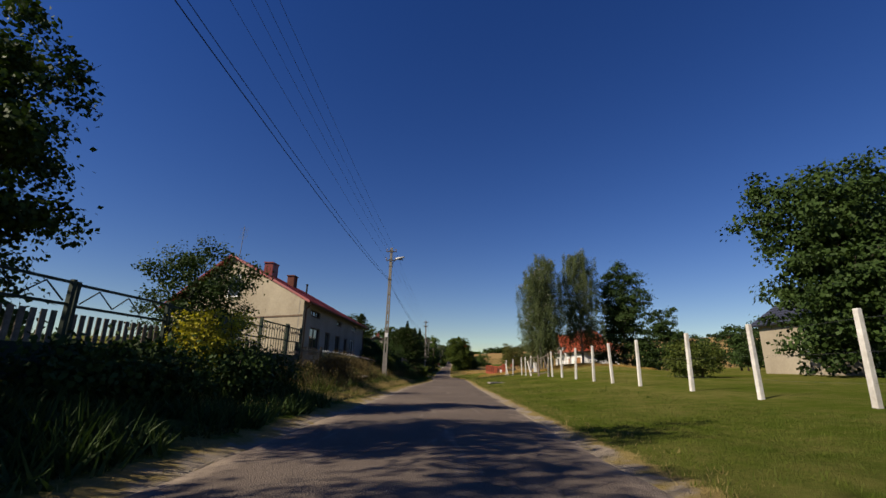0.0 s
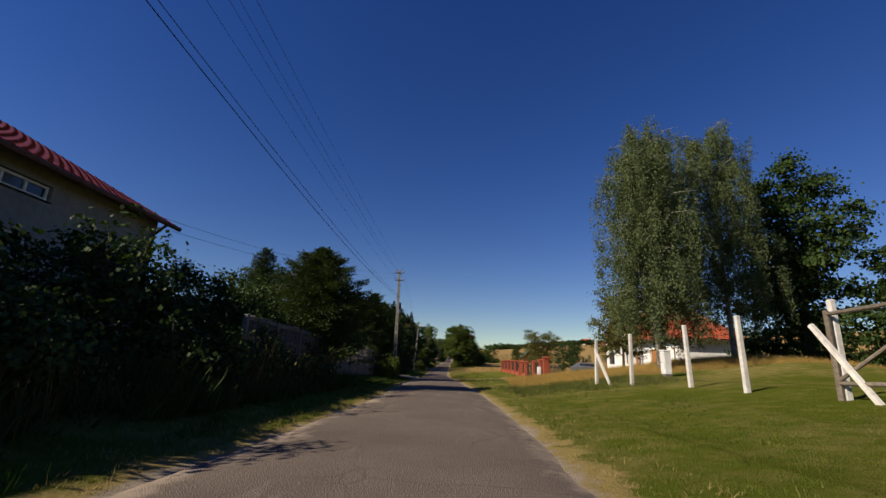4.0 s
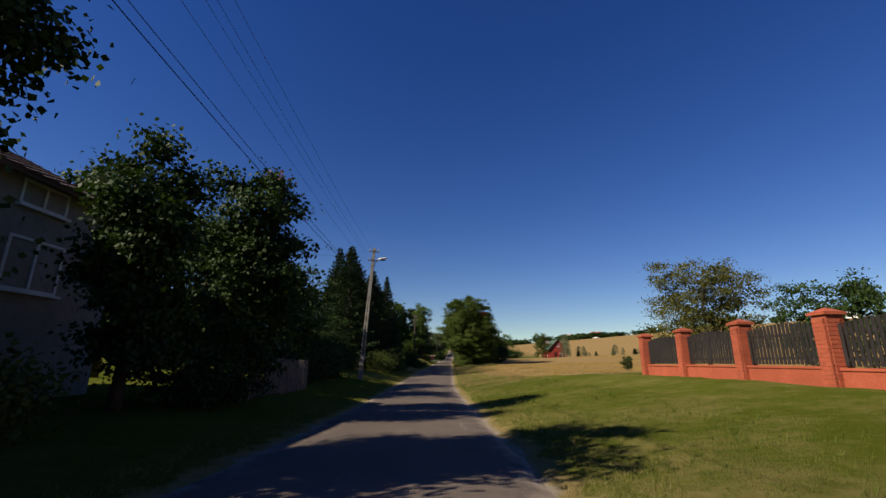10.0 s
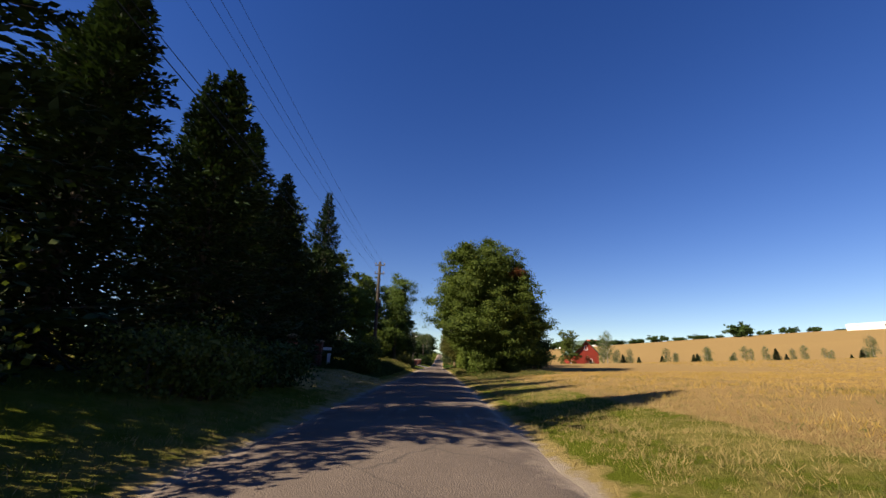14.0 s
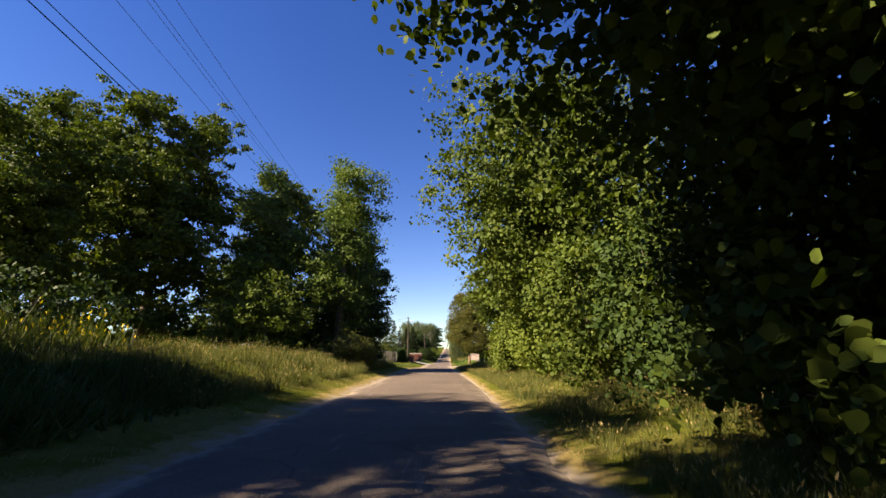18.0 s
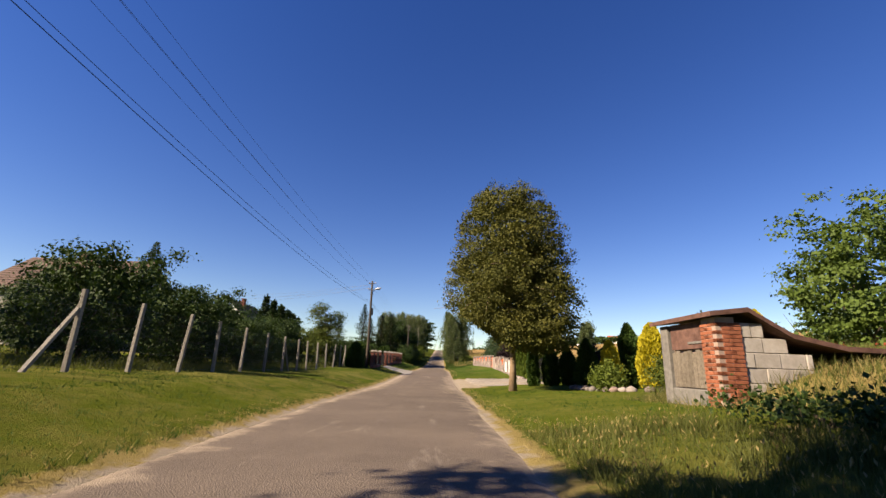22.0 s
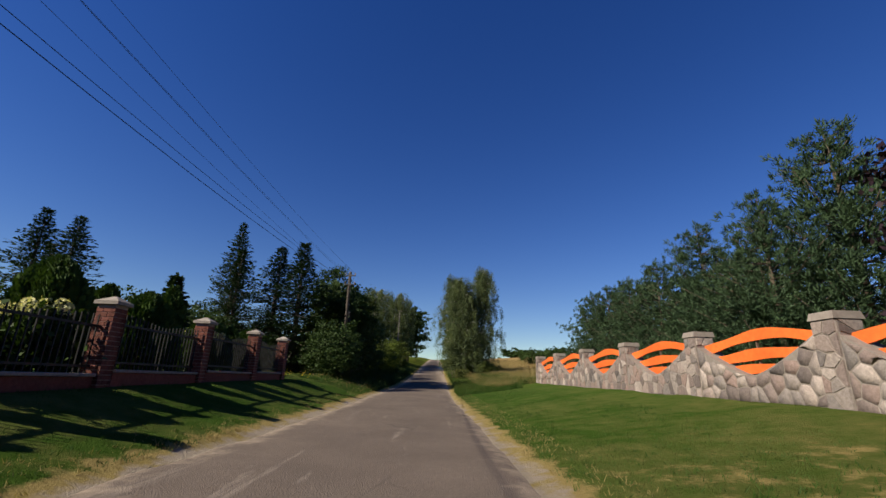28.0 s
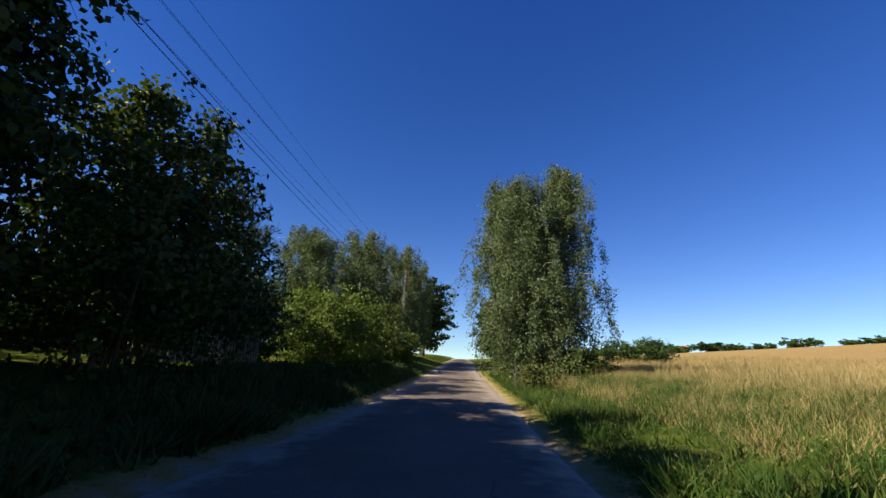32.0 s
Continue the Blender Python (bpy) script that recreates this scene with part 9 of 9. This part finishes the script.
        for side in (0, 1):
            m = Matrix.Translation((X - 0.24, y, 0)) if side == 0 else Matrix.Translation((X, y - 0.22, 0)) @ Matrix.Rotation(math.pi / 2, 4, "Z")
            face_stones(-0.22, 0.22, z, lambda u, h=h: h, m, y > 240)
        bm = bmesh.new()
        box_bm(bm, X - 0.265, X + 0.265, y - 0.245, y + 0.245, z + h + 0.003, z + h + 0.13, 0.9)
        part("cap", bm_mesh("cap", bm, M_STONEMORTAR), wall)
    for a, b in zip(ys, ys[1:]):
        y0, y1 = a + 0.222, b - 0.222
        z = gz(X, (a + b) / 2) - 0.05
        hole = (a, b) == (238.4, 244.0)
        door = (a, b) == (231.0, 233.6)
        low = 0.5
        if hole:
            solid_bay(wall, X, W, y0, y1, z)
            continue
        top = (lambda u: 1.32) if door else (lambda u: low + 0.68 * abs(2 * u - 1) ** 1.35)
        n = 20
        bm = bmesh.new()
        prev = None
        for i in range(n + 1):
            u = i / n
            yy, hh = y0 + (y1 - y0) * u, z + top(u)
            ring = [bm.verts.new(c) for c in ((X - W / 2, yy, z - 0.3), (X + W / 2, yy, z - 0.3), (X + W / 2, yy, hh), (X - W / 2, yy, hh))]
            if prev:
                for q in range(4):
                    bm.faces.new((prev[q], prev[(q + 1) % 4], ring[(q + 1) % 4], ring[q]))
            else:
                bm.faces.new(ring[::-1])
            prev = ring
        bm.faces.new(prev)
        part("wall_panel", bm_mesh("wall_panel", bm, M_STONEMORTAR), wall, "scalloped field stone wall")
        face_stones(y0, y1, z, top, None, a > 250)
        if door:
            continue
        for k in range(3):
            bm = bmesh.new()
            base = (0.62, 0.86, 1.11)[k]
            prev = None
            for i in range(25):
                u = i / 24
                yy = y0 + (y1 - y0) * u
                c = base + 0.035 * math.sin(2 * math.pi * u + k * 0.4 - 1.2) + (0.0, 0.05, 0.19)[k] * math.sin(math.pi * u)
                w = (0.09, 0.105, 0.1)[k] + 0.012 * math.sin(4 * math.pi * u + k)
                ring = [bm.verts.new(q) for q in ((X - 0.02, yy, z + c - w), (X + 0.02, yy, z + c - w), (X + 0.02, yy, z + c + w), (X - 0.02, yy, z + c + w))]
                if prev:
                    for q in range(4):
                        bm.faces.new((prev[q], prev[(q + 1) % 4], ring[(q + 1) % 4], ring[q]))
                else:
                    bm.faces.new(ring[::-1])
                prev = ring
            bm.faces.new(prev)
            part("wavy_board", bm_mesh("wavy_board", bm, M_ORANGE), wall, "orange wavy fence board")
        part("stake", boxes("stake", M_BROWNWOOD, (X + 0.022, X + 0.06, (y0 + y1) / 2 - 0.02, (y0 + y1) / 2 + 0.02, z + 0.4, z + 1.36)), wall, "dark wooden stake behind the boards")
    more = part("small_stones", bm_mesh("small_stones", rest, M_STONE, True), wall)
    more["kind"] = "stuff"
    z = gz(X, 232) - 0.05
    part("meter_door", boxes("meter_door", M_WHITE, (X - 0.27, X - 0.245, 231.75, 232.6, z + 0.25, z + 1.15), bevel=0.01), wall, "white meter cupboard door")
    part("end_panel", boxes("end_panel", M_WHITE, (X - 0.25, X + 0.2, 230.5, 230.68, z - 0.2, z + 1.3)), wall, "white rendered wall end")


stone_wall()

# ---- far off ----
far = thing("farm_hall", pose(295.0, 405.0, gz(295, 405) + 0.5, 0, 0, 28), "long low white hall on a far hill", "building")
part("wall", boxes("wall", M_WHITEWALL, (-3, 3, -10, 10, -3, 2.4)), far)
part("roof", prism("roof", M_WHITEWALL, [(-3.4, 2.4), (3.4, 2.4), (0, 4.0)], -10.4, 10.4), far)
for k, (x, y, s, t) in enumerate(((150, 620, 0.8, 20), (190, 640, 0.9, 70), (128, 660, 0.8, 110))):
    gabled_house("farmhouse", x, y, 9 * s, 13 * s, 4, 8, t, M_WHITEWALL, M_ROOFORANGE if k % 2 else M_ROOFGREY, "small distant farmhouse on a hill", (), zb=gz(x, y))

# ---- grasses, weeds and crops ----
def strip(name, side, d0, d1, y0, y1, n, h, mat, label, seed, w=0.006, lean=0.45, clump=5, heads=None, category="grass", wild=0.0):
    """Blades in tufts between two distances from the middle of the lane."""
    rng = np.random.default_rng(seed)
    k = n // clump
    cy = rng.uniform(y0, y1, k)
    cx = road_x(cy) + side * (d0 + (d1 - d0) * rng.random(k) ** 1.25)
    dens = np.array([noise.noise((float(a) * 0.7, float(b) * 0.7, seed)) for a, b in zip(cx, cy)])
    ok = dens > rng.uniform(-0.9, 0.3, k)
    for x0, x1, ya, yb in CLEAR:
        ok &= ~((cx > x0) & (cx < x1) & (cy > ya) & (cy < yb))
    ok &= np.abs(cx - road_x(cy)) > lane_half(cx - road_x(cy), cy) + 0.12
    cx, cy, dens = cx[ok], cy[ok], dens[ok]
    hs = np.repeat(rng.uniform(0.5, 1.15, len(cx)) * (1 + wild * dens), clump)
    m = len(hs)
    X = np.repeat(cx, clump) + rng.normal(size=m) * (0.03 + h * 0.08)
    Y = np.repeat(cy, clump) + rng.normal(size=m) * (0.03 + h * 0.08)
    P = np.stack([X, Y, ground_z(X, Y) - 0.02], 1)
    D = np.stack([rng.normal(size=m) * lean, rng.normal(size=m) * lean, np.ones(m)], 1)
    L = h * hs * rng.uniform(0.6, 1.2, m)
    ob = tagged(new(name, blades(name, P, D, unit(rng, m) * np.array([1, 1, 0.2]), L, w, mat, 3)), label, category, "", "stuff")
    if heads:
        sel = rng.random(m) < 0.15
        top = P[sel] + D[sel] / np.linalg.norm(D[sel], axis=1, keepdims=True) * L[sel, None] * 0.86
        s = int(sel.sum())
        tagged(new("seed_heads", blades("seed_heads", top, D[sel] + rng.normal(size=(s, 3)) * 0.3, unit(rng, s), 0.03 + h * 0.08, w * 1.3, heads)), "dry seed heads above " + name.replace("_", " "), "grass", "", "stuff")
    return ob


CLEAR = ((-9, 0, 74.6, 80.8), (0, 8.2, 213.5, 225), (-6, 0, 231, 241.2), (4.8, 12, 196, 199), (7, 10, 76, 81), (5.6, 9, 227, 266.4))
# short turf along both edges
strip("lawn_grass", 1, 2.3, 6.8, -3, 52, 70000, 0.085, M_GRASS, "short mown lawn grass beside the lane", 301)
strip("lawn_grass", 1, 2.3, 6.5, 52, 108, 60000, 0.1, M_GRASS, "short patchy grass beside the lane", 302)
strip("lawn_grass", 1, 2.3, 6.5, 184, 270, 90000, 0.08, M_LUSH, "short mown lawn grass beside the lane", 303)
strip("lawn_grass", -1, 2.4, 6.5, 95, 150, 50000, 0.1, M_GRASS, "short patchy grass beside the lane", 304)
strip("lawn_grass", -1, 2.4, 7.5, 186, 266, 90000, 0.08, M_LUSH, "short mown lawn grass beside the lane", 305)
# dry fringe of the asphalt
for k, (s, y0, y1) in enumerate(((1, -3, 108), (1, 108, 196), (1, 196, 300), (-1, -3, 75), (-1, 81, 190), (-1, 190, 300))):
    strip("verge_grass", s, 1.95, 2.9, y0, y1, int(260 * (y1 - y0)), 0.09, M_DRY, "dry yellow grass fringe along the asphalt", 310 + k, 0.005, 0.7)
# rough stretches
strip("rough_grass", -1, 2.5, 5.6, 6, 36, 32000, 0.16, M_DRY, "rough dry grass on a bank", 320, 0.006, 0.4, 7, M_DRY, wild=0.8)
strip("tall_weeds", -1, 3.4, 6.2, 11, 46, 14000, 0.5, M_BROWNWEED, "withered brown weeds before a picket fence", 321, 0.009, 0.3, 8, M_DRY, wild=0.9)
strip("rough_grass", -1, 2.3, 4.9, 36, 74, 30000, 0.15, M_LUSH, "rough green grass under a fence", 347, 0.006, 0.5, 7, wild=0.8)
strip("dry_umbels", -1, 3.6, 4.6, 42, 48, 900, 1.25, M_BROWNWEED, "withered umbel stems above dark weeds", 263, 0.012, 0.3, 5, M_DRY, category="weeds")
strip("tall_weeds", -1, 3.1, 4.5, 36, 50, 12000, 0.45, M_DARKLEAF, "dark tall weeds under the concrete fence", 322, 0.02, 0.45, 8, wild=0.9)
# weed colour swapped for dark leaves to carry the shade of the spruces
strip("tall_weeds", -1, 3.2, 7.5, 146, 159, 26000, 0.32, M_DARKLEAF, "tall weeds on a bank, its shade put into their dark colour", 348, 0.014, 0.4, 8, wild=0.9)
strip("tall_weeds", -1, 2.9, 7.5, 157, 186, 52000, 0.38, M_WEED, "tall grass and weeds on a bank", 323, 0.008, 0.35, 8, M_DRY, wild=0.9)
strip("goldenrod", -1, 6.2, 8.4, 157, 160.5, 1100, 0.9, M_BUSH, "goldenrod stems on a bank", 324, 0.016, 0.25, 6, M_FLOWER, wild=0.5)
strip("rough_grass", 1, 2.3, 5.0, 150, 196, 60000, 0.26, M_WEED, "rough green and tan grass under trees", 325, 0.006, 0.45, 7, M_DRY, wild=0.8)
strip("tall_weeds", 1, 3.2, 8.5, 144, 153, 16000, 0.3, M_WEED, "tall seeding grass at the edge of a field", 326, 0.006, 0.45, 8, M_DRY, wild=0.8)
strip("rough_grass", 1, 2.6, 11, 100, 142, 36000, 0.1, M_WEED, "trampled grass at the edge of a field", 327, 0.004, 0.6, 6, wild=0.5)
strip("tall_weeds", 1, 2.4, 8.0, 264.5, 300, 64000, 0.34, M_LUSH, "tall green grass at the edge of a fallow field", 328, 0.007, 0.6, 8, M_WEED, wild=0.9)
strip("tall_weeds", 1, 4.0, 17, 266, 300, 84000, 0.4, M_DRY, "tan seeding grass on a fallow field", 342, 0.0045, 0.55, 9, M_DRY, wild=0.9)
strip("tall_weeds", 1, 6, 17, 267.2, 300, 36000, 0.3, M_WEED, "green grass among tan stems on a fallow field", 343, 0.008, 0.6, 9, wild=0.9)
strip("tall_weeds", 1, 10, 40, 272, 345, 60000, 0.6, M_DRY, "tan grass on a fallow field", 329, 0.014, 0.3, 8, wild=0.6)
strip("rough_grass", -1, 2.4, 5.5, 261, 268, 9000, 0.25, M_LUSH, "rough green grass under a thicket", 330, 0.006, 0.45, 7, M_DRY, wild=0.8)
# dark leaves stand in for the deep shade under the thicket and on banks
strip("nettles", -1, 2.3, 5.0, 265, 300, 26000, 0.42, M_DARKLEAF, "dark weeds standing in for deep shade under a roadside thicket", 344, 0.022, 0.6, 8, wild=0.9, category="weeds")
strip("nettles", -1, 2.4, 5.2, -2, 11, 14000, 0.34, M_DARKLEAF, "weeds darkened to stand in for the bank's shade", 345, 0.02, 0.6, 8, wild=0.9, category="weeds")
strip("nettles", -1, 2.9, 6.5, 140, 158, 16000, 0.34, M_DARKLEAF, "weeds darkened to stand in for the bank's shade", 346, 0.02, 0.6, 8, wild=0.9, category="weeds")
strip("rough_grass", 1, 3.0, 9.2, 48, 54.5, 12000, 0.22, M_WEED, "rough grass before a strip of wheat", 331, 0.006, 0.45, 7, wild=0.7)
# wheat strip and stubble
keep_wheat = lambda x, y: (y < 72 + 0.5 * (x - 11)) & (y > 53.2 + 0.2 * (x - 4)) & (x > 3.7 + 0.1 * (y - 54))  # noqa: E731
meadow("wheat", 3.4, 27, 53, 80, 420000, 0.36, M_WHEAT, "strip of ripe golden wheat", 332, 0.005, 1, 2.0, 0.5, 8, None, "crop", keep_wheat)
meadow("stubble", 4.0, 30, 106, 152, 120000, 0.16, M_WHEAT, "straw stubble of a mown field", 333, 0.008, 1, 5.5, 0.5, 6, None, "crop")
meadow("stubble", 30, 75, 110, 190, 60000, 0.2, M_WHEAT, "straw stubble of a mown field", 334, 0.025, 1, 5.5, 0.5, 6, None, "crop")
meadow("orchard_grass", -16, -8.6, 190, 228, 40000, 0.35, M_WEED, "long grass in an orchard", 335, 0.009, -1, 2.0, 0.35, 7)
meadow("flower_heads", -8, -4.6, 262, 268, 90, 0.34, M_FLOWER, "yellow flowers at the edge of a thicket", 336, 0.012, -1, 3.5, 0.3, 3, None, "flowers")
strip("tall_weeds", 1, 3.6, 9.0, 178, 193, 26000, 0.4, M_WEED, "tall weeds on the bank before a root cellar", 337, 0.009, 0.3, 8, M_DRY, wild=0.9)
strip("rough_grass", 1, 2.4, 6.5, 106, 150, 70000, 0.14, M_DRY, "dry trampled grass at a field edge", 338, 0.004, 0.7, 6, wild=0.5)
strip("leafy_weeds", -1, 3.0, 5.4, 10, 36, 5000, 0.4, M_BUSH, "leafy green weeds on a dry bank", 339, 0.02, 0.6, 8, wild=0.9)
strip("tall_weeds", 1, 2.3, 6.0, 263.2, 268, 14000, 0.3, M_LUSH, "tall green grass beyond the lawn", 340, 0.007, 0.55, 8, M_WEED, wild=0.8)
strip("leafy_weeds", 1, 2.4, 8.0, 266.5, 296, 16000, 0.32, M_BUSH, "leafy green weeds in tall grass", 341, 0.018, 0.6, 8, wild=0.9)
